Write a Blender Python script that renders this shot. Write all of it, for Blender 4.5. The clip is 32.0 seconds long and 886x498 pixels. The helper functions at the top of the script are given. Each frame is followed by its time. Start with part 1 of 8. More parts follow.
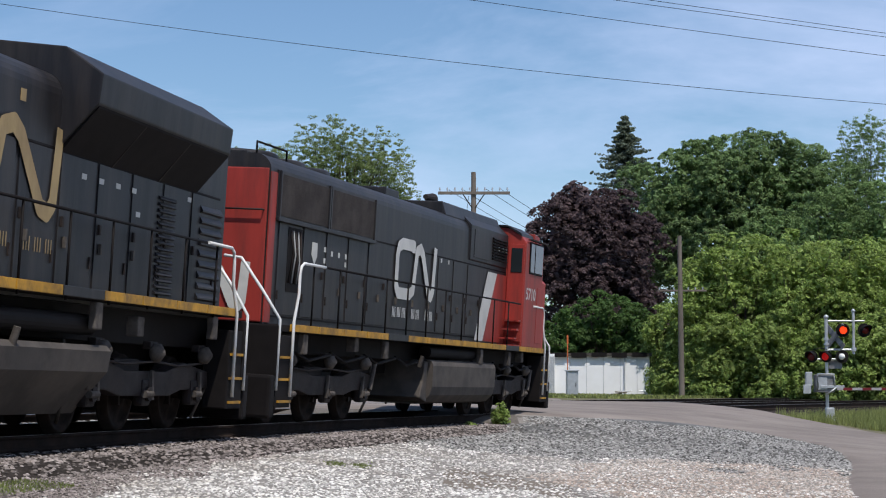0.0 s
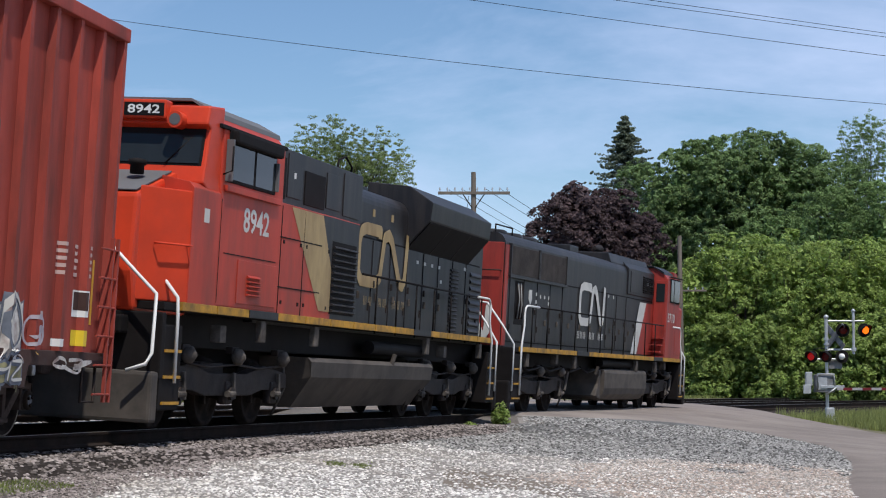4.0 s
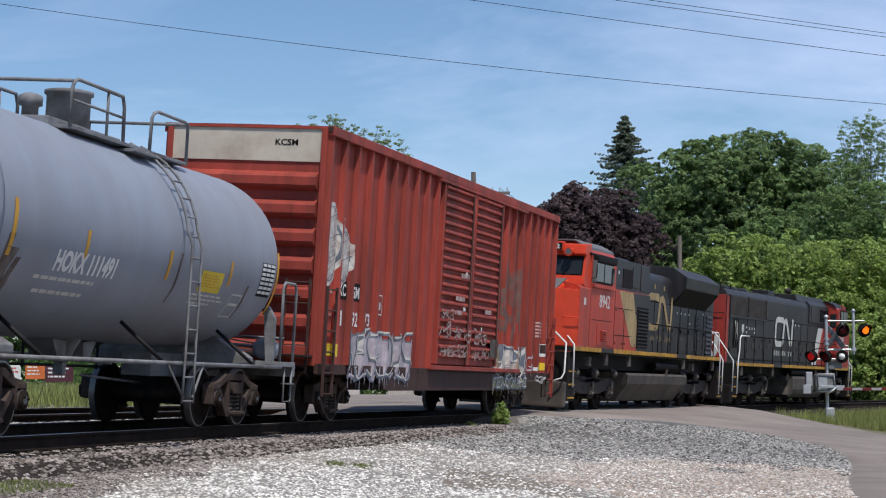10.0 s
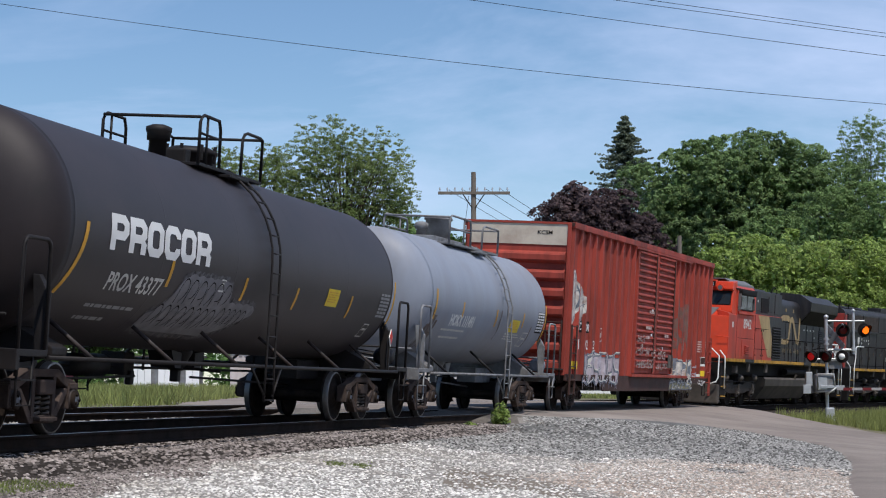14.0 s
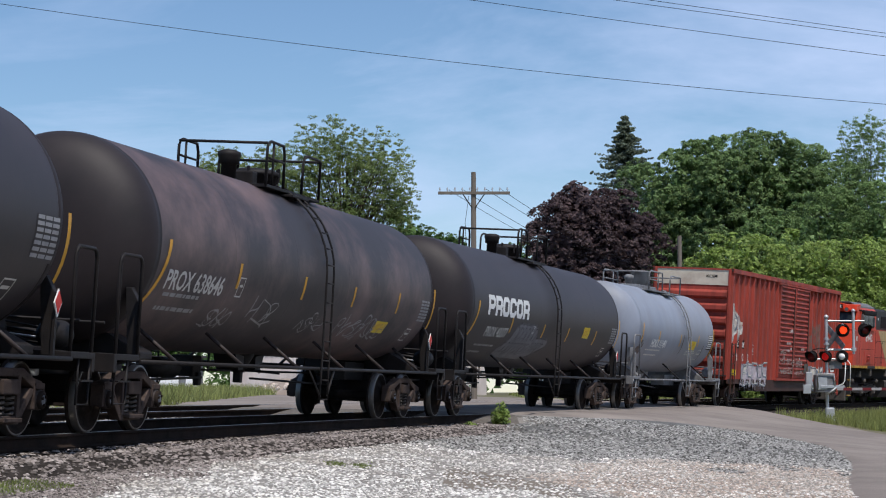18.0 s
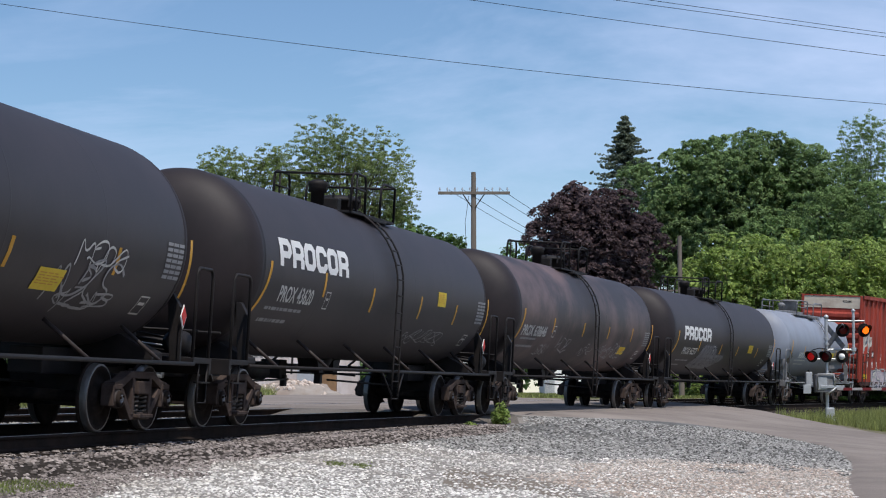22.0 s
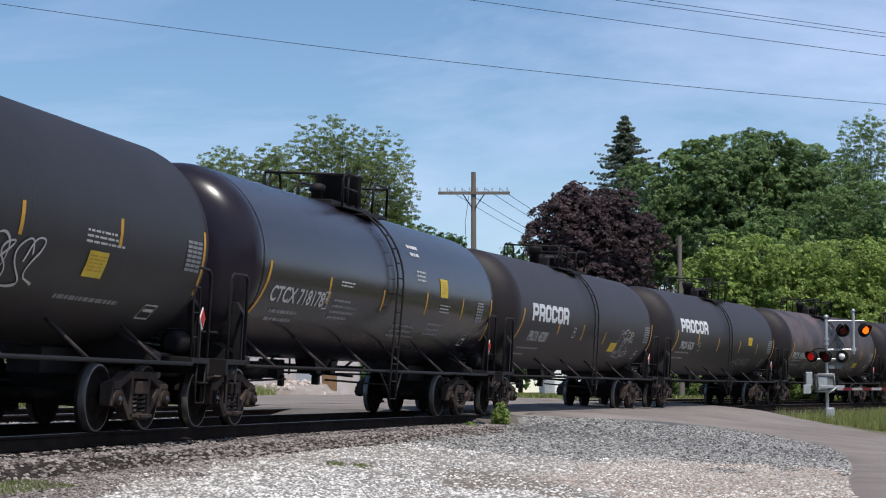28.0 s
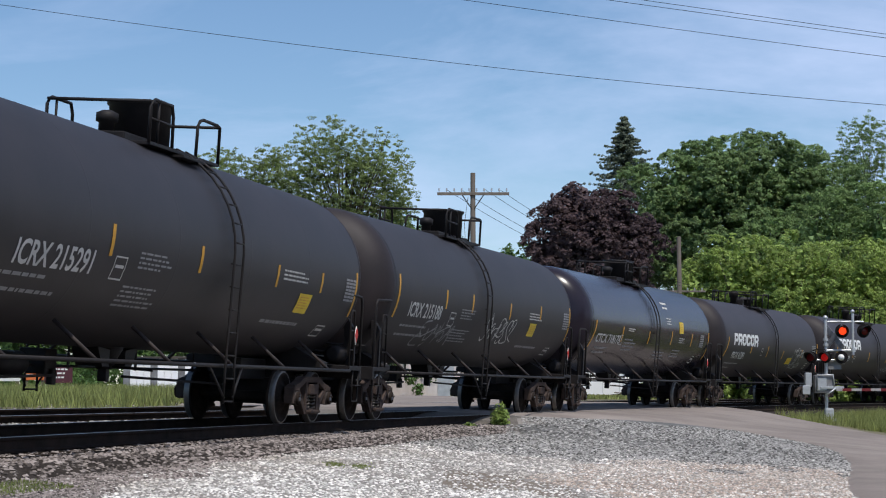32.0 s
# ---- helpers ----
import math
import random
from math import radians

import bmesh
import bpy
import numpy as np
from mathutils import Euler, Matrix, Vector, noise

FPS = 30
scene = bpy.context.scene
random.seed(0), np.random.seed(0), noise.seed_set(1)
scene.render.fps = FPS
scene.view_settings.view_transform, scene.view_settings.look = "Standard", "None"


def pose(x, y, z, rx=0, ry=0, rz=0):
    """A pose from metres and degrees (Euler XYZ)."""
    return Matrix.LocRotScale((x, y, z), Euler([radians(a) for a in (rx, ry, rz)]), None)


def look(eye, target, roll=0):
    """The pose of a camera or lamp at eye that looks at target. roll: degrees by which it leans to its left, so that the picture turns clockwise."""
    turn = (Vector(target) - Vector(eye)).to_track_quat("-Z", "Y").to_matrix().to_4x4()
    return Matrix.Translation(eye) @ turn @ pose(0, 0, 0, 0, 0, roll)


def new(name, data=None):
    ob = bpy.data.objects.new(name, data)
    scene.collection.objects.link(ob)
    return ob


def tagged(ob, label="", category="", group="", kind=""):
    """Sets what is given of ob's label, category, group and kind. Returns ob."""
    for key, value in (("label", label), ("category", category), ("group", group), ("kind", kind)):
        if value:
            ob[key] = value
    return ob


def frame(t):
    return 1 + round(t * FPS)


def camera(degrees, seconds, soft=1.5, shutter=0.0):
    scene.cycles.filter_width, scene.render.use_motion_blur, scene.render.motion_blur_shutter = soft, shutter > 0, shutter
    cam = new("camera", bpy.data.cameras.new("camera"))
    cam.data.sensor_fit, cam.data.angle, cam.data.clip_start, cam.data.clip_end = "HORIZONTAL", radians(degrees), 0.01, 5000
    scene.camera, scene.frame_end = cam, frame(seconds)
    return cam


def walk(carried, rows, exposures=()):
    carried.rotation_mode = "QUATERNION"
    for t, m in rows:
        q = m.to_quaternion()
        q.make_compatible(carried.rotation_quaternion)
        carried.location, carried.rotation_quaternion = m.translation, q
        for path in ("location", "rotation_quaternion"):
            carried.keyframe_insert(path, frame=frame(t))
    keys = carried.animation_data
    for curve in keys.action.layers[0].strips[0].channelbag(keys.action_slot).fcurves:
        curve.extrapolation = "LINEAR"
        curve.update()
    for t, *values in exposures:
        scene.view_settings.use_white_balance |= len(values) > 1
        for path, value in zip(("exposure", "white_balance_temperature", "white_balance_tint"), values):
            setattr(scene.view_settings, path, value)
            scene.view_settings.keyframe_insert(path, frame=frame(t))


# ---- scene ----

# ---- camera ----
EYE_Z = 0.478
cam = camera(25.16, 32.0, soft=1.1)
CAM = pose(0, 0, EYE_Z, 94.132, 0, 0) @ pose(0, 0, 0, 0, 0, -0.033)
walk(cam, [(0.0, CAM), (28.0, CAM), (32.0, CAM @ pose(0, 0, 0, 0.022, -0.02, 0))])

# ---- sky and sun ----
SUN_AZ, SUN_EL = radians(158), radians(62)   # azimuth clockwise from +Y


def make_world():
    w = bpy.data.worlds.new("sky")
    scene.world = w
    w.use_nodes = True
    nt = w.node_tree
    nt.nodes.clear()
    out = nt.nodes.new("ShaderNodeOutputWorld")
    bg = nt.nodes.new("ShaderNodeBackground")
    sky = nt.nodes.new("ShaderNodeTexSky")
    sky.sky_type = "NISHITA"
    sky.sun_disc = False
    sky.sun_elevation, sky.sun_rotation = SUN_EL, SUN_AZ
    sky.air_density, sky.dust_density, sky.ozone_density = 1.0, 0.0, 6.8
    co = nt.nodes.new("ShaderNodeTexCoord")
    mp = nt.nodes.new("ShaderNodeMapping")
    mp.inputs["Scale"].default_value = (2.2, 2.2, 9.0)
    mp.inputs["Rotation"].default_value = (0.0, 0.35, 0.0)
    nz = nt.nodes.new("ShaderNodeTexNoise")
    nz.inputs["Scale"].default_value, nz.inputs["Detail"].default_value = 1.6, 7
    nz.inputs["Roughness"].default_value, nz.inputs["Distortion"].default_value = 0.6, 0.5
    rmp = nt.nodes.new("ShaderNodeValToRGB")
    rmp.color_ramp.elements[0].position, rmp.color_ramp.elements[1].position = 0.44, 0.8
    rmp.color_ramp.elements[0].color, rmp.color_ramp.elements[1].color = (0, 0, 0, 1), (0.72, 0.72, 0.72, 1)
    mix = nt.nodes.new("ShaderNodeMix")
    mix.data_type = "RGBA"
    nt.links.new(co.outputs["Generated"], mp.inputs["Vector"])
    nt.links.new(mp.outputs["Vector"], nz.inputs["Vector"])
    # thin high haze, thicker towards the sun's side
    axis = nt.nodes.new("ShaderNodeSeparateXYZ")
    tow = nt.nodes.new("ShaderNodeMath")
    tow.operation, tow.inputs[1].default_value = "MULTIPLY_ADD", 0.3
    nt.links.new(co.outputs["Generated"], axis.inputs["Vector"])
    nt.links.new(axis.outputs["X"], tow.inputs[0])
    nt.links.new(nz.outputs["Fac"], tow.inputs[2])
    nt.links.new(tow.outputs[0], rmp.inputs["Fac"])
    nt.links.new(rmp.outputs["Color"], mix.inputs["Factor"])
    nt.links.new(sky.outputs["Color"], mix.inputs[6])
    mix.inputs[7].default_value = (6.2, 7.3, 10.2, 1)
    nt.links.new(mix.outputs[2], bg.inputs["Color"])
    bg.inputs["Strength"].default_value = 0.106
    nt.links.new(bg.outputs["Background"], out.inputs["Surface"])


make_world()
sun = new("sun", bpy.data.lights.new("sun", "SUN"))
sun.data.energy, sun.data.angle, sun.data.color = 3.6, radians(0.53), (1.0, 0.95, 0.88)
to_sun = Vector((math.sin(SUN_AZ) * math.cos(SUN_EL), math.cos(SUN_AZ) * math.cos(SUN_EL), math.sin(SUN_EL)))
sun.matrix_world = look((0, 0, 60), Vector((0, 0, 60)) - to_sun)
scene.view_settings.exposure = 0.06


# ---- materials ----
def mat(name, base, rough=0.6, metal=0.0, var=0.25, scale=3.0, dirt=None, dirt_amt=0.0, dirt_scale=0.8, bump=0.0, bump_scale=40.0, spread=0.0, stretch=None, emit=0.0, spec=0.25, dust=0.0):
    """A surface with fine grain, broad stains of a second colour, and relief."""
    m = bpy.data.materials.new(name)
    m.use_nodes = True
    nt = m.node_tree
    b = nt.nodes["Principled BSDF"]
    b.inputs["Roughness"].default_value, b.inputs["Metallic"].default_value = rough, metal
    b.inputs["Specular IOR Level"].default_value = spec
    if dust:
        b.inputs["Sheen Weight"].default_value, b.inputs["Sheen Roughness"].default_value = dust, 0.45
        b.inputs["Sheen Tint"].default_value = (0.9, 0.78, 0.8, 1)
    co = nt.nodes.new("ShaderNodeTexCoord")
    vec = co.outputs["Object"]
    if stretch:
        mp = nt.nodes.new("ShaderNodeMapping")
        mp.inputs["Scale"].default_value = stretch
        nt.links.new(vec, mp.inputs["Vector"])
        vec = mp.outputs["Vector"]

    def noise_node(sc, detail=6, rg=0.6):
        n = nt.nodes.new("ShaderNodeTexNoise")
        n.inputs["Scale"].default_value, n.inputs["Detail"].default_value, n.inputs["Roughness"].default_value = sc, detail, rg
        nt.links.new(vec, n.inputs["Vector"])
        return n.outputs["Fac"]

    def mixer(fac, a, c):
        x = nt.nodes.new("ShaderNodeMix")
        x.data_type = "RGBA"
        for sock, v in ((x.inputs["Factor"], fac), (x.inputs[6], a), (x.inputs[7], c)):
            if hasattr(v, "is_output"):
                nt.links.new(v, sock)
            else:
                sock.default_value = v
        return x.outputs[2]

    def ramp(fac, lo, hi):
        r = nt.nodes.new("ShaderNodeMapRange")
        r.inputs["From Min"].default_value, r.inputs["From Max"].default_value = lo, hi
        nt.links.new(fac, r.inputs["Value"])
        return r.outputs["Result"]

    lo = tuple(max(0, c * (1 - var)) for c in base) + (1,)
    hi = tuple(min(1, c * (1 + var)) for c in base) + (1,)
    col = mixer(ramp(noise_node(scale), 0.3, 0.7), lo, hi)
    if dirt:
        fac = nt.nodes.new("ShaderNodeMath")
        fac.operation = "MULTIPLY"
        nt.links.new(ramp(noise_node(dirt_scale, 8, 0.65), 0.45, 0.65), fac.inputs[0])
        fac.inputs[1].default_value = dirt_amt
        col = mixer(fac.outputs[0], col, (*dirt, 1))
    if spread:
        info = nt.nodes.new("ShaderNodeObjectInfo") if spread > 0 else nt.nodes.new("ShaderNodeNewGeometry")
        rnd = info.outputs["Random"] if spread > 0 else info.outputs["Random Per Island"]
        hsv = nt.nodes.new("ShaderNodeHueSaturation")
        mr = nt.nodes.new("ShaderNodeMapRange")
        mr.inputs["To Min"].default_value, mr.inputs["To Max"].default_value = 1 - abs(spread), 1 + abs(spread)
        nt.links.new(rnd, mr.inputs["Value"])
        nt.links.new(mr.outputs["Result"], hsv.inputs["Value"])
        nt.links.new(col, hsv.inputs["Color"])
        col = hsv.outputs["Color"]
    nt.links.new(col, b.inputs["Base Color"])
    if bump:
        bn = nt.nodes.new("ShaderNodeBump")
        bn.inputs["Strength"].default_value = bump
        bn.inputs["Distance"].default_value = 0.02
        nt.links.new(noise_node(bump_scale, 4), bn.inputs["Height"])
        nt.links.new(bn.outputs["Normal"], b.inputs["Normal"])
    if emit:
        b.inputs["Emission Color"].default_value = (*base, 1)
        b.inputs["Emission Strength"].default_value = emit
    return m


def leaf_mat(name, base, var=0.35):
    m = mat(name, base, 0.55, 0, 0.3, 0.35, spread=-var)
    b = m.node_tree.nodes["Principled BSDF"]
    b.inputs["Transmission Weight"].default_value = 0.0
    nt = m.node_tree
    tr = nt.nodes.new("ShaderNodeBsdfTranslucent")
    ms = nt.nodes.new("ShaderNodeMixShader")
    ms.inputs[0].default_value = 0.45
    src = b.inputs["Base Color"].links[0].from_socket
    nt.links.new(src, tr.inputs["Color"])
    nt.links.new(b.outputs[0], ms.inputs[1])
    nt.links.new(tr.outputs[0], ms.inputs[2])
    nt.links.new(ms.outputs[0], nt.nodes["Material Output"].inputs["Surface"])
    return m


M_STEEL = mat("dark_steel", (0.027, 0.022, 0.021), 0.65, 0.0, 0.4, 4, (0.05, 0.034, 0.027), 0.45, 1.5, 0.2, spec=0.15)
M_RUST = mat("rusty_steel", (0.078, 0.058, 0.05), 0.85, 0.0, 0.45, 6, (0.035, 0.025, 0.022), 0.6, 3.0, 0.4, spec=0.1)
M_BEARING = mat("dull_bearing_steel", (0.05, 0.042, 0.04), 0.6, 0, 0.35, 8, (0.075, 0.05, 0.04), 0.5, 5.0, spec=0.2)
M_ENDCAP = mat("blue_grey_end_cap", (0.13, 0.145, 0.175), 0.5, 0, 0.3, 9, (0.05, 0.045, 0.045), 0.5, 6.0)
M_WHEEL = mat("wheel_steel", (0.019, 0.0155, 0.014), 0.8, 0.0, 0.4, 6, (0.045, 0.03, 0.022), 0.5, 3.0, spec=0.06)
M_TREAD = mat("polished_tread", (0.2, 0.19, 0.18), 0.45, 0.7, 0.2, 6)
M_RAILHEAD = mat("rail_head", (0.3, 0.285, 0.27), 0.38, 0.8, 0.25, 3)
M_RAIL = mat("rail_web", (0.024, 0.019, 0.0165), 0.9, 0.0, 0.3, 4, (0.045, 0.03, 0.023), 0.6, 1.3, 0.2, spec=0.05)
M_TIE = mat("old_tie", (0.022, 0.018, 0.015), 0.95, 0, 0.4, 6, bump=0.4, spread=0.3, spec=0.04)
M_TANKBLACK = mat("black_tank_paint", (0.0165, 0.0115, 0.0138), 0.56, 0, 0.3, 1.2, (0.035, 0.025, 0.027), 0.4, 0.5, 0.04, 8, spec=0.6, dust=0.02)
M_TANKMATT = mat("matt_black_tank_paint", (0.0122, 0.0095, 0.0108), 0.56, 0, 0.3, 1.2, (0.026, 0.02, 0.0215), 0.4, 0.5, 0.04, 8, spec=0.5, dust=0.015)
M_TANKHEAD = mat("grimy_tank_end_paint", (0.0172, 0.0124, 0.0138), 0.62, 0, 0.3, 1.5, (0.033, 0.0235, 0.0235), 0.4, 0.7, 0.05, 10, spec=0.38)
M_CARSTEEL = mat("black_car_steel", (0.0135, 0.0118, 0.0122), 0.6, 0.0, 0.35, 4, (0.028, 0.021, 0.018), 0.4, 1.5, 0.15, spec=0.25)
M_TANKRUST = mat("rust_stained_tank_paint", (0.02, 0.0145, 0.0165), 0.56, 0, 0.3, 1.2, (0.2, 0.125, 0.115), 0.7, 0.35, 0.06, 8, spec=0.55, dust=0.03)
M_TANKBLUE = mat("glossy_black_tank_paint", (0.0165, 0.0125, 0.02), 0.24, 0, 0.2, 1.2, (0.03, 0.025, 0.028), 0.35, 0.7, 0.02, 6, spec=0.3)
M_TANKGREY = mat("grey_tank_paint", (0.255, 0.282, 0.34), 0.5, 0, 0.08, 1.5, (0.22, 0.2, 0.19), 0.4, 0.5, 0.04, 8, stretch=(1, 1, 0.4))
M_RUSTRUN = mat("rust_run", (0.12, 0.085, 0.07), 0.7, 0, 0.35, 5, (0.2, 0.19, 0.2), 0.6, 4.0)
M_GREYSTEEL = mat("grey_painted_steel", (0.22, 0.225, 0.235), 0.6, 0, 0.2, 4, (0.07, 0.055, 0.045), 0.7, 1.6)
M_BOXRED = mat("boxcar_red_paint", (0.36, 0.061, 0.043), 0.62, 0, 0.22, 1.6, (0.115, 0.036, 0.028), 0.75, 1.3, 0.1, 20, stretch=(1, 1, 0.22), spec=0.2)
M_BOXUNDER = mat("boxcar_sill_brown", (0.062, 0.031, 0.026), 0.75, 0, 0.3, 2, (0.05, 0.04, 0.035), 0.5, 1.2, 0.1)
M_PANEL = mat("weathered_white_panel", (0.56, 0.49, 0.4), 0.6, 0, 0.12, 1.5, (0.33, 0.22, 0.17), 0.6, 1.1)
M_LOCOBLACK = mat("loco_black_paint", (0.019, 0.0182, 0.0205), 0.46, 0, 0.4, 1.5, (0.056, 0.047, 0.042), 0.55, 1.1, 0.06, 12, stretch=(2.6, 2.6, 0.3), spec=0.24)
M_SCREEN = mat("dusty_radiator_screen", (0.062, 0.053, 0.048), 0.85, 0, 0.25, 2.5, (0.028, 0.025, 0.024), 0.6, 1.2, 0.35, 60, spec=0.1)
# one red in two tones: brighter for the sunlit front, duller for the flank
M_LOCOSUNRED = mat("loco_sunlit_red_paint", (0.62, 0.055, 0.02), 0.42, 0, 0.1, 1.5, (0.36, 0.05, 0.03), 0.4, 0.8)
M_LOCOFLANKRED = mat("loco_dusty_shaded_red_paint", (0.47, 0.05, 0.027), 0.48, 0, 0.15, 1.5, (0.17, 0.042, 0.03), 0.6, 1.1, 0.04, 15, stretch=(1.2, 1.2, 0.35))
M_LOCODARKRED = mat("loco_grimy_red_paint", (0.345, 0.042, 0.032), 0.5, 0, 0.2, 1.5, (0.13, 0.036, 0.03), 0.65, 1.3, 0.05, 15, stretch=(1.6, 1.6, 0.3))
M_DULLGREY = mat("dull_grey_paint", (0.14, 0.14, 0.145), 0.6, 0, 0.15, 3, (0.09, 0.085, 0.08), 0.4, 1.5)
M_DUST = mat("dusty_steel", (0.12, 0.105, 0.092), 0.85, 0, 0.35, 5, (0.035, 0.03, 0.028), 0.7, 3.0, 0.2, spec=0.08)
M_YELLOW = mat("sill_yellow_paint", (0.5, 0.26, 0.028), 0.55, 0, 0.25, 3, (0.11, 0.07, 0.035), 0.75, 2.6)
M_LOGO = mat("faded_white_paint", (0.62, 0.61, 0.57), 0.6, 0, 0.1, 4, (0.3, 0.3, 0.29), 0.4, 2.0)
M_LOGOTAN = mat("faded_cream_paint", (0.4, 0.29, 0.14), 0.6, 0, 0.18, 4, (0.2, 0.13, 0.07), 0.6, 1.2, stretch=(1, 1, 0.4))
M_WHITE = mat("white_paint", (0.78, 0.78, 0.76), 0.5, 0, 0.05, 4, (0.5, 0.5, 0.48), 0.3, 2.0)
M_GREYDECAL = mat("grey_lettering", (0.3, 0.3, 0.3), 0.6, 0, 0.15, 6)
M_STRIPE = mat("reflective_orange_stripe", (0.62, 0.32, 0.03), 0.45, 0, 0.15, 5)
M_PLACARD = mat("yellow_placard", (0.75, 0.55, 0.04), 0.5, 0, 0.1, 5)
M_REDPLAC = mat("red_placard", (0.6, 0.04, 0.03), 0.5, 0, 0.1, 5)
M_GLASS = mat("cab_glass", (0.02, 0.025, 0.028), 0.06, 0, 0.1, 2)
M_TANKFUEL = mat("fuel_tank_grey", (0.074, 0.065, 0.058), 0.7, 0, 0.2, 2, (0.13, 0.108, 0.09), 0.5, 1.0, 0.08, 20, spec=0.15)
M_BLACK = mat("black_trim", (0.014, 0.012, 0.012), 0.7, 0, 0.2, 3, spec=0.1)
M_ASPHALT = mat("worn_asphalt", (0.225, 0.194, 0.175), 0.95, 0, 0.18, 0.5, (0.32, 0.28, 0.25), 0.6, 0.22, 0.6, 60, spec=0.08)
M_BARK = mat("bark", (0.09, 0.07, 0.055), 0.9, 0, 0.3, 4, bump=0.5, bump_scale=12)
M_POLE = mat("weathered_pole_wood", (0.17, 0.145, 0.12), 0.9, 0, 0.25, 3, bump=0.4, bump_scale=20, stretch=(1, 1, 0.1))
M_SHED = mat("white_shed_siding", (0.88, 0.88, 0.88), 0.6, 0, 0.03, 1, (0.7, 0.68, 0.65), 0.25, 0.6)
M_GALV = mat("galvanised_steel", (0.5, 0.51, 0.52), 0.45, 0.5, 0.12, 4)
M_LEAF_MAPLE = leaf_mat("maple_leaves", (0.195, 0.285, 0.115), 0.45)
M_LEAF_LIGHT = leaf_mat("light_green_leaves", (0.285, 0.375, 0.105), 0.45)
M_LEAF_LACY = leaf_mat("thin_green_leaves", (0.215, 0.275, 0.1), 0.4)
M_LEAF_MID = leaf_mat("mid_green_leaves", (0.185, 0.275, 0.1), 0.45)
M_LEAF_PURPLE = leaf_mat("purple_leaves", (0.115, 0.08, 0.084), 0.45)
M_LEAF_SPRUCE = leaf_mat("spruce_needles", (0.17, 0.205, 0.15), 0.45)
M_LEAF_BUSH = leaf_mat("bush_leaves", (0.1, 0.175, 0.05), 0.4)
M_TUFT = leaf_mat("tuft_blades", (0.24, 0.29, 0.09), 0.4)
M_GRASS = leaf_mat("grass_blades", (0.28, 0.31, 0.105), 0.5)
M_STONE = mat("pale_gravel", (0.56, 0.54, 0.51), 0.95, 0, 0.1, 8, (0.3, 0.265, 0.23), 0.8, 0.45, spread=-0.65, spec=0.05)
M_STONETAN = mat("tan_gravel", (0.4, 0.325, 0.275), 0.95, 0, 0.1, 8, (0.52, 0.49, 0.45), 0.6, 0.6, spread=-0.5, spec=0.05)
M_STONEGREY = mat("grey_gravel", (0.225, 0.22, 0.212), 0.95, 0, 0.1, 8, (0.34, 0.33, 0.31), 0.4, 0.5, spread=-0.85, spec=0.05)
M_STONEDARK = mat("dark_ballast", (0.225, 0.197, 0.184), 0.95, 0, 0.1, 8, (0.075, 0.06, 0.053), 0.5, 0.8, spread=-0.85, spec=0.05)


# ---- mesh helpers ----
def part(name, bm, material, parent=None, label=""):
    me = bpy.data.meshes.new(name)
    bm.normal_update()
    bm.to_mesh(me)
    bm.free()
    for m in (material if isinstance(material, (list, tuple)) else [material]):
        me.materials.append(m)
    ob = new(name, me)
    if parent is not None:
        ob.parent = parent
    if label:
        tagged(ob, label)
    return ob


def empty(name, label, category, group="", kind=""):
    return tagged(new(name), label, category, group, kind)


def B():
    return bmesh.new()


def bx(bm, x0, x1, y0, y1, z0, z1, bev=0.0):
    r = bmesh.ops.create_cube(bm, size=1.0, matrix=Matrix.LocRotScale(((x0 + x1) / 2, (y0 + y1) / 2, (z0 + z1) / 2), None, (abs(x1 - x0), abs(y1 - y0), abs(z1 - z0))))
    if bev:
        es = list({e for v in r["verts"] for e in v.link_edges})
        bmesh.ops.bevel(bm, geom=es, offset=bev, segments=2, affect="EDGES", profile=0.6)
    return bm


def rod(bm, a, b, r, seg=8, r2=None, cap=True):
    a, b = Vector(a), Vector(b)
    d = b - a
    q = d.to_track_quat("Z", "Y")
    bmesh.ops.create_cone(bm, cap_ends=cap, segments=seg, radius1=r, radius2=r if r2 is None else r2, depth=d.length, matrix=Matrix.LocRotScale((a + b) / 2, q, None))
    return bm


def pipe(bm, pts, r, seg=6):
    """A bent round bar through the points."""
    pts = [Vector(p) for p in pts]
    rings = []
    up = Vector((0.31, 0.47, 0.83))
    for i, p in enumerate(pts):
        d = (pts[min(i + 1, len(pts) - 1)] - pts[max(i - 1, 0)]).normalized()
        u = d.cross(up).normalized()
        v = d.cross(u)
        rings.append([bm.verts.new(p + r * (math.cos(2 * math.pi * k / seg) * u + math.sin(2 * math.pi * k / seg) * v)) for k in range(seg)])
    for a, b in zip(rings, rings[1:]):
        for k in range(seg):
            f = bm.faces.new((a[k], a[(k + 1) % seg], b[(k + 1) % seg], b[k]))
            f.smooth = True
    bm.faces.new(rings[0][::-1])
    bm.faces.new(rings[-1])
    return bm


def prism(bm, prof, axis, a, b, bev=0.0):
    """A polygon drawn in the two other axes (in xyz order), swept along one axis from a to b."""
    def P(u, v, w):
        return {"x": (w, u, v), "y": (u, w, v), "z": (u, v, w)}[axis]
    lo = [bm.verts.new(P(u, v, a)) for u, v in prof]
    hi = [bm.verts.new(P(u, v, b)) for u, v in prof]
    n = len(prof)
    fs = [bm.faces.new(lo), bm.faces.new(hi)]
    for i in range(n):
        fs.append(bm.faces.new((lo[i], lo[(i + 1) % n], hi[(i + 1) % n], hi[i])))
    bmesh.ops.recalc_face_normals(bm, faces=fs)
    if bev:
        bmesh.ops.bevel(bm, geom=list({e for f in fs for e in f.edges}), offset=bev, segments=2, affect="EDGES", profile=0.6)
    return bm


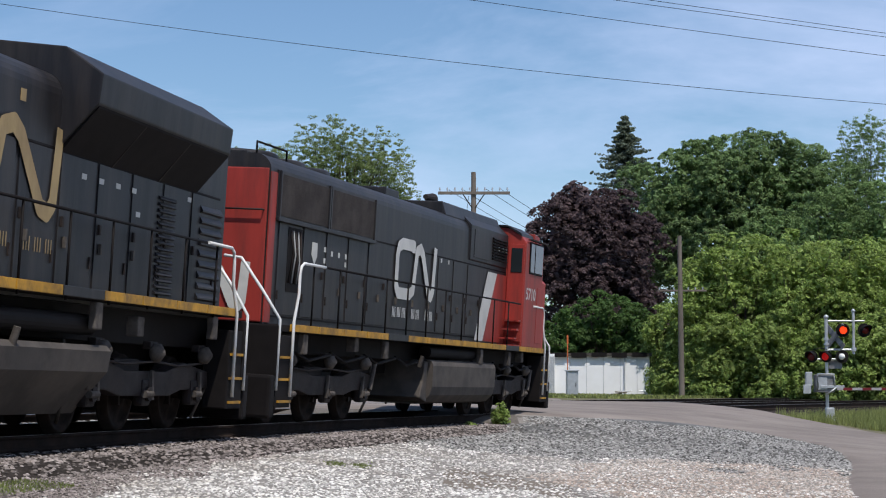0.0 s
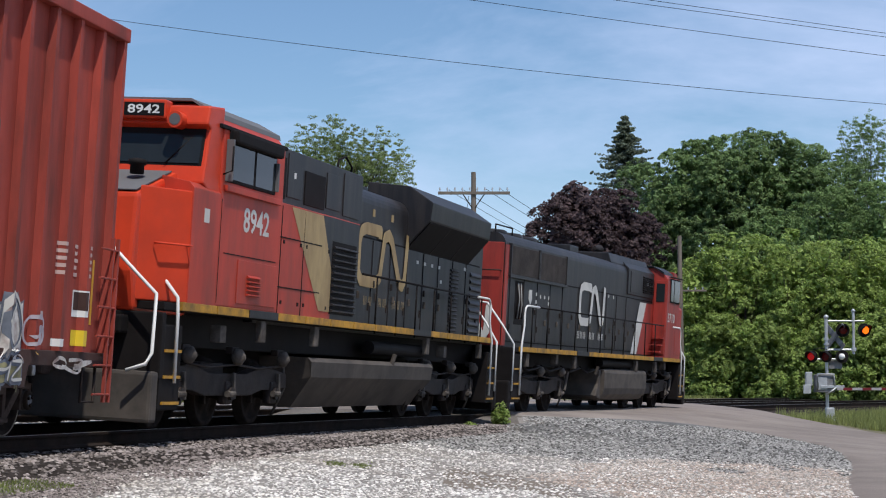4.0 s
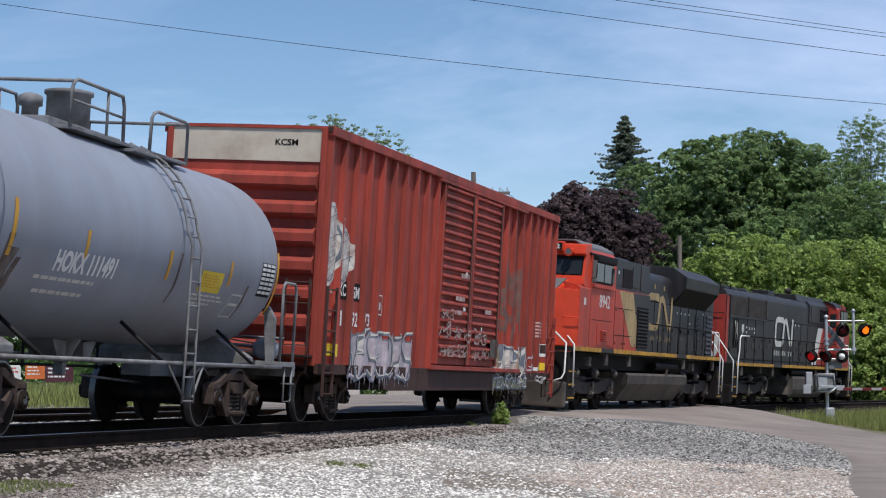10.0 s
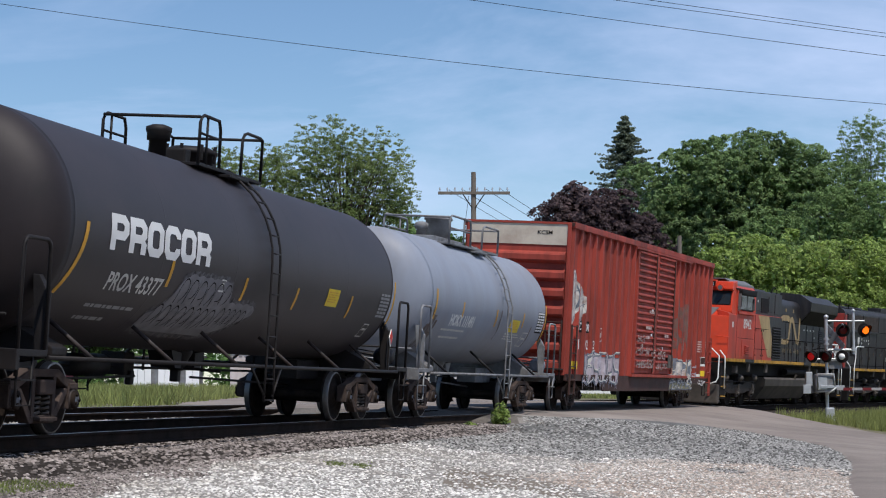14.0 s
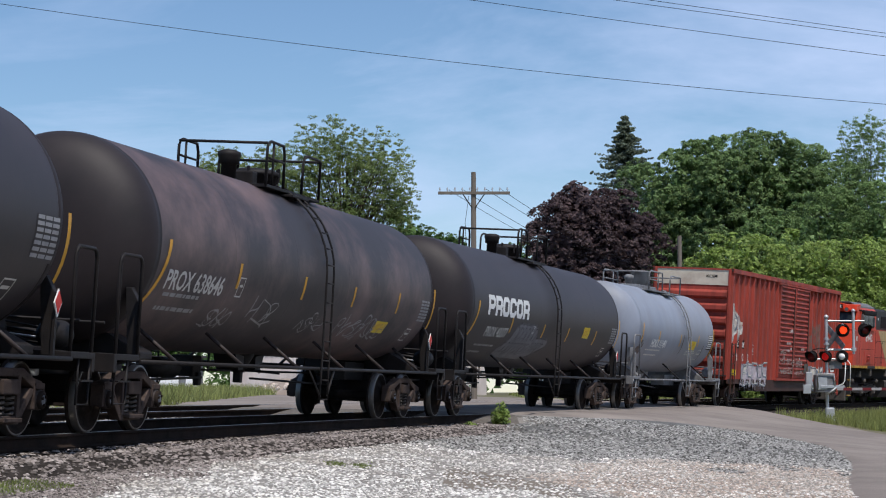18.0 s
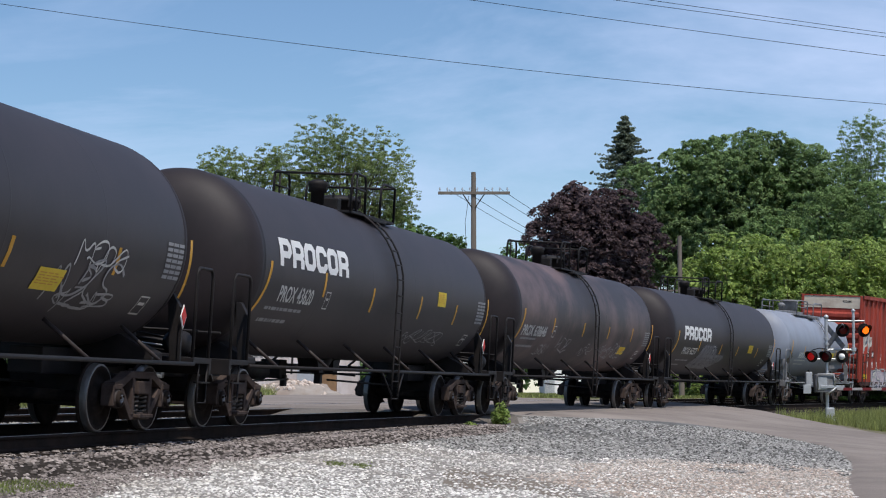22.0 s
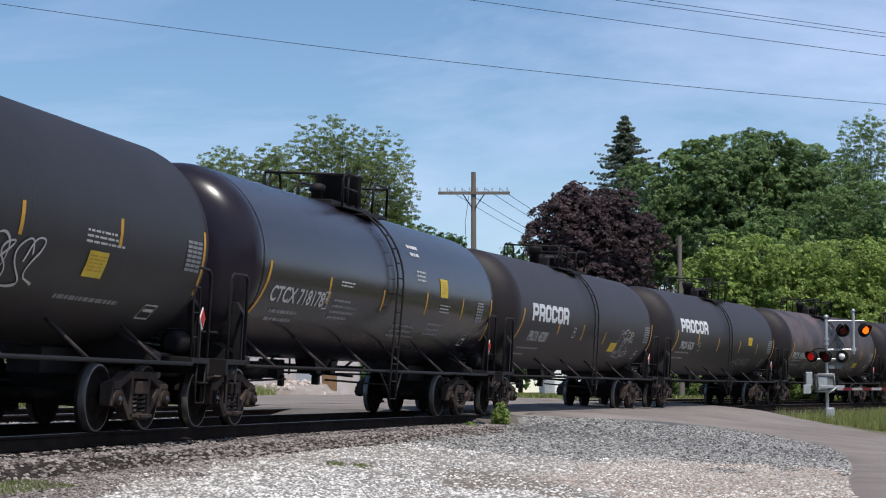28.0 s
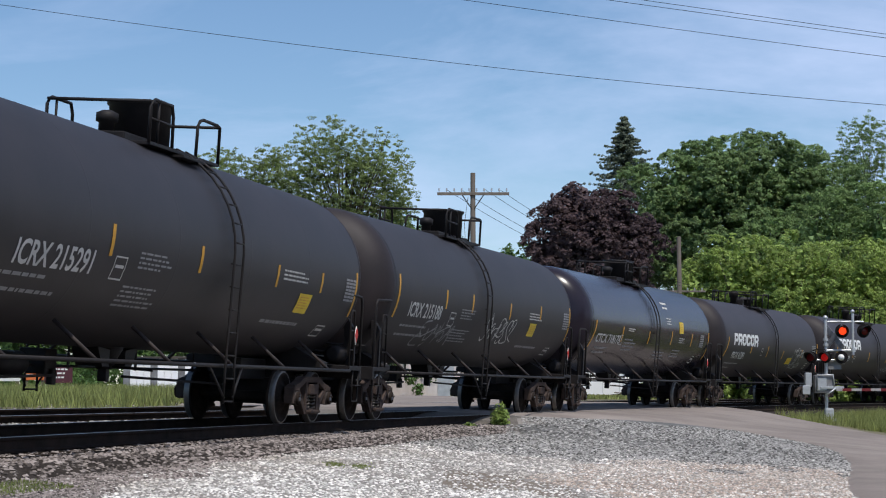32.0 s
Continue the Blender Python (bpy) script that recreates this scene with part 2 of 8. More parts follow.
def lathe(bm, prof, axis="x", seg=48, centre=(0, 0, 0), smooth=True, caps=True):
    """Turns (along, radius) pairs about an axis."""
    rings = []
    c = Vector(centre)
    for t, r in prof:
        ring = []
        for k in range(seg):
            a = 2 * math.pi * k / seg
            u, v = r * math.cos(a), r * math.sin(a)
            ring.append(bm.verts.new(c + Vector({"x": (t, u, v), "y": (u, t, v), "z": (u, v, t)}[axis])))
        rings.append(ring)
    fs = []
    for a, b in zip(rings, rings[1:]):
        for k in range(seg):
            f = bm.faces.new((a[k], a[(k + 1) % seg], b[(k + 1) % seg], b[k]))
            f.smooth = smooth
            fs.append(f)
    if caps:
        fs += [bm.faces.new(rings[0]), bm.faces.new(rings[-1])]
    bmesh.ops.recalc_face_normals(bm, faces=fs)
    return bm


# ---- the curve of the line ----
CX, CY, TH0, K0 = 3.1557, 57.9103, 0.32164, 0.003326
LEAN = 0.0591
V0, ACC = 4.06685, 0.083803
TRACK2 = -5.0


def centre(s):
    th = TH0 + K0 * s
    return CX + (math.cos(TH0) - math.cos(th)) / K0, CY + (math.sin(th) - math.sin(TH0)) / K0, th


def on_line(s, d, z=0.0, tilt=True):
    """The place s metres along, d metres to the right of the centre line and z over the rails."""
    x, y, th = centre(s)
    if tilt:
        d, z = d * math.cos(LEAN) + z * math.sin(LEAN), z * math.cos(LEAN) - d * math.sin(LEAN)
    return Vector((x + math.cos(th) * d, y - math.sin(th) * d, z))


def near_line(x, y):
    """Metres along and to the right of the centre line, of a place on the ground."""
    rx, ry = CX + math.cos(TH0) / K0, CY - math.sin(TH0) / K0   # the curve's centre
    dx, dy = x - rx, y - ry
    r = math.hypot(dx, dy)
    th = math.atan2(dy, -dx)
    return (th - TH0) / K0, 1 / K0 - r


def travelled(t):
    return V0 * t + ACC * t * t / 2


def car_pose(s, half):
    a, b = on_line(s + half, 0, 0, False), on_line(s - half, 0, 0, False)
    psi = math.atan2(a.y - b.y, a.x - b.x)
    m = (a + b) / 2
    return Matrix.Translation(m) @ Matrix.Rotation(psi, 4, "Z") @ Matrix.Rotation(LEAN, 4, "X")


# ---- ground ----
def lerp(pts, v):
    if v <= pts[0][0]:
        return pts[0][1]
    for (a, b), (c, d) in zip(pts, pts[1:]):
        if v <= c:
            return b + (d - b) * (v - a) / (c - a)
    return pts[-1][1]


def smooth(a, b, v):
    t = min(1.0, max(0.0, (v - a) / (b - a)))
    return t * t * (3 - 2 * t)


BANK = [(-60, 0.35), (-22, 0.3), (-11, 0.08), (-8.5, -0.1), (-7.5, -0.15), (-2, -0.25), (2, -0.45), (3.0, -0.55), (6, -0.82), (10, -1.03), (14, -1.1), (60, -1.1)]
RAMP = [(-60, 0.35), (-22, 0.3), (-11, 0.16), (-8, 0.15), (-5, 0.1), (-1.6, 0.06), (0, -0.02), (1.6, -0.115), (3, -0.22), (4.5, -0.42), (7, -0.65), (10, -0.95), (14, -1.1), (60, -1.1)]


def crossing(s, d=0.0):
    e = 20 - 1.4 * max(d, 0.0)
    return smooth(-13, -9, s) * (1 - smooth(e, e + 6, s))


def height(x, y):
    s, d = near_line(x, y)
    w = crossing(s, d) if d > -9 else 1.0
    b = lerp(BANK, d)
    if d > 3.2:
        w *= 1 - 0.3 * smooth(3.2, 8, d)
    return b + (lerp(RAMP, d) - b) * w


ROAD_L = [(3, -6), (4.2, 12), (5.55, 27.8), (8.65, 43.5), (9.0, 51), (7.2, 55.4), (4.9, 53.0), (2.6, 50.2), (-1.6, 48.9), (-5.2, 50.2), (-9, 57.5), (-12, 80), (-15, 105), (-24, 150)]
ROAD_R = [(11, -6), (12.5, 12), (14, 28), (14.9, 45), (14.4, 55), (13.9, 61), (12.9, 70), (11.0, 75), (9, 80), (6.2, 88), (3, 97), (0, 108), (-4, 122), (-12, 150)]


def resample(pts, n):
    ps = [Vector(p) for p in pts]
    out = []
    for k in range(n):
        f = k / (n - 1) * (len(ps) - 1)
        i = min(int(f), len(ps) - 2)
        u = f - i
        p0, p1, p2, p3 = ps[max(i - 1, 0)], ps[i], ps[i + 1], ps[min(i + 2, len(ps) - 1)]
        out.append(0.5 * ((2 * p1) + (p2 - p0) * u + (2 * p0 - 5 * p1 + 4 * p2 - p3) * u * u + (3 * p1 - p0 - 3 * p2 + p3) * u ** 3))
    return out


def axis_steps(lo, hi, step, far):
    a = list(np.arange(lo, hi + 0.01, step))
    g, v = step, hi
    right = []
    while v < far:
        g *= 1.5
        v += g
        right.append(v)
    g, v = step, lo
    left = []
    while v > -far:
        g *= 1.5
        v -= g
        left.append(v)
    return left[::-1] + a + right


def soil(x, y):
    """Bare dark earth showing through the gravel."""
    n = noise.noise((x * 0.9, y * 0.35, 7))
    a = ((x - 0.6) / 1.7) ** 2 + ((y - 28.0) / 3.2) ** 2
    return a + 0.7 * n < 0.4 or n > 0.66


def ground():
    xs, ys = axis_steps(-24, 34, 0.6, 2500), axis_steps(-14, 125, 0.6, 2500)
    vs = [(x, y, height(x, y)) for y in ys for x in xs]
    nx = len(xs)
    fs, ix = [], []
    for j in range(len(ys) - 1):
        for i in range(nx - 1):
            fs.append((j * nx + i, j * nx + i + 1, (j + 1) * nx + i + 1, (j + 1) * nx + i))
            x, y = (xs[i] + xs[i + 1]) / 2, (ys[j] + ys[j + 1]) / 2
            s, d = near_line(x, y)
            n = noise.noise((x * 0.5, y * 0.5, 0))
            if d < -7.6 + n or y > 150 or (d > 2.5 and y > 62 + 3 * n) or (x > 15.5 + n and y > 30) or abs(x) > 60:
                ix.append(1)
            elif d > 2.2 and y > 38 + 2 * n and d < 12:
                ix.append(2)
            elif d < 1.9 + max(0.0, -28 - s) * 0.11 + 0.3 * n and s < -8:
                ix.append(3)
            elif soil(x, y):
                ix.append(4)
            else:
                ix.append(0)
    me = bpy.data.meshes.new("ground")
    me.from_pydata(vs, [], fs)
    me.polygons.foreach_set("material_index", ix)
    me.polygons.foreach_set("use_smooth", [True] * len(fs))
    gm = mat("gravel_bed", (0.28, 0.26, 0.24), 0.95, 0, 0.3, 25, (0.17, 0.15, 0.13), 0.75, 0.35, 0.8, 30, spec=0.05)
    gg = mat("meadow_soil", (0.14, 0.125, 0.075), 0.95, 0, 0.3, 8, (0.12, 0.14, 0.05), 0.6, 0.6, 0.6, 10)
    gr = mat("grey_gravel_bed", (0.13, 0.13, 0.13), 0.95, 0, 0.3, 25, (0.26, 0.25, 0.24), 0.5, 0.5, 0.8, 30, spec=0.05)
    gd = mat("dark_gravel_bed", (0.16, 0.145, 0.13), 0.95, 0, 0.3, 25, (0.06, 0.05, 0.045), 0.5, 0.6, 0.8, 30, spec=0.05)
    gs = mat("bare_soil", (0.19, 0.16, 0.135), 0.95, 0, 0.3, 20, (0.26, 0.235, 0.2), 0.6, 1.2, 0.8, 30, spec=0.05)
    for m in (gm, gg, gr, gd, gs):
        me.materials.append(m)
    tagged(new("ground", me), "pale gravel and grass beside the railway line", "ground", kind="structure")


def road():
    n, k = 90, 22
    L, R = resample(ROAD_L, n), resample(ROAD_R, n)
    vs, fs = [], []
    for a, b in zip(L, R):
        for i in range(k + 1):
            p = a.lerp(b, i / k)
            vs.append((p.x, p.y, height(p.x, p.y) + (0.05 if 0 < i < k else -0.06)))
    for j in range(n - 1):
        for i in range(k):
            fs.append((j * (k + 1) + i, j * (k + 1) + i + 1, (j + 1) * (k + 1) + i + 1, (j + 1) * (k + 1) + i))
    me = bpy.data.meshes.new("road")
    me.from_pydata(vs, [], fs)
    me.materials.append(M_ASPHALT)
    me.polygons.foreach_set("use_smooth", [True] * len(fs))
    tagged(new("road", me), "worn grey asphalt road over the level crossing", "road", kind="structure")


ground()
road()


def sweep(prof, d0, s0, s1, step, closed=True):
    """A profile of (right, up) pairs carried along the line."""
    bm = B()
    prev = None
    s = s0
    while s <= s1 + 1e-6:
        ring = [bm.verts.new(on_line(s, d0 + u, v)) for u, v in prof]
        if prev:
            n = len(prof)
            for i in range(n if closed else n - 1):
                bm.faces.new((prev[i], ring[i], ring[(i + 1) % n], prev[(i + 1) % n]))
        prev = ring
        s += step
    bmesh.ops.recalc_face_normals(bm, faces=bm.faces[:])
    return bm


RAIL_FOOT = [(-0.075, -0.185), (0.075, -0.185), (0.075, -0.172), (0.014, -0.15), (0.012, -0.045), (0.036, -0.038), (0.037, -0.01), (0.03, -0.004), (-0.03, -0.004), (-0.037, -0.01), (-0.036, -0.038), (-0.012, -0.045), (-0.014, -0.15), (-0.075, -0.172)]
RAIL_HEAD = [(-0.026, -0.006), (0.026, -0.006), (0.022, 0.0), (-0.022, 0.0)]
GAUGE = 0.755


def railway(d0, name, label, s0, s1):
    root = empty(name, label, "railway track", kind="structure")
    dz = -0.17 if d0 else 0.0
    low = lambda prof: [(u, v + dz) for u, v in prof]
    part("ballast_bed", sweep(low([(-1.75, -0.2), (1.75, -0.2), (2.9, -0.6), (-2.9, -0.6)]), d0, s0, s1, 2.0), M_BED, root, "dark stone ballast bed")
    for g in (GAUGE, -GAUGE):
        r = part("rail", sweep(low(RAIL_FOOT), d0 + g, s0, s1, 1.0), M_RAIL, root)
        part("rail_head", sweep(low(RAIL_HEAD), d0 + g, s0, s1, 1.0), M_RAILHEAD, r, "polished steel running surface")
    me = None
    far = B()
    s = s0
    while s < s1:
        th = centre(s)[2]
        m = Matrix.Translation(on_line(s, d0, -0.185 + dz)) @ Matrix.Rotation(math.pi / 2 - th, 4, "Z") @ Matrix.Rotation(LEAN, 4, "X") @ pose(0, random.uniform(-0.05, 0.05), 0, 0, 0, random.uniform(-1, 1))
        near = d0 == 0 and -44 < s < 60
        if near:
            if me is None:
                b = bx(B(), -0.11, 0.11, -1.3, 1.3, -0.18, 0.0, 0.012)
                me = bpy.data.meshes.new("tie")
                b.to_mesh(me)
                b.free()
                me.materials.append(M_TIE)
            t = new("tie", me)
            t.parent = root
            t.matrix_basis = m
        else:
            bmesh.ops.create_cube(far, size=1.0, matrix=m @ Matrix.LocRotScale((0, 0, -0.09), None, (0.22, 2.6, 0.18)))
        s += 0.52
    tagged(part("distant_ties", far, M_TIE, root), kind="stuff")
    return root


M_BED = mat("ballast_bed", (0.045, 0.038, 0.034), 1.0, 0, 0.4, 20, (0.018, 0.016, 0.014), 0.6, 0.8, 0.8, 30, spec=0.03)
railway(0.0, "main_track", "curved main railway track with dark ties", -232, 190)
railway(TRACK2, "second_track", "second railway track behind the main one", -120, 190)


# ---- stones and grass ----
def scatter(name, label, material, n, place, size, seed, flat=0.7, parent=None):
    rng = np.random.default_rng(seed)
    base = np.array([(1, 0, 0), (-0.8, 0.35, 0), (-0.2, -0.95, 0), (0.35, 0.85, 0.05), (0.35, 0.15, 0.75), (-0.4, -0.1, 0.6)])
    tri = np.array([(0, 3, 4), (3, 1, 5), (3, 5, 4), (1, 2, 5), (2, 0, 4), (2, 4, 5)])
    vs, fs = [], []
    made = 0
    while made < n:
        p = place(rng)
        if p is None:
            continue
        r = size * rng.uniform(0.5, 1.35)
        a = rng.uniform(0, 6.283)
        v = base * (r * rng.uniform(0.7, 1.2, 3)) * (1, 1, flat)
        c, s_ = math.cos(a), math.sin(a)
        v = np.stack([v[:, 0] * c - v[:, 1] * s_, v[:, 0] * s_ + v[:, 1] * c, v[:, 2]], 1) + p
        fs.append(tri + 6 * made)
        vs.append(v)
        made += 1
    me = bpy.data.meshes.new(name)
    me.from_pydata(np.concatenate(vs).tolist(), [], np.concatenate(fs).tolist())
    me.materials.append(material)
    return tagged(new(name, me), label, "stones", kind="stuff")


def seen_place(y0, y1, power, test):
    """Places on the ground ahead of the eye, denser close by."""
    def f(rng):
        y = y0 + (y1 - y0) * rng.random() ** power
        x = rng.uniform(-0.24, 0.24) * y
        s, d = near_line(x, y)
        if not test(x, y, s, d, noise.noise((x * 0.35, y * 0.35, 3))):
            return None
        return np.array((x, y, height(x, y) + 0.004))
    return f


def road_left(y):
    return lerp([(p[1], p[0]) for p in ROAD_L[:5]], y)


def dark_reach(s):
    """How far the dark ballast reaches from the centre line."""
    return 1.7 + max(0.0, -28 - s) * 0.11


def tan_zone(x, y, n):
    return ((x - 5.2) / 3.2) ** 2 + ((y - 30) / 9) ** 2 < 1 + 0.8 * n


def edge_ok(x, y, n):
    return x < road_left(y) + 0.25 + 0.5 * n


def coarse(x, y):
    return noise.noise((x * 1.3, y * 0.5, 11))


scatter("pale_gravel", "loose pale limestone gravel", M_STONE, 62000, seen_place(13, 42, 1.5, lambda x, y, s, d, n: d > dark_reach(s) + 0.5 * n + 0.3 * coarse(x, y) and edge_ok(x, y, n) and y < 40 + 3 * n + 3 * coarse(x, y) and not (soil(x, y) and random.random() < 0.6) and not (tan_zone(x, y, n) and random.random() < 0.6)), 0.027, 1)
scatter("large_gravel", "larger loose pale stones", M_STONE, 2500, seen_place(13, 46, 1.5, lambda x, y, s, d, n: d > 2.2 + 0.6 * n and edge_ok(x, y, n)), 0.04, 5)
scatter("tan_gravel", "loose pinkish tan gravel", M_STONETAN, 17000, seen_place(16, 42, 1.3, lambda x, y, s, d, n: d > 2.4 and edge_ok(x, y, n) and tan_zone(x, y, n)), 0.024, 6)
scatter("grey_gravel", "loose blue-grey crushed stone", M_STONEGREY, 26000, seen_place(32, 56, 1.0, lambda x, y, s, d, n: d > 1.7 + 0.3 * n and y > 37.5 + 3 * n + 2.5 * coarse(x, y) and x < 9.3 + 0.4 * n and not (y > 49.5 and d < 2.4) and (y < 51.8 + 0.95 * (x - 4.6) + 0.6 * n if x > 1.9 else y < 47)), 0.04, 2)
scatter("dark_ballast", "dark brown crushed ballast beside the rails", M_STONEDARK, 36000, seen_place(13, 50, 1.4, lambda x, y, s, d, n: 1.35 < d < dark_reach(s) + 0.3 + 0.6 * n + 0.4 * coarse(x, y) and s < -11), 0.029, 3)
scatter("second_ballast", "dark stones around the second track", M_STONEDARK, 9000, lambda rng: np.array(on_line(rng.uniform(-48, -9), -5 + rng.normal(0, 1.3), -0.35)), 0.05, 9)
scatter("track_gravel", "stones between the two tracks", M_STONEGREY, 5000, lambda rng: np.array(on_line(rng.uniform(-45, -16), -3.7 + rng.normal(0, 0.35), -0.33)), 0.06, 8)


def bed_place(rng):
    s = rng.uniform(-42, -10.5)
    d = rng.uniform(0.9, min(2.9, dark_reach(s) + 0.4))
    p = on_line(s, d, -0.2 if d < 1.75 else -0.2 - 0.35 * (d - 1.75))
    return np.array(p)


scatter("shoulder_ballast", "dark ballast along the ties", M_STONEDARK, 12000, bed_place, 0.04, 4)


def grass(name, label, n, place, tall, seed, material=None, wide=0.02):
    rng = np.random.default_rng(seed)
    vs, fs = [], []
    for k in range(n):
        p = None
        while p is None:
            p = place(rng)
        h = tall * rng.uniform(0.5, 1.3)
        a = rng.uniform(0, 6.283)
        u = np.array((math.cos(a), math.sin(a), 0)) * wide * rng.uniform(0.7, 1.5)
        lean = np.array((rng.normal(0, 0.3), rng.normal(0, 0.3), 1.0)) * h
        vs += [p - u, p + u, p + lean]
        fs.append((3 * k, 3 * k + 1, 3 * k + 2))
    me = bpy.data.meshes.new(name)
    me.from_pydata([tuple(v) for v in vs], [], fs)
    me.materials.append(material or M_GRASS)
    return tagged(new(name, me), label, "grass", kind="stuff")


def patch(x0, x1, y0, y1, test=lambda x, y, s, d: True):
    def f(rng):
        x, y = rng.uniform(x0, x1), rng.uniform(y0, y1)
        s, d = near_line(x, y)
        return np.array((x, y, height(x, y))) if test(x, y, s, d) else None
    return f


grass("meadow_grass", "tall green grass beyond the second track", 42000, patch(-26, -7, 45, 105, lambda x, y, s, d: d < -8 and x < -0.03 * y - 5.5), 0.5, 11, wide=0.016)
grass("verge_grass", "tall grass around the crossing signal", 46000, patch(12.5, 26, 58, 96, lambda x, y, s, d: d > 3.0 + 0.9 * noise.noise((x * 0.8, y * 0.8, 1)) and (x > 15.1 + 0.5 * noise.noise((x, y, 2)) or y > 74) and noise.noise((x * 0.7, y * 0.4, 5)) > -0.35), 0.36, 12, wide=0.011)
grass("shed_grass", "short grass in front of the shed", 12000, patch(4, 26, 100, 122, lambda x, y, s, d: d < -7), 0.16, 13, wide=0.05)


# ---- trees ----
def leaves(rng, centres, radii, n, size, flat=1.0, out=None):
    """Corners of small leaf blades in clumps, facing outwards and up."""
    k = rng.integers(0, len(centres), n)
    u = rng.normal(size=(n, 3))
    if out is not None:
        u += 1.1 * out[k]
    u /= np.linalg.norm(u, axis=1)[:, None]
    r = rng.random(n)[:, None] ** 0.35
    p = centres[k] + u * r * radii[k][:, None] * np.array((1, 1, flat))
    nn = u * 0.9 + np.array((0, 0, 0.55)) + rng.normal(size=(n, 3)) * 0.45
    nn /= np.linalg.norm(nn, axis=1)[:, None]
    a = np.cross(nn, rng.normal(size=(n, 3)))
    a /= np.linalg.norm(a, axis=1)[:, None] + 1e-9
    b = np.cross(nn, a)
    sz = (size * rng.uniform(0.6, 1.4, n))[:, None]
    return np.stack([p - a * sz - b * sz * 0.45, p + a * sz * 0.8 - b * sz * 0.45, p + b * sz], 1).reshape(-1, 3)


def leaf_mesh(name, corners, material, root=None):
    n = len(corners) // 3
    me = bpy.data.meshes.new(name)
    me.vertices.add(3 * n)
    me.vertices.foreach_set("co", corners.astype(np.float32).ravel())
    me.loops.add(3 * n)
    me.loops.foreach_set("vertex_index", np.arange(3 * n, dtype=np.int32))
    me.polygons.add(n)
    me.polygons.foreach_set("loop_start", np.arange(0, 3 * n, 3, dtype=np.int32))
    me.update(calc_edges=True)
    me.materials.append(material)
    ob = new(name, me)
    if root is not None:
        ob.parent = root
    return ob


def lobed(rng, blobs, lobes, lobe_r, subs):
    """Twig ends on the outer, upper side of many rounded lobes over the crown's surface."""
    bl = np.array(blobs)
    vol = (bl[:, 3] * bl[:, 4] * bl[:, 5]) ** 0.67
    cs, ws = [], []
    tries = 0
    while len(cs) < lobes and tries < lobes * 12:
        tries += 1
        b = bl[rng.choice(len(bl), p=vol / vol.sum())]
        u = rng.normal(size=3)
        u /= np.linalg.norm(u)
        c = b[:3] + u * rng.uniform(0.8, 1.0) * np.maximum(b[3:6] - 0.25 * lobe_r, 0.3)
        if np.sum(np.linalg.norm((c - bl[:, :3]) / bl[:, 3:6], axis=1) < 0.6):
            continue
        cs.append(c)
        ws.append(u)
    cs, ws = np.array(cs), np.array(ws)
    k = np.repeat(np.arange(len(cs)), subs)
    w = rng.normal(size=(len(k), 3)) + 0.8 * ws[k] + np.array((0, 0, 0.55))
    w /= np.linalg.norm(w, axis=1)[:, None]
    size = rng.uniform(0.65, 1.25, len(cs))[k][:, None]
    return cs[k] + w * lobe_r * size * rng.uniform(0.75, 1.1, (len(k), 1)) * np.array((1, 1, 0.72)), w, cs


def tree(name, label, base, blobs, clumps, n, size, clump_r, material, trunk_r, seed, flat=0.75, fill=0.55, group="", limbs=22, lobes=None):
    """blobs: ellipsoids (x, y, z, rx, ry, rz) that outline the crown, from the base."""
    rng = np.random.default_rng(seed)
    root = empty(name, label, "tree", group)
    root.location = base
    if lobes:
        cs, out, ends = lobed(rng, blobs, *lobes)
    else:
        vol = np.array([b[3] * b[4] * b[5] for b in blobs]) ** 0.67
        pick = rng.choice(len(blobs), clumps, p=vol / vol.sum())
        u = rng.normal(size=(clumps, 3))
        u /= np.linalg.norm(u, axis=1)[:, None]
        rad = (fill + (1 - fill) * rng.random(clumps))[:, None]
        bb = np.array(blobs)[pick]
        cs, out = bb[:, :3] + u * rad * bb[:, 3:6], None
        ends = cs
    cr = clump_r * rng.uniform(0.6, 1.35, len(cs))
    blades = leaves(rng, cs, cr, n, size, flat, out)
    if lobes:
        # the shaded inside of the crown
        bl = np.array(blobs)
        k = rng.integers(0, len(bl), 60 + len(cs) // 12)
        q = rng.normal(size=(len(k), 3))
        q *= (rng.uniform(0.2, 0.8, len(k)) / np.linalg.norm(q, axis=1))[:, None]
        blades = np.concatenate([blades, leaves(rng, bl[k, :3] + q * bl[k, 3:6], np.full(len(k), 2.6 * clump_r), n // 7, 2.2 * size)])
    leaf_mesh("crown", blades, material, root)
    top = max(b[2] for b in blobs)
    tb = B()
    pipe(tb, [(0, 0, -0.3), (0.1, 0, top * 0.3), (0.0, 0.1, top * 0.6)], trunk_r, 8)
    rod(tb, (0, 0.1, top * 0.6), (0.1, 0.1, top), trunk_r * 0.8, 8, trunk_r * 0.25)
    part("trunk", tb, M_BARK, root)
    for i in range(min(limbs, len(ends))):
        c = ends[i]
        z0 = top * rng.uniform(0.25, 0.7)
        lb = B()
        mid = Vector((c[0] * 0.45, c[1] * 0.45, z0 + (c[2] - z0) * 0.55))
        rod(lb, (0, 0, z0), mid, trunk_r * 0.45, 6, trunk_r * 0.28)
        rod(lb, mid, c, trunk_r * 0.28, 6, trunk_r * 0.08)
        part("limb", lb, M_BARK, root)
    return root


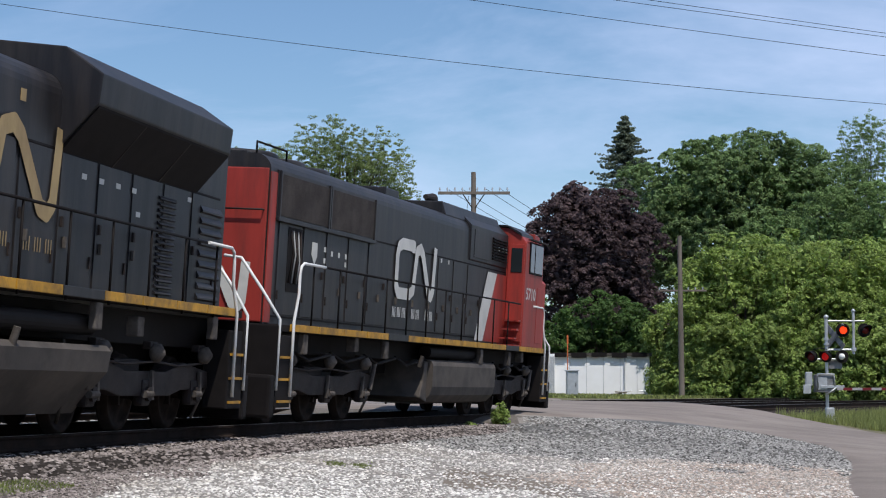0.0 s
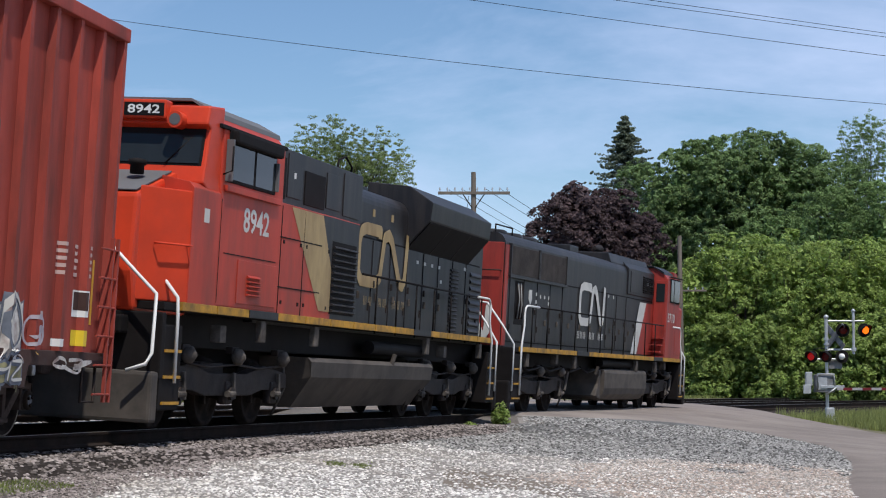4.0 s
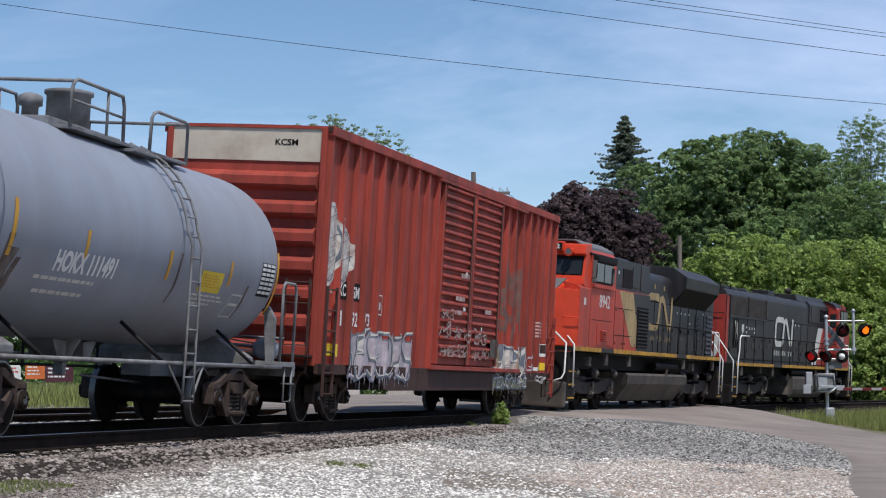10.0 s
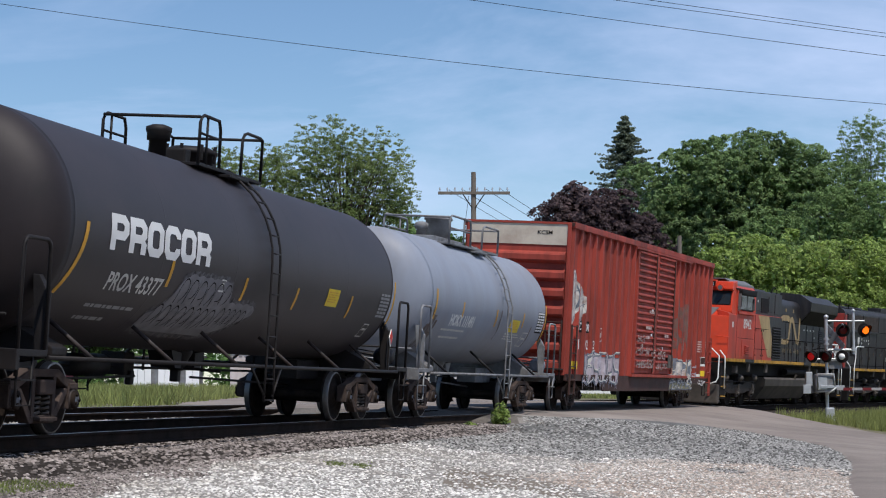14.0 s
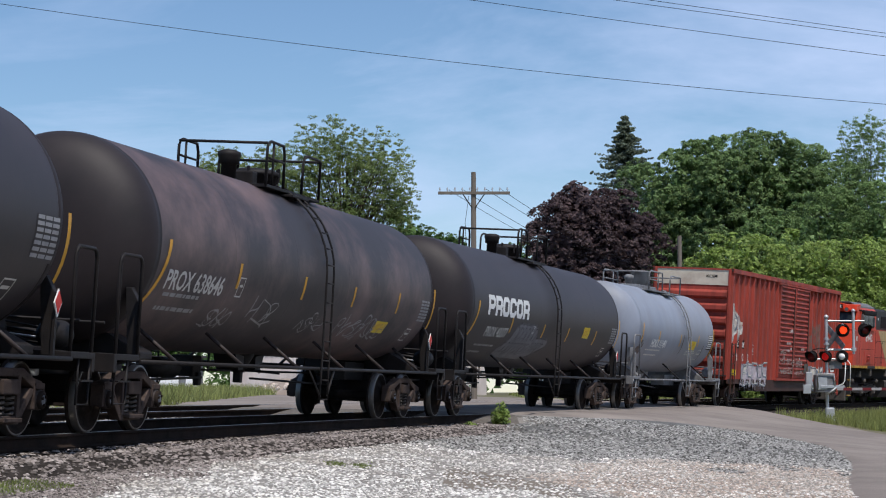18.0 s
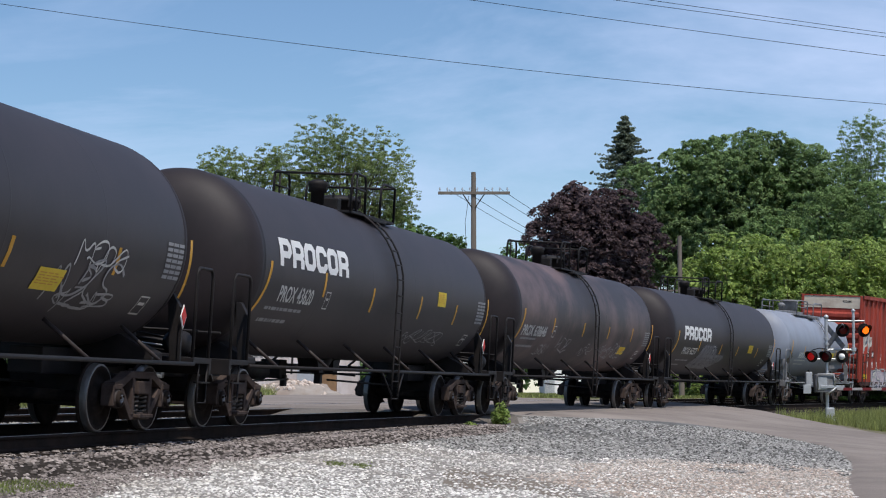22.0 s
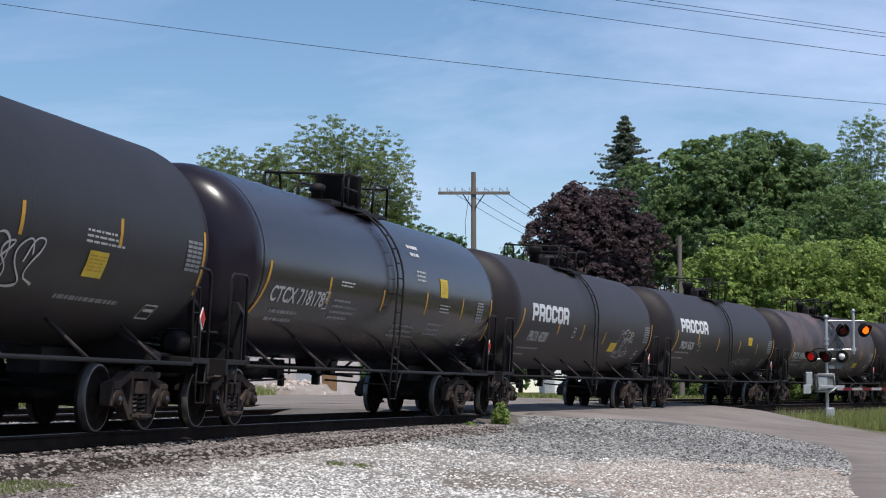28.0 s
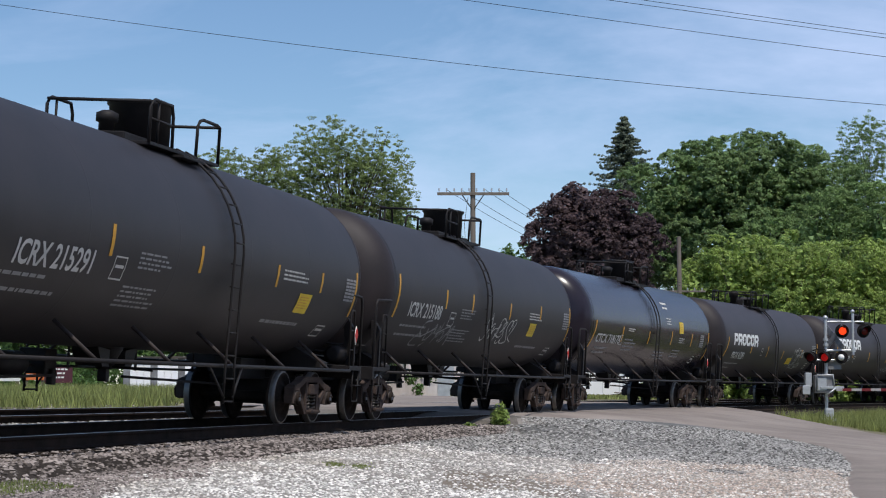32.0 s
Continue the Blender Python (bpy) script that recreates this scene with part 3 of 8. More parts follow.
def spruce(base, h, r, seed):
    rng = np.random.default_rng(seed)
    root = empty("spruce_tree", "tall dark narrow spruce above the other trees", "tree")
    root.location = base
    cs, cr = [], []
    z = 0.25 * h
    while z < h - 0.15:
        w = r * (1 - z / h) ** 0.9 * rng.uniform(0.8, 1.12) + 0.08
        for k in range(9 if z < 0.6 * h else 13):
            a = rng.uniform(0, 6.283)
            ln = w * rng.uniform(0.6, 1.15)
            lift, droop = rng.uniform(-0.2, 0.2), rng.uniform(-0.1, 0.35)
            for q in np.linspace(0.12, 1, 8):
                side = rng.normal(0, 0.1) * ln * q
                cs.append((math.cos(a) * ln * q - math.sin(a) * side, math.sin(a) * ln * q + math.cos(a) * side, z + lift - (droop + 0.2) * ln * q + 0.2 * ln * q * q))
                cr.append(0.17 + 0.14 * (1 - q))
        z += 0.42
    leaf_mesh("needles", leaves(rng, np.array(cs), np.array(cr), 120000, 0.075, 0.6), M_LEAF_SPRUCE, root)
    part("trunk", rod(B(), (0, 0, -0.3), (0, 0, h), 0.25, 8, 0.03), M_BARK, root)


tree("maple_tree", "broad dense dark green maple", (22.5, 150, 0), [(-0.05, 0, 16.1, 4.3, 4, 4.3), (-5.2, 0, 15.2, 3.7, 3.5, 3.5), (-5.6, 0, 11.6, 3.5, 3.5, 3.5), (3.2, -0.5, 15.6, 3.7, 4, 4.2), (-2.6, -0.5, 15.6, 3.4, 4, 3.8), (5.4, 0, 14.2, 4.6, 4, 4.2), (8.8, 0, 11.8, 3.3, 3, 4.2), (0.4, -1.5, 11.2, 6, 4, 3.9), (2, 0, 7, 8, 4, 4), (10.5, 0, 8.5, 4, 3, 5), (6, 0.5, 8, 5, 3, 5)], 0, 340000, 0.085, 0.3, M_LEAF_MAPLE, 0.5, 21, lobes=(430, 1.2, 17))
tree("purple_maple_tree", "round dark purple-leaved maple", (9.8, 135, 0), [(-0.3, 0, 10.3, 3.6, 3, 4.1), (-2.2, 0, 9.6, 1.8, 2.5, 2.9), (1.5, -0.5, 10.4, 2.9, 2.5, 3.6), (3.2, 0, 9.2, 2.1, 2.5, 3.2), (-0.55, 0, 13.0, 1.6, 1.6, 1.7), (0.4, -0.8, 9.5, 2.6, 2, 3.2), (0, -0.5, 6.8, 4.2, 3, 2.8), (2.6, 0, 5.6, 2.6, 2, 3)], 0, 90000, 0.1, 0.3, M_LEAF_PURPLE, 0.3, 22, lobes=(190, 0.85, 15))
spruce((16.15, 175, 0), 24.9, 12.5, 23)
tree("locust_tree", "airy light green locust with thin branches", (-6.9, 140, 0), [(-1.4, 0, 16.7, 3.3, 3, 3.7), (2.0, 0, 16.2, 3.1, 3, 3.3), (3.5, 0, 13.8, 1.8, 2, 2.6), (-3.5, 0, 14.6, 1.7, 2, 2.6), (0, 0, 13, 4.6, 3, 2.5), (0.5, 0, 9.5, 4.5, 3, 2.5)], 3600, 118000, 0.055, 0.24, M_LEAF_LACY, 0.17, 24, flat=0.5, fill=0.25, limbs=130)
tree("locust_tree", "airy light green locust with thin branches", (-14.2, 142, 0), [(-1.5, 0, 16.4, 2.2, 2.5, 1.9), (1.8, 0, 16.3, 1.9, 2.5, 2.1), (-3.6, 0, 14.6, 1.6, 2, 1.5), (-0.3, 0, 14.0, 3.4, 2.5, 2.4), (0, 0, 10, 4, 3, 3)], 2200, 70000, 0.055, 0.24, M_LEAF_LACY, 0.15, 25, flat=0.5, fill=0.3, limbs=80)
tree("ash_tree", "sparse pale green tree at the edge of the wood", (34.6, 160, 0), [(-0.2, 0, 20, 2.6, 3, 3.4), (-2.3, 0, 18.4, 1.5, 2, 2.2), (0, 0, 15, 3, 3, 4)], 1200, 42000, 0.055, 0.26, M_LEAF_MID, 0.11, 26, flat=0.5, fill=0.35, limbs=45)
tree("shrub", "round green shrub behind the white shed", (10.0, 126, 0), [(0, 0, 4.6, 3.0, 2.2, 2.1), (-2.3, 0, 3.6, 1.7, 2, 1.5), (2.3, 0, 4.0, 1.6, 2, 1.8), (0, 0, 2.2, 4, 2, 2)], 0, 32000, 0.075, 0.26, M_LEAF_BUSH, 0.15, 27, lobes=(80, 0.6, 10))
for i, (x, y, w, h) in enumerate([(14.5, 114, 1.9, 8.3), (17.2, 113, 2.5, 9.9), (20.2, 112, 2.7, 9.8), (23.4, 113, 2.7, 9.3), (27, 113, 2.8, 9.2), (31, 114, 3, 9.2), (15.6, 111, 1.7, 4.6), (18.4, 110, 2.0, 4.8), (21.6, 109, 2.0, 4.4), (24.8, 109, 2.0, 4.6), (13.6, 118, 1.5, 5.2), (28, 108, 2.2, 4.4), (18.8, 115.5, 2.2, 9.6), (21.9, 115, 2.2, 9.5), (25.2, 115, 2.4, 9.2), (16, 116, 2.0, 8.8)]):
    tree("young_tree", "bushy light green young tree in the hedge", (x, y, 0), [(0, 0, h * 0.7, w, w * 0.8, h * 0.3), (0.5, 0, h * 0.4, w * 1.1, w * 0.8, h * 0.28), (-0.4, 0, h * 0.16, w, w * 0.8, h * 0.17)], 0, 23000, 0.07, 0.24, M_LEAF_LIGHT, 0.09, 30 + i, group="hedge trees", lobes=(80, 0.62, 13))
for i, (x, y, w, h) in enumerate([(20.3, 122, 2.3, 11.2), (24.0, 123, 2.9, 13.0), (27.8, 123, 3.2, 13.6)]):
    tree("young_tree", "taller mid-green tree behind the hedge", (x, y, 0), [(0, 0, h * 0.72, w, w * 0.8, h * 0.28), (0.5, 0, h * 0.45, w * 1.15, w * 0.8, h * 0.28)], 0, 34000, 0.07, 0.26, M_LEAF_MID, 0.13, 90 + i, group="hedge trees", lobes=(110, 0.75, 13))
for i, (x, y, w, h) in enumerate([(-2.7, 150, 1.9, 14.6), (0.0, 152, 1.8, 13.0), (6, 155, 3, 12), (14.5, 158, 4.2, 13.5), (-20, 150, 5, 12), (-26, 150, 4, 9), (-31, 148, 4, 10)]):
    tree("distant_tree", "dark green tree in the distance", (x, y, 0), [(0, 0, h * 0.75, w, w, h * 0.25), (0, 0, h * 0.4, w * 1.3, w, h * 0.3)], 0, 12000, 0.11, 0.35, M_LEAF_BUSH, 0.2, 50 + i, group="distant trees", lobes=(70, 0.9, 8))


def distant_woods():
    """A low belt of woods all round the horizon."""
    rng = np.random.default_rng(91)
    cs, cr = [], []
    for k in range(1500):
        a = rng.uniform(0, 6.283)
        r = rng.uniform(205, 260)
        cs.append((r * math.sin(a), r * math.cos(a), rng.uniform(0.5, 7.5)))
        cr.append(rng.uniform(1.5, 3.2))
    woods = leaf_mesh("distant_woods", leaves(rng, np.array(cs), np.array(cr), 34000, 0.6), M_LEAF_BUSH)
    tagged(woods, "low belt of green woods on the horizon", "woods", kind="stuff")


def scrub():
    """Low bushes beyond the meadow."""
    rng = np.random.default_rng(92)
    cs = np.stack([rng.uniform(-48, 2, 420), rng.uniform(118, 132, 420), rng.uniform(0.2, 2.6, 420)], 1)
    bushes = leaf_mesh("scrub", leaves(rng, cs, rng.uniform(0.4, 0.8, 420), 34000, 0.13), M_LEAF_BUSH)
    tagged(bushes, "low green scrub beyond the meadow", "bushes", kind="stuff")


def roadside_woods():
    """A dense belt of tall unseen trees beside and behind the viewpoint, added to darken what the glossy tanks mirror.
    """
    rng = np.random.default_rng(93)
    a = rng.uniform(math.radians(38), math.radians(172), 1500)
    r = rng.uniform(38, 46, 1500)
    cs = np.stack([r * np.sin(a), r * np.cos(a), -0.6 + 12.5 * rng.random(1500) ** 0.8], 1)
    belt = leaf_mesh("roadside_woods", leaves(rng, cs, rng.uniform(0.8, 1.6, 1500), 42000, 0.34), M_LEAF_BUSH)
    tagged(belt, "unseen belt of tall green trees added to darken the tank reflections", "woods", kind="stuff")


distant_woods()
scrub()
roadside_woods()


# ---- rolling stock: shared pieces ----
CACHE = {}
SPIN = []          # (wheelset, wheel radius, direction, place in its truck)


def shared(name, key, build, material, parent, m=None, label=""):
    """A part whose mesh is made once and used again."""
    if key not in CACHE:
        ob = part(name, build(), material, parent, label)
        CACHE[key] = ob.data
    else:
        ob = new(name, CACHE[key])
        ob.parent = parent
        if label:
            tagged(ob, label)
    if m is not None:
        ob.matrix_basis = m
    return ob


def wheel_profile(r, side):
    y = side * 0.755
    o = side
    return [(y - o * 0.075, 0.09), (y - o * 0.075, 0.13), (y - o * 0.01, r * 0.55), (y - o * 0.05, r * 0.82), (y - o * 0.075, r * 0.86), (y - o * 0.075, r + 0.026), (y - o * 0.045, r + 0.026), (y - o * 0.035, r), (y + o * 0.065, r - 0.006), (y + o * 0.065, r * 0.86), (y + o * 0.02, r * 0.8), (y + o * 0.03, r * 0.5), (y + o * 0.09, 0.17), (y + o * 0.09, 0.09)]


def wheelset_mesh(r):
    bm = B()
    for side in (1, -1):
        lathe(bm, wheel_profile(r, side), "y", 30)
    lathe(bm, [(-1.08, 0.06), (-1.07, 0.085), (-0.8, 0.085), (0.8, 0.085), (1.07, 0.085), (1.08, 0.06)], "y", 14)
    for side in (1, -1):
        lathe(bm, [(side * 1.0, 0.115), (side * 1.13, 0.115), (side * 1.14, 0.08)], "y", 14)
        for k in range(3):
            a = k * 2.0944
            bx(bm, 0.06 * math.cos(a) - 0.016, 0.06 * math.cos(a) + 0.016, side * 1.13, side * 1.16, 0.06 * math.sin(a) - 0.016, 0.06 * math.sin(a) + 0.016)
    return bm


def tread_mesh(r, side):
    y = side * 0.755
    return lathe(B(), [(y - side * 0.033, r + 0.002), (y + side * 0.062, r - 0.003), (y + side * 0.067, r - 0.008), (y + side * 0.0675, r - 0.03)], "y", 36, caps=False)


def side_frame_mesh():
    bm = B()
    # arched top member, spring seat slung below it, two columns and the bearing jaws
    prism(bm, [(-1.0, 0.56), (-0.99, 0.68), (-0.72, 0.72), (-0.42, 0.83), (0.42, 0.83), (0.72, 0.72), (0.99, 0.68), (1.0, 0.56), (0.78, 0.58), (0.38, 0.73), (-0.38, 0.73), (-0.78, 0.58)], "y", -0.08, 0.08, 0.014)
    prism(bm, [(-0.8, 0.58), (-0.36, 0.17), (0.36, 0.17), (0.8, 0.58), (0.66, 0.6), (0.31, 0.27), (-0.31, 0.27), (-0.66, 0.6)], "y", -0.075, 0.075, 0.014)
    for x in (-0.31, 0.31):
        bx(bm, x - 0.045, x + 0.045, -0.085, 0.085, 0.24, 0.76, 0.012)
    for sg in (-1, 1):
        bx(bm, sg * 0.74, sg * 0.8, -0.09, 0.09, 0.34, 0.62, 0.012)
        bx(bm, sg * 0.98, sg * 1.05, -0.09, 0.09, 0.36, 0.64, 0.012)
        bx(bm, sg * 0.76, sg * 1.03, -0.1, 0.1, 0.585, 0.66, 0.012)
    bx(bm, -0.26, 0.26, -0.17, 0.1, 0.2, 0.25, 0.01)
    bx(bm, -0.24, 0.24, -0.13, 0.16, 0.52, 0.7, 0.025)
    return bm


def spring_mesh():
    bm = B()
    for x, y in ((-0.16, 0.02), (0.0, 0.07), (0.16, 0.02)):
        pts = [(x + 0.07 * math.cos(a * 0.7854), y + 0.07 * math.sin(a * 0.7854), 0.25 + 0.28 * a / 36) for a in range(37)]
        pipe(bm, pts, 0.019, 5)
    return bm


def freight_truck(car, x, yaw, r=0.457, direction=1):
    t = shared("truck", "truck", lambda: bx(bx(B(), -0.24, 0.24, -0.95, 0.95, 0.50, 0.78, 0.04), -0.2, 0.2, -0.35, 0.35, 0.74, 0.9, 0.03), M_STEEL, car, pose(x, 0, 0, 0, 0, yaw), "dark cast-steel four-wheel truck")
    for side in (1, -1):
        shared("side_frame", "side_frame", side_frame_mesh, M_RUST, t, pose(0, side * 0.99, 0))
        shared("spring", "spring", spring_mesh, M_DUST, t, pose(0, side * 1.02, 0), "dusty coil springs")
        for dx in (-0.89, 0.89):
            shared("roller_bearing", ("bearing", side), lambda: lathe(B(), [(side * 1.0, 0.125), (side * 1.09, 0.125), (side * 1.1, 0.11)], "y", 16), M_BEARING, t, pose(dx, 0, r), "dull roller bearing")
            shared("end_cap", ("end_cap", side), lambda: lathe(B(), [(side * 1.09, 0.105), (side * 1.125, 0.1), (side * 1.14, 0.06), (side * 1.142, 0.01)], "y", 16), M_ENDCAP, t, pose(dx, 0, r), "blue-grey bearing end cap")
    for dx in (-0.89, 0.89):
        w = shared("wheelset", ("wheelset", r), lambda: wheelset_mesh(r), M_WHEEL, t, pose(dx, 0, r))
        SPIN.append((w, r, direction, dx))
        shared("brake_beam", "brake_beam", lambda: bx(B(), -0.05, 0.05, -0.8, 0.8, -0.05, 0.05, 0.015), M_STEEL, t, pose(dx * 0.42, 0, 0.36))
        for sd in (1, -1):
            shared("tread", ("tread", r, sd), lambda: tread_mesh(r, sd), M_TREAD, t, pose(dx, 0, r), "polished wheel tread")
    return t


def coupler(car, x, sg, z=0.88):
    bm = B()
    bx(bm, x - sg * 1.0, x - sg * 0.28, -0.08, 0.08, z - 0.09, z + 0.09, 0.02)
    bx(bm, x - sg * 0.32, x - sg * 0.02, -0.16, 0.14, z - 0.15, z + 0.15, 0.05)
    part("coupler", bm, M_RUST, car)
    hose = pipe(B(), [(x - sg * 0.5, -0.35, z - 0.1), (x - sg * 0.35, -0.33, z - 0.35), (x - sg * 0.1, -0.2, z - 0.5), (x + sg * 0.02, -0.1, z - 0.42)], 0.028, 6)
    part("air_hose", hose, M_BLACK, car)
    part("angle_cock", bx(B(), x - sg * 0.56, x - sg * 0.44, -0.42, -0.28, z - 0.16, z - 0.02, 0.03), M_GALV, car, "bright metal angle cock")


TEXTS = {}


def make_texts(words):
    made = []
    for w in words:
        c = bpy.data.curves.new("lettering", "FONT")
        c.body, c.size, c.resolution_u, c.align_x = w, 1.0, 3, "LEFT"
        c.offset = 0.045 if w.startswith("HOKX") else 0.02
        made.append((w, new("lettering", c)))
    deps = bpy.context.evaluated_depsgraph_get()
    for w, ob in made:
        me = bpy.data.meshes.new_from_object(ob.evaluated_get(deps))
        TEXTS[w] = ([v.co.copy() for v in me.vertices], [tuple(p.vertices) for p in me.polygons])
        c = ob.data
        bpy.data.objects.remove(ob)
        bpy.data.curves.remove(c)
        bpy.data.meshes.remove(me)


make_texts(["PROX 43620", "PROX 43377", "PROX 43281", "PROX 638646", "CTCX 718178", "ICRX 215188", "ICRX 215291", "HOKX 111491", "8942", "KCSM", "KC", "SM", "1", "92", "73", "5710", "LD LMT  KG", "TANK"])


def text_on(surf, word, x0, x1, z0, z1, flip=False, off=0.006):
    """The lettering of a word fitted to a box on a surface surf(x, z, off)."""
    vs, fs = TEXTS[word]
    w0, w1 = min(v.x for v in vs), max(v.x for v in vs)
    h0, h1 = min(v.y for v in vs), max(v.y for v in vs)
    bm = B()
    bv = [bm.verts.new((x0 + (x1 - x0) * (v.x - w0) / (w1 - w0), 0, z0 + (z1 - z0) * (v.y - h0) / (h1 - h0))) for v in vs]
    for f in fs:
        try:
            bm.faces.new([bv[i] for i in f])
        except ValueError:
            pass
    for k in range(1, 4):
        z = z0 + (z1 - z0) * k / 4
        bmesh.ops.bisect_plane(bm, geom=bm.verts[:] + bm.edges[:] + bm.faces[:], plane_co=(0, 0, z), plane_no=(0, 0, 1))
    for v in bm.verts:
        v.co = surf(v.co.x, v.co.z, off)
    return bm


def quad_on(bm, surf, pts, off=0.006):
    """A filled outline of (x, z) pairs on a surface, cut into short rows."""
    vs = [bm.verts.new((x, 0, z)) for x, z in pts]
    f = bm.faces.new(vs)
    z0, z1 = min(p[1] for p in pts), max(p[1] for p in pts)
    n = max(1, int((z1 - z0) / 0.15))
    new_geo = [f] + list(f.edges) + list(f.verts)
    for k in range(1, n):
        r = bmesh.ops.bisect_plane(bm, geom=new_geo, plane_co=(0, 0, z0 + (z1 - z0) * k / n), plane_no=(0, 0, 1))
        new_geo = list({*[g for g in new_geo if g.is_valid], *r["geom"]})
    for g in new_geo:
        if g.is_valid and isinstance(g, bmesh.types.BMVert):
            g.co = surf(g.co.x, g.co.z, off)


def rect(bm, surf, x0, x1, z0, z1, off=0.006):
    n = max(1, int(abs(z1 - z0) / 0.12))
    rows = [[bm.verts.new(surf(x, z0 + (z1 - z0) * k / n, off)) for x in (x0, x1)] for k in range(n + 1)]
    for a, b in zip(rows, rows[1:]):
        bm.faces.new((a[0], a[1], b[1], b[0]))
    return bm


def small_print(name, surf, x0, x1, z0, z1, rows, seed, material, parent, off=0.007, fill=0.42):
    """Lines of small bars of lettering, each bar a part."""
    rng = random.Random(seed)
    h = (z1 - z0) / rows
    for r in range(rows):
        x = x0
        end = x1 - rng.random() * 0.35 * (x1 - x0)
        while x < end:
            w = min(rng.uniform(0.06, 0.24), end - x + 0.02)
            part(name, rect(B(), surf, x, x + w, z1 - (r + fill) * h, z1 - r * h, off), material, parent)
            x += w + 0.04


SIGNS = (
    ((0, 0), (0.05, 1), (0.75, 0.95), (0.7, 0.5), (0.05, 0.5)),
    ((1, 0.85), (0.5, 1), (0.05, 0.6), (0.1, 0.1), (0.7, 0), (0.95, 0.35), (0.55, 0.4)),
    ((0, 1), (0.08, 0.15), (0.5, 0), (0.9, 0.2), (0.95, 1)),
    ((0, 1), (0.05, 0), (0.03, 0.5), (0.8, 0.55), (0.85, 1), (0.8, 0)),
    ((1, 0.9), (0.4, 1), (0.1, 0.75), (0.85, 0.4), (0.8, 0.1), (0.3, 0), (0, 0.15)),
    ((0, 0), (0.12, 1), (0.45, 0.3), (0.8, 1), (0.95, 0)),
    ((0.9, 1), (0, 0.95), (0.05, 0.5), (0.7, 0.52), (0.05, 0.48), (0, 0), (0.95, 0.08)),
    ((0.5, 1), (0.05, 0.6), (0.2, 0.05), (0.8, 0.1), (0.95, 0.65), (0.5, 1), (0.3, 0.8)),
    ((0, 0.95), (0.95, 1), (0.1, 0.1), (1.05, 0)),
    ((0, 0), (0.45, 1), (0.9, 0), (0.7, 0.4), (0.2, 0.38)))


def ribbon(bm, surf, pts, wide, off):
    """A band of paint along a smoothed line of (x, z) pairs."""
    for _ in range(2):
        out = [pts[0]]
        for p, q in zip(pts, pts[1:]):
            out += [(0.75 * p[0] + 0.25 * q[0], 0.75 * p[1] + 0.25 * q[1]), (0.25 * p[0] + 0.75 * q[0], 0.25 * p[1] + 0.75 * q[1])]
        pts = out + [pts[-1]]
    prev = None
    for i, (x, z) in enumerate(pts):
        p, q = pts[max(i - 1, 0)], pts[min(i + 1, len(pts) - 1)]
        dx, dz = q[0] - p[0], q[1] - p[1]
        n = math.hypot(dx, dz) + 1e-6
        ww = wide * (0.8 + 0.25 * math.sin(i * 0.7))
        cur = [bm.verts.new(surf(x - dz / n * ww, z + dx / n * ww, off)), bm.verts.new(surf(x + dz / n * ww, z - dx / n * ww, off))]
        if prev:
            bm.faces.new((prev[0], prev[1], cur[1], cur[0]))
        prev = cur
    return bm


def scrawl(surf, x0, x1, z0, z1, strokes, seed, wide, material, parent, label, off=0.008):
    """A row of hand-drawn spray-paint signs, each a part; they spell nothing."""
    rng = random.Random(seed)
    w = (x1 - x0) / strokes
    h = z1 - z0
    for k in range(strokes):
        sign = [(1 - u if rng.random() < 0.06 else u, v) for u, v in rng.choice(SIGNS)]
        if k % 2:
            sign = [(1 - u, 1 - v) for u, v in sign]
        lean, gw = rng.uniform(-0.1, 0.45), w * rng.uniform(1.1, 1.7)
        lo, hi = z0 + h * rng.uniform(0, 0.25), z1 - h * rng.uniform(0, 0.25)
        pts = [(x0 + k * w + gw * u + lean * w * v + rng.uniform(-0.14, 0.14) * w, lo + (hi - lo) * v + rng.uniform(-0.12, 0.12) * h) for u, v in sign]
        if k:
            pts.insert(0, (x0 + (k - 0.1) * w, z0 + h * rng.uniform(0.1, 0.5)))
        part("graffiti_stroke", ribbon(B(), surf, pts, wide, off + 0.0008 * k), material, parent, label)


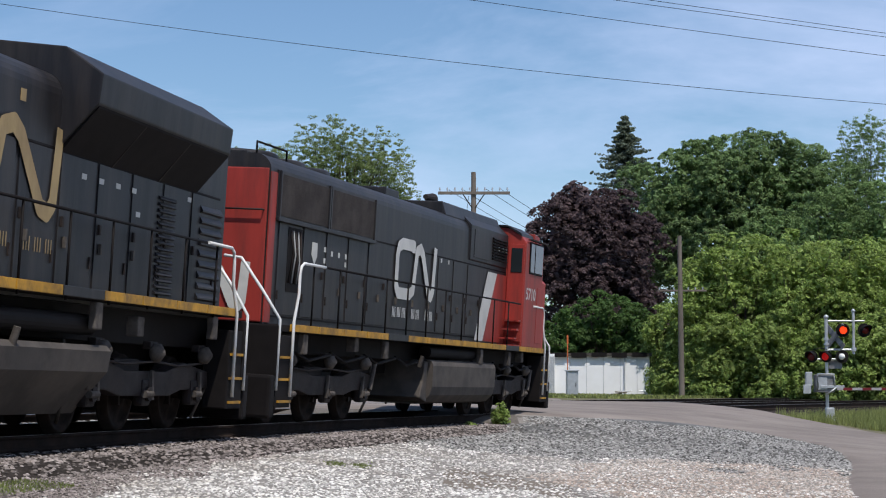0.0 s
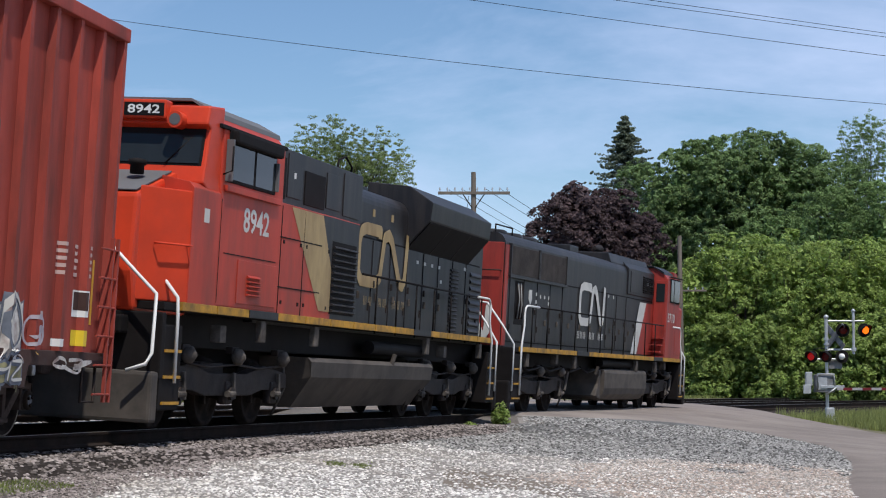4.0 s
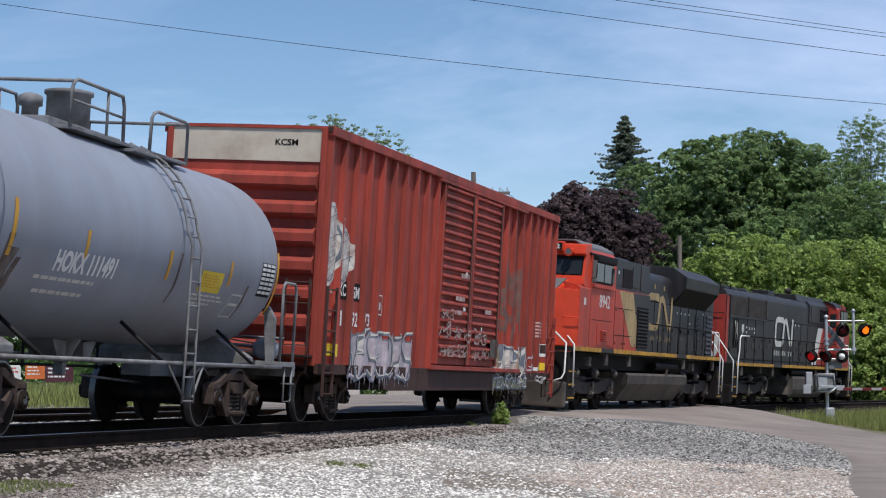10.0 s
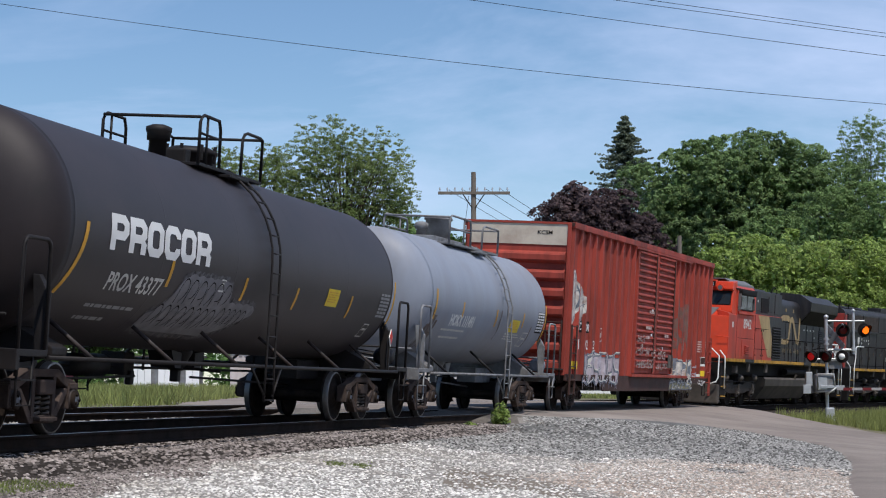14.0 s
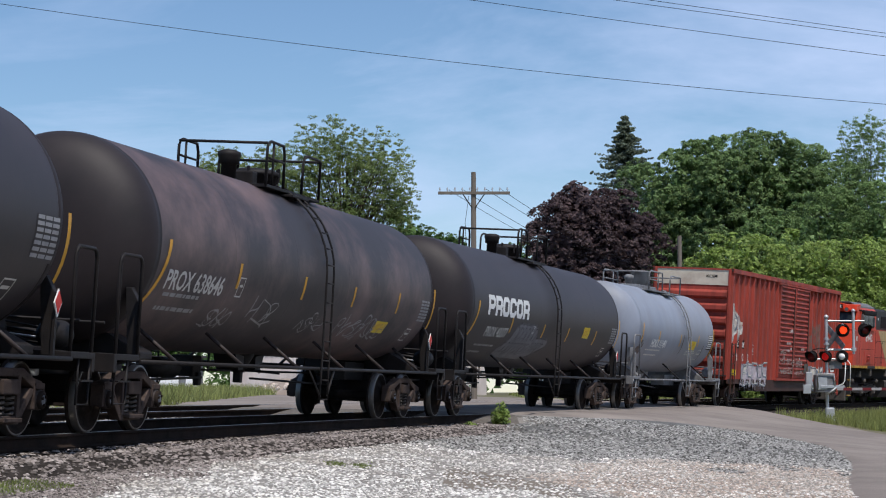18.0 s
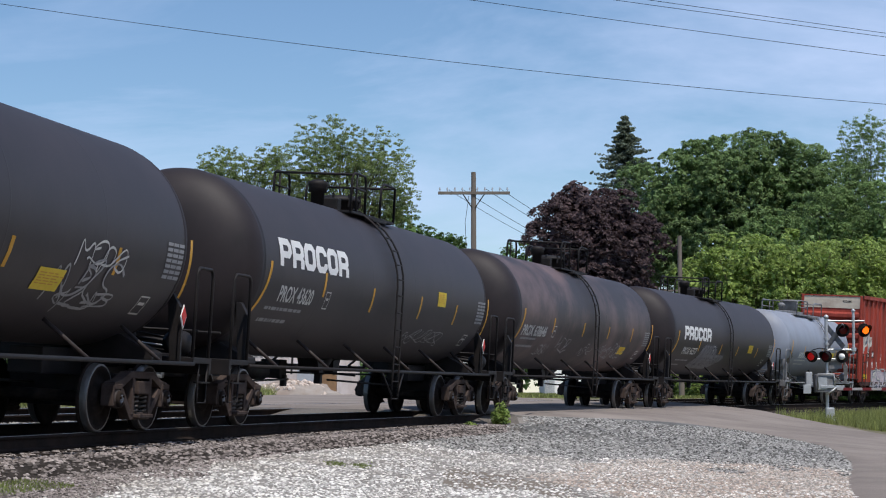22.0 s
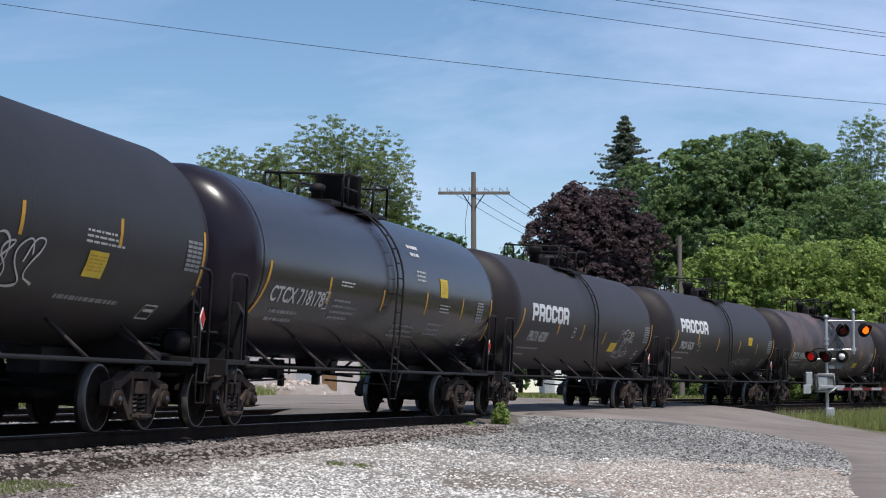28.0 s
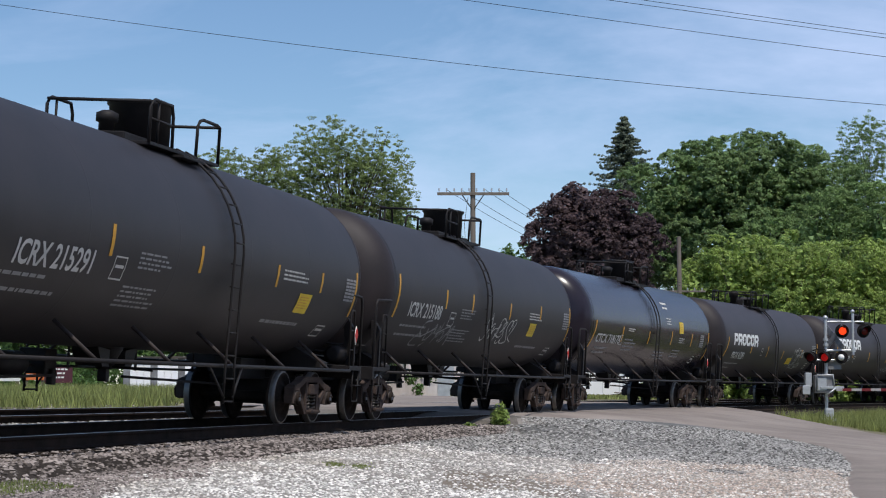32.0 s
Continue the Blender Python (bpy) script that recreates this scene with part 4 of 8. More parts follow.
def throw_up(surf, parent):
    """A filled grey graffito: soft overspray, a paler field and rows of dark arches that spell nothing."""
    rng = random.Random(71)
    overspray = mat("grey_overspray", (0.12, 0.115, 0.12), 0.7, 0, 0.4, 14, (0.02, 0.016, 0.018), 0.8, 9.0)
    filler = mat("grey_spray_fill", (0.21, 0.205, 0.215), 0.7, 0, 0.3, 6, (0.1, 0.094, 0.1), 0.6, 3.0, stretch=(1, 1, 0.5))
    top = [(-4.5, 1.62), (-4.1, 1.8), (-3.85, 2.12), (-3.6, 2.24), (-1.95, 2.22), (-1.75, 2.1), (-1.65, 1.92), (-0.6, 1.93), (-0.35, 1.86)]
    low = [(-4.5, 1.5), (-4.2, 1.44), (-1.7, 1.42), (-1.1, 1.55), (-0.35, 1.8)]
    field = None
    for name, grow, ink, off in (("overspray", 0.07, overspray, 0.004), ("graffiti_field", 0.0, filler, 0.007)):
        bm, cols = B(), []
        for k in range(73):
            x = -4.5 + 4.15 * k / 72
            hi = lerp(top, x) + grow * rng.uniform(0.5, 1.3) + 0.03 * abs(math.sin(x * 9.5))
            lo = lerp(low, x) - grow * rng.uniform(0.5, 1.3)
            cols.append([bm.verts.new(surf(x + 0.3, lo - 0.04 + (hi - lo) * r / 8, off)) for r in range(9)])
        for p, q in zip(cols, cols[1:]):
            for r in range(8):
                bm.faces.new((p[r], q[r], q[r + 1], p[r + 1]))
        field = part(name, bm, ink, field or parent, "soft grey spray-painted patch")
    for x0, x1, z0, z1, n in ((-3.85, -1.75, 1.84, 2.2, 6), (-4.3, -1.9, 1.5, 1.82, 8), (-1.8, -0.6, 1.58, 1.86, 5)):
        w = (x1 - x0) / n
        for k in range(n):
            a = x0 + k * w
            h = z1 - z0
            pts = [(a, z0 + h * rng.uniform(0, 0.15)), (a + 0.04 * w, z0 + 0.7 * h), (a + 0.35 * w, z1), (a + 0.7 * w, z1 - 0.02), (a + 0.95 * w, z0 + 0.65 * h), (a + rng.uniform(0.7, 0.95) * w, z0 + 0.3 * h), (a + 0.45 * w, z0 + rng.uniform(0.02, 0.3) * h)]
            part("outline_stroke", ribbon(B(), surf, [(x + 0.3, z - 0.04) for x, z in pts], 0.0095, 0.011 + 0.001 * (k % 2)), M_BLACK, field.parent, "dark outline of a sprayed sign")


# ---- tank cars ----
def tank_car(name, label, s, length, R, zc, paint, steel, word, tc, dome, plat, ladder_x, brand=None, group="tank cars", tags=(), seed=1, tip=1.15, shift=0.0):
    car = empty(name, label, "tank car", group)
    yaw = math.degrees(K0 * tc)
    H = length / 2
    te = H - tip                      # the end of the tank
    prof = [(-te, 0.02)]
    hd = R * 0.5
    for k in range(1, 13):
        a = k / 12 * math.pi / 2
        prof.append((-te + hd * (1 - max(0.0, math.cos(a)) ** 0.76), R * math.sin(a) ** 0.76))
    head = list(prof)
    prof += [(x, R) for x in np.linspace(-te + hd + 0.05, te - hd - 0.05, 9)]
    prof = [(x + shift, r) for x, r in prof + [(-x, r) for x, r in head[::-1]]]
    nh = len(head)
    tank = part("tank", lathe(B(), prof[nh - 1:-nh + 1], "x", 72, (0, 0, zc), caps=False), paint, car)
    for ends in (prof[:nh], prof[-nh:]):
        part("tank_head", lathe(B(), ends, "x", 72, (0, 0, zc)), paint if paint in (M_TANKGREY, M_TANKBLUE) else M_TANKHEAD, tank, "" if paint in (M_TANKGREY, M_TANKBLUE) else "dull grimy domed tank end")
    for x in [-te + hd + shift] + [k * (te - hd) * 2 / 5 - (te - hd) + shift for k in range(1, 5)] + [te - hd + shift]:
        part("weld_seam", lathe(B(), [(x - 0.02, R + 0.0004), (x - 0.01, R + 0.0016), (x + 0.01, R + 0.0016), (x + 0.02, R + 0.0004)], "x", 72, (0, 0, zc), caps=False), paint, tank)

    def surf(x, z, off=0.0):
        h = max(-0.98, min(0.98, (z - zc) / R))
        a = math.asin(h)
        return Vector((x, -(R + off) * math.cos(a), zc + (R + off) * math.sin(a)))

    for sg in (1, -1):
        # draft sill, bolster, saddle, end deck and its rails
        part("draft_sill", bx(B(), sg * (H - 0.35), sg * (tc - 1.6), -0.24, 0.24, 0.74, 1.1, 0.02), steel, car)
        part("body_bolster", prism(B(), [(-1.25, 1.0), (-1.25, 1.1), (-0.75, zc - 0.86 * R), (0.75, zc - 0.86 * R), (1.25, 1.1), (1.25, 1.0), (0.5, 0.86), (-0.5, 0.86)], "x", sg * tc - 0.22, sg * tc + 0.22, 0.02), steel, car)
        part("head_brace", prism(B(), [(-1.36, 1.0), (-1.36, 1.75), (-1.24, 1.95), (-1.16, 1.95), (-1.24, 1.0)], "x", sg * (te - 0.35) + shift - 0.06, sg * (te - 0.35) + shift + 0.06, 0.01), steel, car)
        dk = part("end_deck", bx(B(), sg * (H - 1.25), sg * (H - 0.42), -1.5, 1.5, 0.98, 1.06, 0.01), steel, car)
        part("end_sill", bx(B(), sg * (H - 0.52), sg * (H - 0.42), -1.5, 1.5, 0.82, 1.0, 0.01), steel, dk)
        for side in (1, -1):
            y = side * 1.47
            xa, xb = sg * (H - 0.5), sg * (H - 1.22)
            if seed in (8, 9):
                part("handrail", pipe(B(), [(xa, y, 0.75), (xa, y, 2.2), (xa - sg * 0.03, y, 2.28), (xa - sg * 0.1, y, 2.33), (xb - sg * 0.3, y * 0.985, 2.36), (xb - sg * 0.42, y * 0.95, 2.36)], 0.026, 7), steel, car)
                part("grab_post", pipe(B(), [(xb, y, 1.0), (xb, y, 2.0), (xb + sg * 0.03, y, 2.06), (xb + sg * 0.22, y, 2.06), (xb + sg * 0.25, y, 2.0), (xb + sg * 0.25, y, 1.0)], 0.018, 6), steel, car)
                for zz in (1.35, 1.7):
                    part("grab_rung", rod(B(), (xb, y, zz), (xb + sg * 0.25, y, zz), 0.013, 6), steel, car)
            else:
                part("handrail", pipe(B(), [(xa, y, 0.75), (xa, y, 2.22), (xa - sg * 0.03, y, 2.3), (xa - sg * 0.1, y, 2.34), (xb + sg * 0.1, y, 2.34), (xb + sg * 0.03, y, 2.3), (xb, y, 2.22), (xb, y, 1.0)], 0.026, 7), steel, car)
            st = B()
            pipe(st, [(xa - sg * 0.02, y, 1.0), (xa - sg * 0.02, y, 0.42), (xa - sg * 0.42, y, 0.42), (xa - sg * 0.42, y, 1.0)], 0.018, 6)
            bx(st, xa - sg * 0.02, xa - sg * 0.42, y - 0.06, y + 0.06, 0.70, 0.72)
            part("sill_step", st, steel, car)
        part("cross_rail", pipe(B(), [(sg * (H - 0.5), -1.3, 1.45), (sg * (H - 0.5), 1.3, 1.45)], 0.018, 6), steel, car)
        coupler(car, sg * H, sg)
        freight_truck(car, sg * tc, sg * -yaw)
    # brake wheel and its gear on the rear end
    bw = part("brake_wheel", lathe(B(), [(0, 0.26), (0.02, 0.28), (0.04, 0.26), (0.02, 0.24)], "x", 24, (-(H - 0.62), 0.4, 1.75)), steel, car)
    part("spokes", bx(bx(B(), -(H - 0.63), -(H - 0.65), 0.15, 0.65, 1.735, 1.765), -(H - 0.63), -(H - 0.65), 0.385, 0.415, 1.5, 2.0), steel, bw)
    part("brake_gear_housing", bx(B(), -(H - 0.66), -(H - 0.85), 0.22, 0.58, 1.05, 1.9, 0.03), steel, car)
    part("brake_cylinder", lathe(B(), [(H - 1.05, 0.1), (H - 1.0, 0.17), (H - 0.62, 0.18), (H - 0.5, 0.14), (H - 0.44, 0.05)], "x", 20, (0, -1.1, 1.26)), paint if paint is M_TANKGREY else M_CARSTEEL, car, "round brake cylinder")
    part("relay_valve", bx(bx(B(), H - 1.2, H - 0.9, -0.5, -0.2, 1.06, 1.5, 0.03), H - 0.85, H - 0.6, -0.4, -0.1, 1.06, 1.36, 0.03), steel, car)
    for k in range(4):
        part("brake_pipe", pipe(B(), [(H - 0.48 - 0.05 * k, -1.2, 1.12 + 0.06 * k), (H - 0.52 - 0.05 * k, 0.0, 1.2 + 0.08 * k), (H - 0.5 - 0.04 * k, 1.1, 1.12 + 0.05 * k)], 0.014, 5), M_GALV if k == 1 else steel, car)
    part("slack_rod", pipe(B(), [(H - 0.5, -1.1, 1.26), (H - 0.46, -0.6, 1.3), (H - 0.46, 0.5, 1.3)], 0.03, 6), steel, car)
    # brake line slung along the far flank
    lp = part("brake_line", pipe(B(), [(-(tc - 1.4), 0.55, 0.84), (tc - 1.4, 0.55, 0.84)], 0.02, 6), M_CARSTEEL, car)
    for k in range(5):
        hx = -(tc - 1.8) + k * (tc - 1.8) / 2
        part("hanger", bx(B(), hx - 0.03, hx + 0.03, 0.54, 0.56, 0.8, zc - math.sqrt(R * R - 0.3) + 0.02), M_CARSTEEL, lp)
    # side rails with their braces
    for side in (1, -1):
        y = side * 1.5
        part("side_rail", pipe(B(), [(-(H - 1.25), y, 0.97), (H - 1.25, y, 0.97)], 0.03, 8), steel, car)
        nb = 3 if paint is M_TANKGREY else 6
        for k in range(nb):
            x = -(H - 2.6) + k * 2 * (H - 2.6) / (nb - 1)
            part("rail_brace", pipe(B(), [(x, y, 0.97), (x - 0.18, side * R * 0.65, zc - R * 0.79)], 0.028, 6), M_CARSTEEL if paint is M_TANKGREY else M_BEARING, car)
        # ladder up the flank and over the shoulder
        yy = R + 0.1
        lad = B()
        for dx in (-0.2, 0.2):
            pts = [(ladder_x + dx * 1.15, side * 1.56, 0.42), (ladder_x + dx, side * 1.56, 1.0), (ladder_x + dx, side * max(yy, 1.56), zc)]
            for k in range(1, 9):
                a = k / 8 * 1.2
                pts.append((ladder_x + dx, side * yy * math.cos(a), zc + yy * math.sin(a)))
            pipe(lad, pts, 0.02, 6)
        ladder = part("ladder", lad, steel, car)
        for k in range(13):
            if k < 7:
                p = (side * 1.56, 0.45 + k * (zc - 0.45) / 6.5)
            else:
                a = (k - 6.5) / 6.5 * 1.2
                p = (side * yy * math.cos(a), zc + yy * math.sin(a))
            part("rung", pipe(B(), [(ladder_x - 0.21, p[0], p[1]), (ladder_x + 0.21, p[0], p[1])], 0.014, 5), steel, ladder)
        for dx in (-0.75, 0.75):
            part("ladder_stay", pipe(B(), [(ladder_x + dx, side * 1.5, 0.97), (ladder_x + dx * 0.25, side * 1.56, 0.5)], 0.018, 6), steel, car)
    # top platform
    top = zc + R
    lx = ladder_x if plat is None else plat
    a, b = (lx - 2.3, lx + 2.0) if paint is M_TANKGREY else (lx - 1.42, lx + 1.5)
    lift = 0.12 if seed in (3, 4, 5) else 0.0
    dkb = B()
    for side in (1, -1):
        bx(dkb, a, b, side * 0.42, side * 0.8, top - 0.13, top - 0.08, 0.008)
    pl = part("platform", dkb, steel, car)
    for side in (1, -1):
        y = side * 0.78
        part("platform_rail", pipe(B(), [(a, y, top - 0.1), (a, y, top + 0.4 + lift), (a + 0.06, y, top + 0.48 + lift), (a + 0.16, y, top + 0.52 + lift), (lx - 0.85, y, top + 0.52 + lift), (lx - 0.6, y, top + 0.52 + lift), (lx - 0.52, y, top + 0.38 + lift), (lx - 0.5, y, top - 0.1)], 0.026, 7), steel, pl)
        part("mid_rail", pipe(B(), [(a, y, top + 0.24 + lift), (lx - 0.5, y, top + 0.24 + lift)], 0.02, 6), steel, pl)
        part("ladder_rail", pipe(B(), [(b, y, top - 0.12), (b, y, top + 0.48 + lift), (b - 0.12, y, top + 0.5 + lift), (lx + 0.75, y, top + 0.5 + lift), (lx + 0.6, y, top + 0.46 + lift), (lx + 0.52, y, top + 0.38 + lift), (lx + 0.5, y, top - 0.1)], 0.026, 7), steel, pl)
        part("post", pipe(B(), [(lx - 1.1, y, top - 0.1), (lx - 1.1, y, top + 0.52 + lift)], 0.022, 6), steel, pl)
    part("end_rail", pipe(B(), [(a, -0.78, top + 0.48 + lift), (a, 0.78, top + 0.48 + lift)], 0.024, 6), steel, pl)
    part("end_rail", pipe(B(), [(b, -0.78, top + 0.48 + lift), (b, 0.78, top + 0.48 + lift)], 0.024, 6), steel, pl)
    part("walk_grating", bx(B(), lx - 0.45, lx + 0.45, -0.95, -0.5, top - 0.2, top - 0.16, 0.008), steel, pl)
    mx = lx - 0.6
    dr = 0.3 if paint is M_TANKGREY else 0.46
    if dome is not None:
        rise = 0.0 if paint is M_TANKGREY else 0.08
        part("valve_housing", lathe(B(), [(top - 0.15, dr), (top + 0.5 + rise, dr), (top + 0.52 + rise, dr + 0.035), (top + 0.57 + rise, dr + 0.035), (top + 0.59 + rise, dr * 0.8)], "z", 28, (dome, 0, 0)), steel, car)
        part("fitting_plate", bx(B(), dome - 1.3, dome + 1.2, -0.3, 0.3, top - 0.08, top + 0.08, 0.02), steel, car)
        part("relief_valve", lathe(B(), [(top - 0.1, 0.11), (top + 0.22, 0.11), (top + 0.24, 0.16), (top + 0.36, 0.16), (top + 0.4, 0.08)], "z", 16, (dome - 1.0, 0.1, 0)), steel, car)
    else:
        mw = part("manway", lathe(B(), [(top - 0.12, 0.36), (top + 0.2, 0.36), (top + 0.2, 0.43), (top + 0.26, 0.43), (top + 0.32, 0.3), (top + 0.34, 0.05)], "z", 24, (mx + 0.9, 0, 0)), steel, car)
        for k in range(8):
            q = k * math.pi / 4
            part("bolt", rod(B(), (mx + 0.9 + 0.41 * math.cos(q), 0.41 * math.sin(q), top + 0.1), (mx + 0.9 + 0.41 * math.cos(q), 0.41 * math.sin(q), top + 0.34), 0.03, 6), steel, mw)
        part("safety_valve", lathe(B(), [(top - 0.1, 0.13), (top + 0.26, 0.13), (top + 0.26, 0.18), (top + 0.36, 0.18), (top + 0.4, 0.2), (top + 0.46, 0.2), (top + 0.5, 0.1)], "z", 18, (mx - 0.5, 0.0, 0)), steel, car)
        part("liquid_valve", bx(B(), mx + 0.1, mx + 0.35, -0.22, 0.22, top - 0.05, top + 0.22, 0.03), steel, car)
        part("vapour_valve", bx(B(), mx + 1.5, mx + 1.72, -0.15, 0.15, top - 0.05, top + 0.26, 0.03), steel, car)
    # brake gear under the belly
    part("air_reservoir", lathe(B(), [(-2.9, 0.05), (-2.85, 0.17), (-1.7, 0.17), (-1.65, 0.05)], "x", 16, (0, 0.55, 0.86)), steel, car)
    part("control_valve", bx(bx(B(), -1.25, -0.85, 0.35, 0.75, 0.72, 1.08, 0.03), -1.1, -0.95, 0.3, 0.4, 0.58, 0.8, 0.02), steel, car)
    for sg in (1, -1):
        part("brake_rod", pipe(B(), [(sg * 1.2, 0.2, 0.72), (sg * (tc - 1.0), 0.12, 0.62)], 0.02, 6), steel, car)
        part("outlet_skid", prism(B(), [(sg * 0.3, zc - R - 0.02), (sg * 0.75, zc - R + 0.02), (sg * 0.55, zc - R - 0.26), (sg * 0.3, zc - R - 0.26)], "y", -0.2, 0.2), steel, car)
    # bottom outlet
    ob = B()
    lathe(ob, [(zc - R - 0.3, 0.12), (zc - R - 0.12, 0.2), (zc - R + 0.1, 0.32)], "z", 18, (0, 0, 0))
    rod(ob, (0, 0, zc - R - 0.25), (0, -0.75, zc - R - 0.28), 0.022, 6)
    bx(ob, -0.07, 0.07, -0.07, 0.07, zc - R - 0.48, zc - R - 0.25, 0.02)
    part("outlet_valve", ob, steel, car)
    # markings on the flank
    if word:
        part("car_number", text_on(surf, word, *tags["num"]), M_WHITE if paint is M_TANKGREY else M_LOGO, tank, "white stencilled car number")
    for x, z0, z1 in tags.get("stripes", ()):
        part("reflector", rect(B(), surf, x - 0.05, x + 0.05, z0, z1), M_STRIPE, tank, "orange reflective strip")
    for x, z0, z1, lean in tags.get("end_stripes", ()):
        sb = B()
        n = 8
        vs = [(surf(x + lean * (k / n) ** 1.5 - 0.05, z1 + (z0 - z1) * k / n, 0.006), surf(x + lean * (k / n) ** 1.5 + 0.05, z1 + (z0 - z1) * k / n, 0.006)) for k in range(n + 1)]
        rows = [[sb.verts.new(p) for p in r] for r in vs]
        for p, q in zip(rows, rows[1:]):
            sb.faces.new((p[0], p[1], q[1], q[0]))
        part("reflector", sb, M_STRIPE, tank, "orange reflective strip")
    if "yellow" in tags:
        x0, x1, z0, z1 = tags["yellow"]
        pk = part("placard", rect(B(), surf, x0, x1, z0, z1, 0.01), M_PLACARD, car, "yellow emergency contact placard")
        small_print("print", surf, x0 + 0.05, x1 - 0.02, z0 + 0.05, z1 - 0.05, 5, seed, M_STRIPE, pk, 0.014)
    if "data" in tags:
        x0, x1, z0, z1 = tags["data"]
        table = part("data_table", rect(B(), surf, x0, x1, z0 - 0.03, z1, 0.004), M_BLACK if paint is M_TANKGREY else paint, car, "stencilled test table")
        rows_n = 7
        for r in range(rows_n):
            zz = z1 - (z1 - z0) * (r + 0.8) / rows_n
            for cidx in range(3):
                xx = x0 + (x1 - x0) * cidx / 3
                part("entry", rect(B(), surf, xx + 0.015, xx + (x1 - x0) / 3 - 0.015, zz, zz + (z1 - z0) / rows_n * 0.62, 0.008), M_WHITE if paint is M_TANKGREY else M_GREYDECAL, table, "line of print")
    for i, (x0, x1, z0, z1, rows, white) in enumerate(tags.get("print", ())):
        small_print("stencil", surf, x0, x1, z0, z1, rows, seed * 17 + i, M_LOGO if white else M_GREYDECAL, tank)
    for x0, x1, z0, z1 in tags.get("frames", ()):
        fb = B()
        for q in ((x0, x1, z0, z0 + 0.02), (x0, x1, z1 - 0.02, z1), (x0, x0 + 0.02, z0, z1), (x1 - 0.02, x1, z0, z1), (x0 + 0.06, x1 - 0.06, (z0 + z1) / 2, (z0 + z1) / 2 + 0.04)):
            rect(fb, surf, *q, 0.008)
        part("stencil_box", fb, M_LOGO, tank)
    for i, (x0, x1, z0, z1, n, w, m) in enumerate(tags.get("scrawls", ())):
        scrawl(surf, x0, x1, z0, z1, n, seed * 31 + i, w, m, tank, "looping spray-paint stroke")
    if tags.get("throw_up"):
        throw_up(surf, tank)
    if brand:
        x0, x1, z0, z1 = brand
        w, h = (x1 - x0) / 6, z1 - z0
        tx, tz = 0.27 * w, 0.24 * h

        def bowl(bm, u0, u1, v0, v1, skip=(), square=()):
            """A heavy ring with cut corners; skip leaves sides out, square keeps corners sharp."""
            def ring(a, b, c, d, cx, cz):
                pts = []
                for n, (px, pz, sx, sz) in enumerate(((a, c, 1, 1), (b, c, -1, 1), (b, d, -1, -1), (a, d, 1, -1))):
                    q = 0.0 if n in square else 1.0
                    two = [(px, pz + sz * cz * q), (px + sx * cx * q, pz)]
                    pts += two if n in (0, 2) else two[::-1]
                return pts
            outer = ring(u0, u1, v0, v1, 0.2 * w, 0.2 * h)
            inner = ring(u0 + tx, u1 - tx, v0 + tz, v1 - tz, 0.07 * w, 0.07 * h)
            for n in range(8):
                if n in skip:
                    continue
                m = (n + 1) % 8
                q = [outer[n], outer[m], inner[m], inner[n]]
                if math.dist(q[0], q[1]) < 1e-6:
                    q = q[1:]
                    if math.dist(q[1], q[2]) < 1e-6:
                        continue
                elif math.dist(q[2], q[3]) < 1e-6:
                    q = q[:3]
                quad_on(bm, surf, q, 0.008)

        for k in range(6):
            # heavy block shapes, one for each sign of the owner's mark
            u0, u1 = x0 + k * w, x0 + (k + 0.93) * w
            bb = B()
            if k in (0, 1, 5):
                bowl(bb, u0, u1, z0 + 0.3 * h, z1, square=(0, 3))
                rect(bb, surf, u0, u0 + tx, z0, z0 + 0.42 * h, 0.0092)
                if k:
                    quad_on(bb, surf, [(u1 - tx * 1.02, z0), (u1, z0), (u1, z0 + 0.3 * h), (u1 - 0.16 * w, z0 + 0.44 * h), (u1 - tx * 1.1, z0 + 0.4 * h)], 0.0092)
            elif k == 3:
                bowl(bb, u0, u1, z0, z1, skip=(3,))
                rect(bb, surf, u1 - tx, u1, z0 + 0.2 * h, z0 + 0.36 * h, 0.0092)
                rect(bb, surf, u1 - tx, u1, z1 - 0.36 * h, z1 - 0.2 * h, 0.0092)
            else:
                bowl(bb, u0, u1, z0, z1)
            part("owner_mark", bb, M_WHITE, tank, "heavy white block shape")
    if paint is M_TANKGREY:
        # rust that has run down from the seams
        rng = random.Random(61)
        for x, top_z, ln, wd in ((-4.75, 2.35, 0.9, 0.1), (-4.6, 2.2, 0.75, 0.14), (-4.42, 2.1, 0.6, 0.09), (-4.9, 2.0, 0.5, 0.12), (0.75, 2.5, 0.7, 0.05), (3.9, 2.2, 0.5, 0.06)):
            q = [(x + wd * rng.uniform(-0.3, 0.0) - wd * (0.5 + 0.4 * math.sin(k)), top_z - ln * k / 6) for k in range(7)]
            q += [(x + wd * (0.5 + 0.4 * math.cos(k * 1.7)), top_z - ln * k / 6) for k in range(6, -1, -1)]
            sb = B()
            quad_on(sb, surf, q, 0.005)
            part("rust_run", sb, M_RUSTRUN, tank, "brown rust run on the grey paint")
    # hazard placard on the end post
    for sg in () if paint is M_TANKGREY else (1,):
        hz = part("hazard_placard", prism(B(), [(-0.12, 0), (0, -0.17), (0.12, 0), (0, 0.17)], "y", -1.45, -1.435), M_WHITE, car, "white diamond hazard placard")
        hz.location = (sg * (te - 0.5) + shift, 0, 1.62)
        part("placard_holder", bx(B(), sg * (te - 0.5) + shift - 0.03, sg * (te - 0.5) + shift + 0.03, -1.435, -1.4, 0.97, 1.75), steel, car)
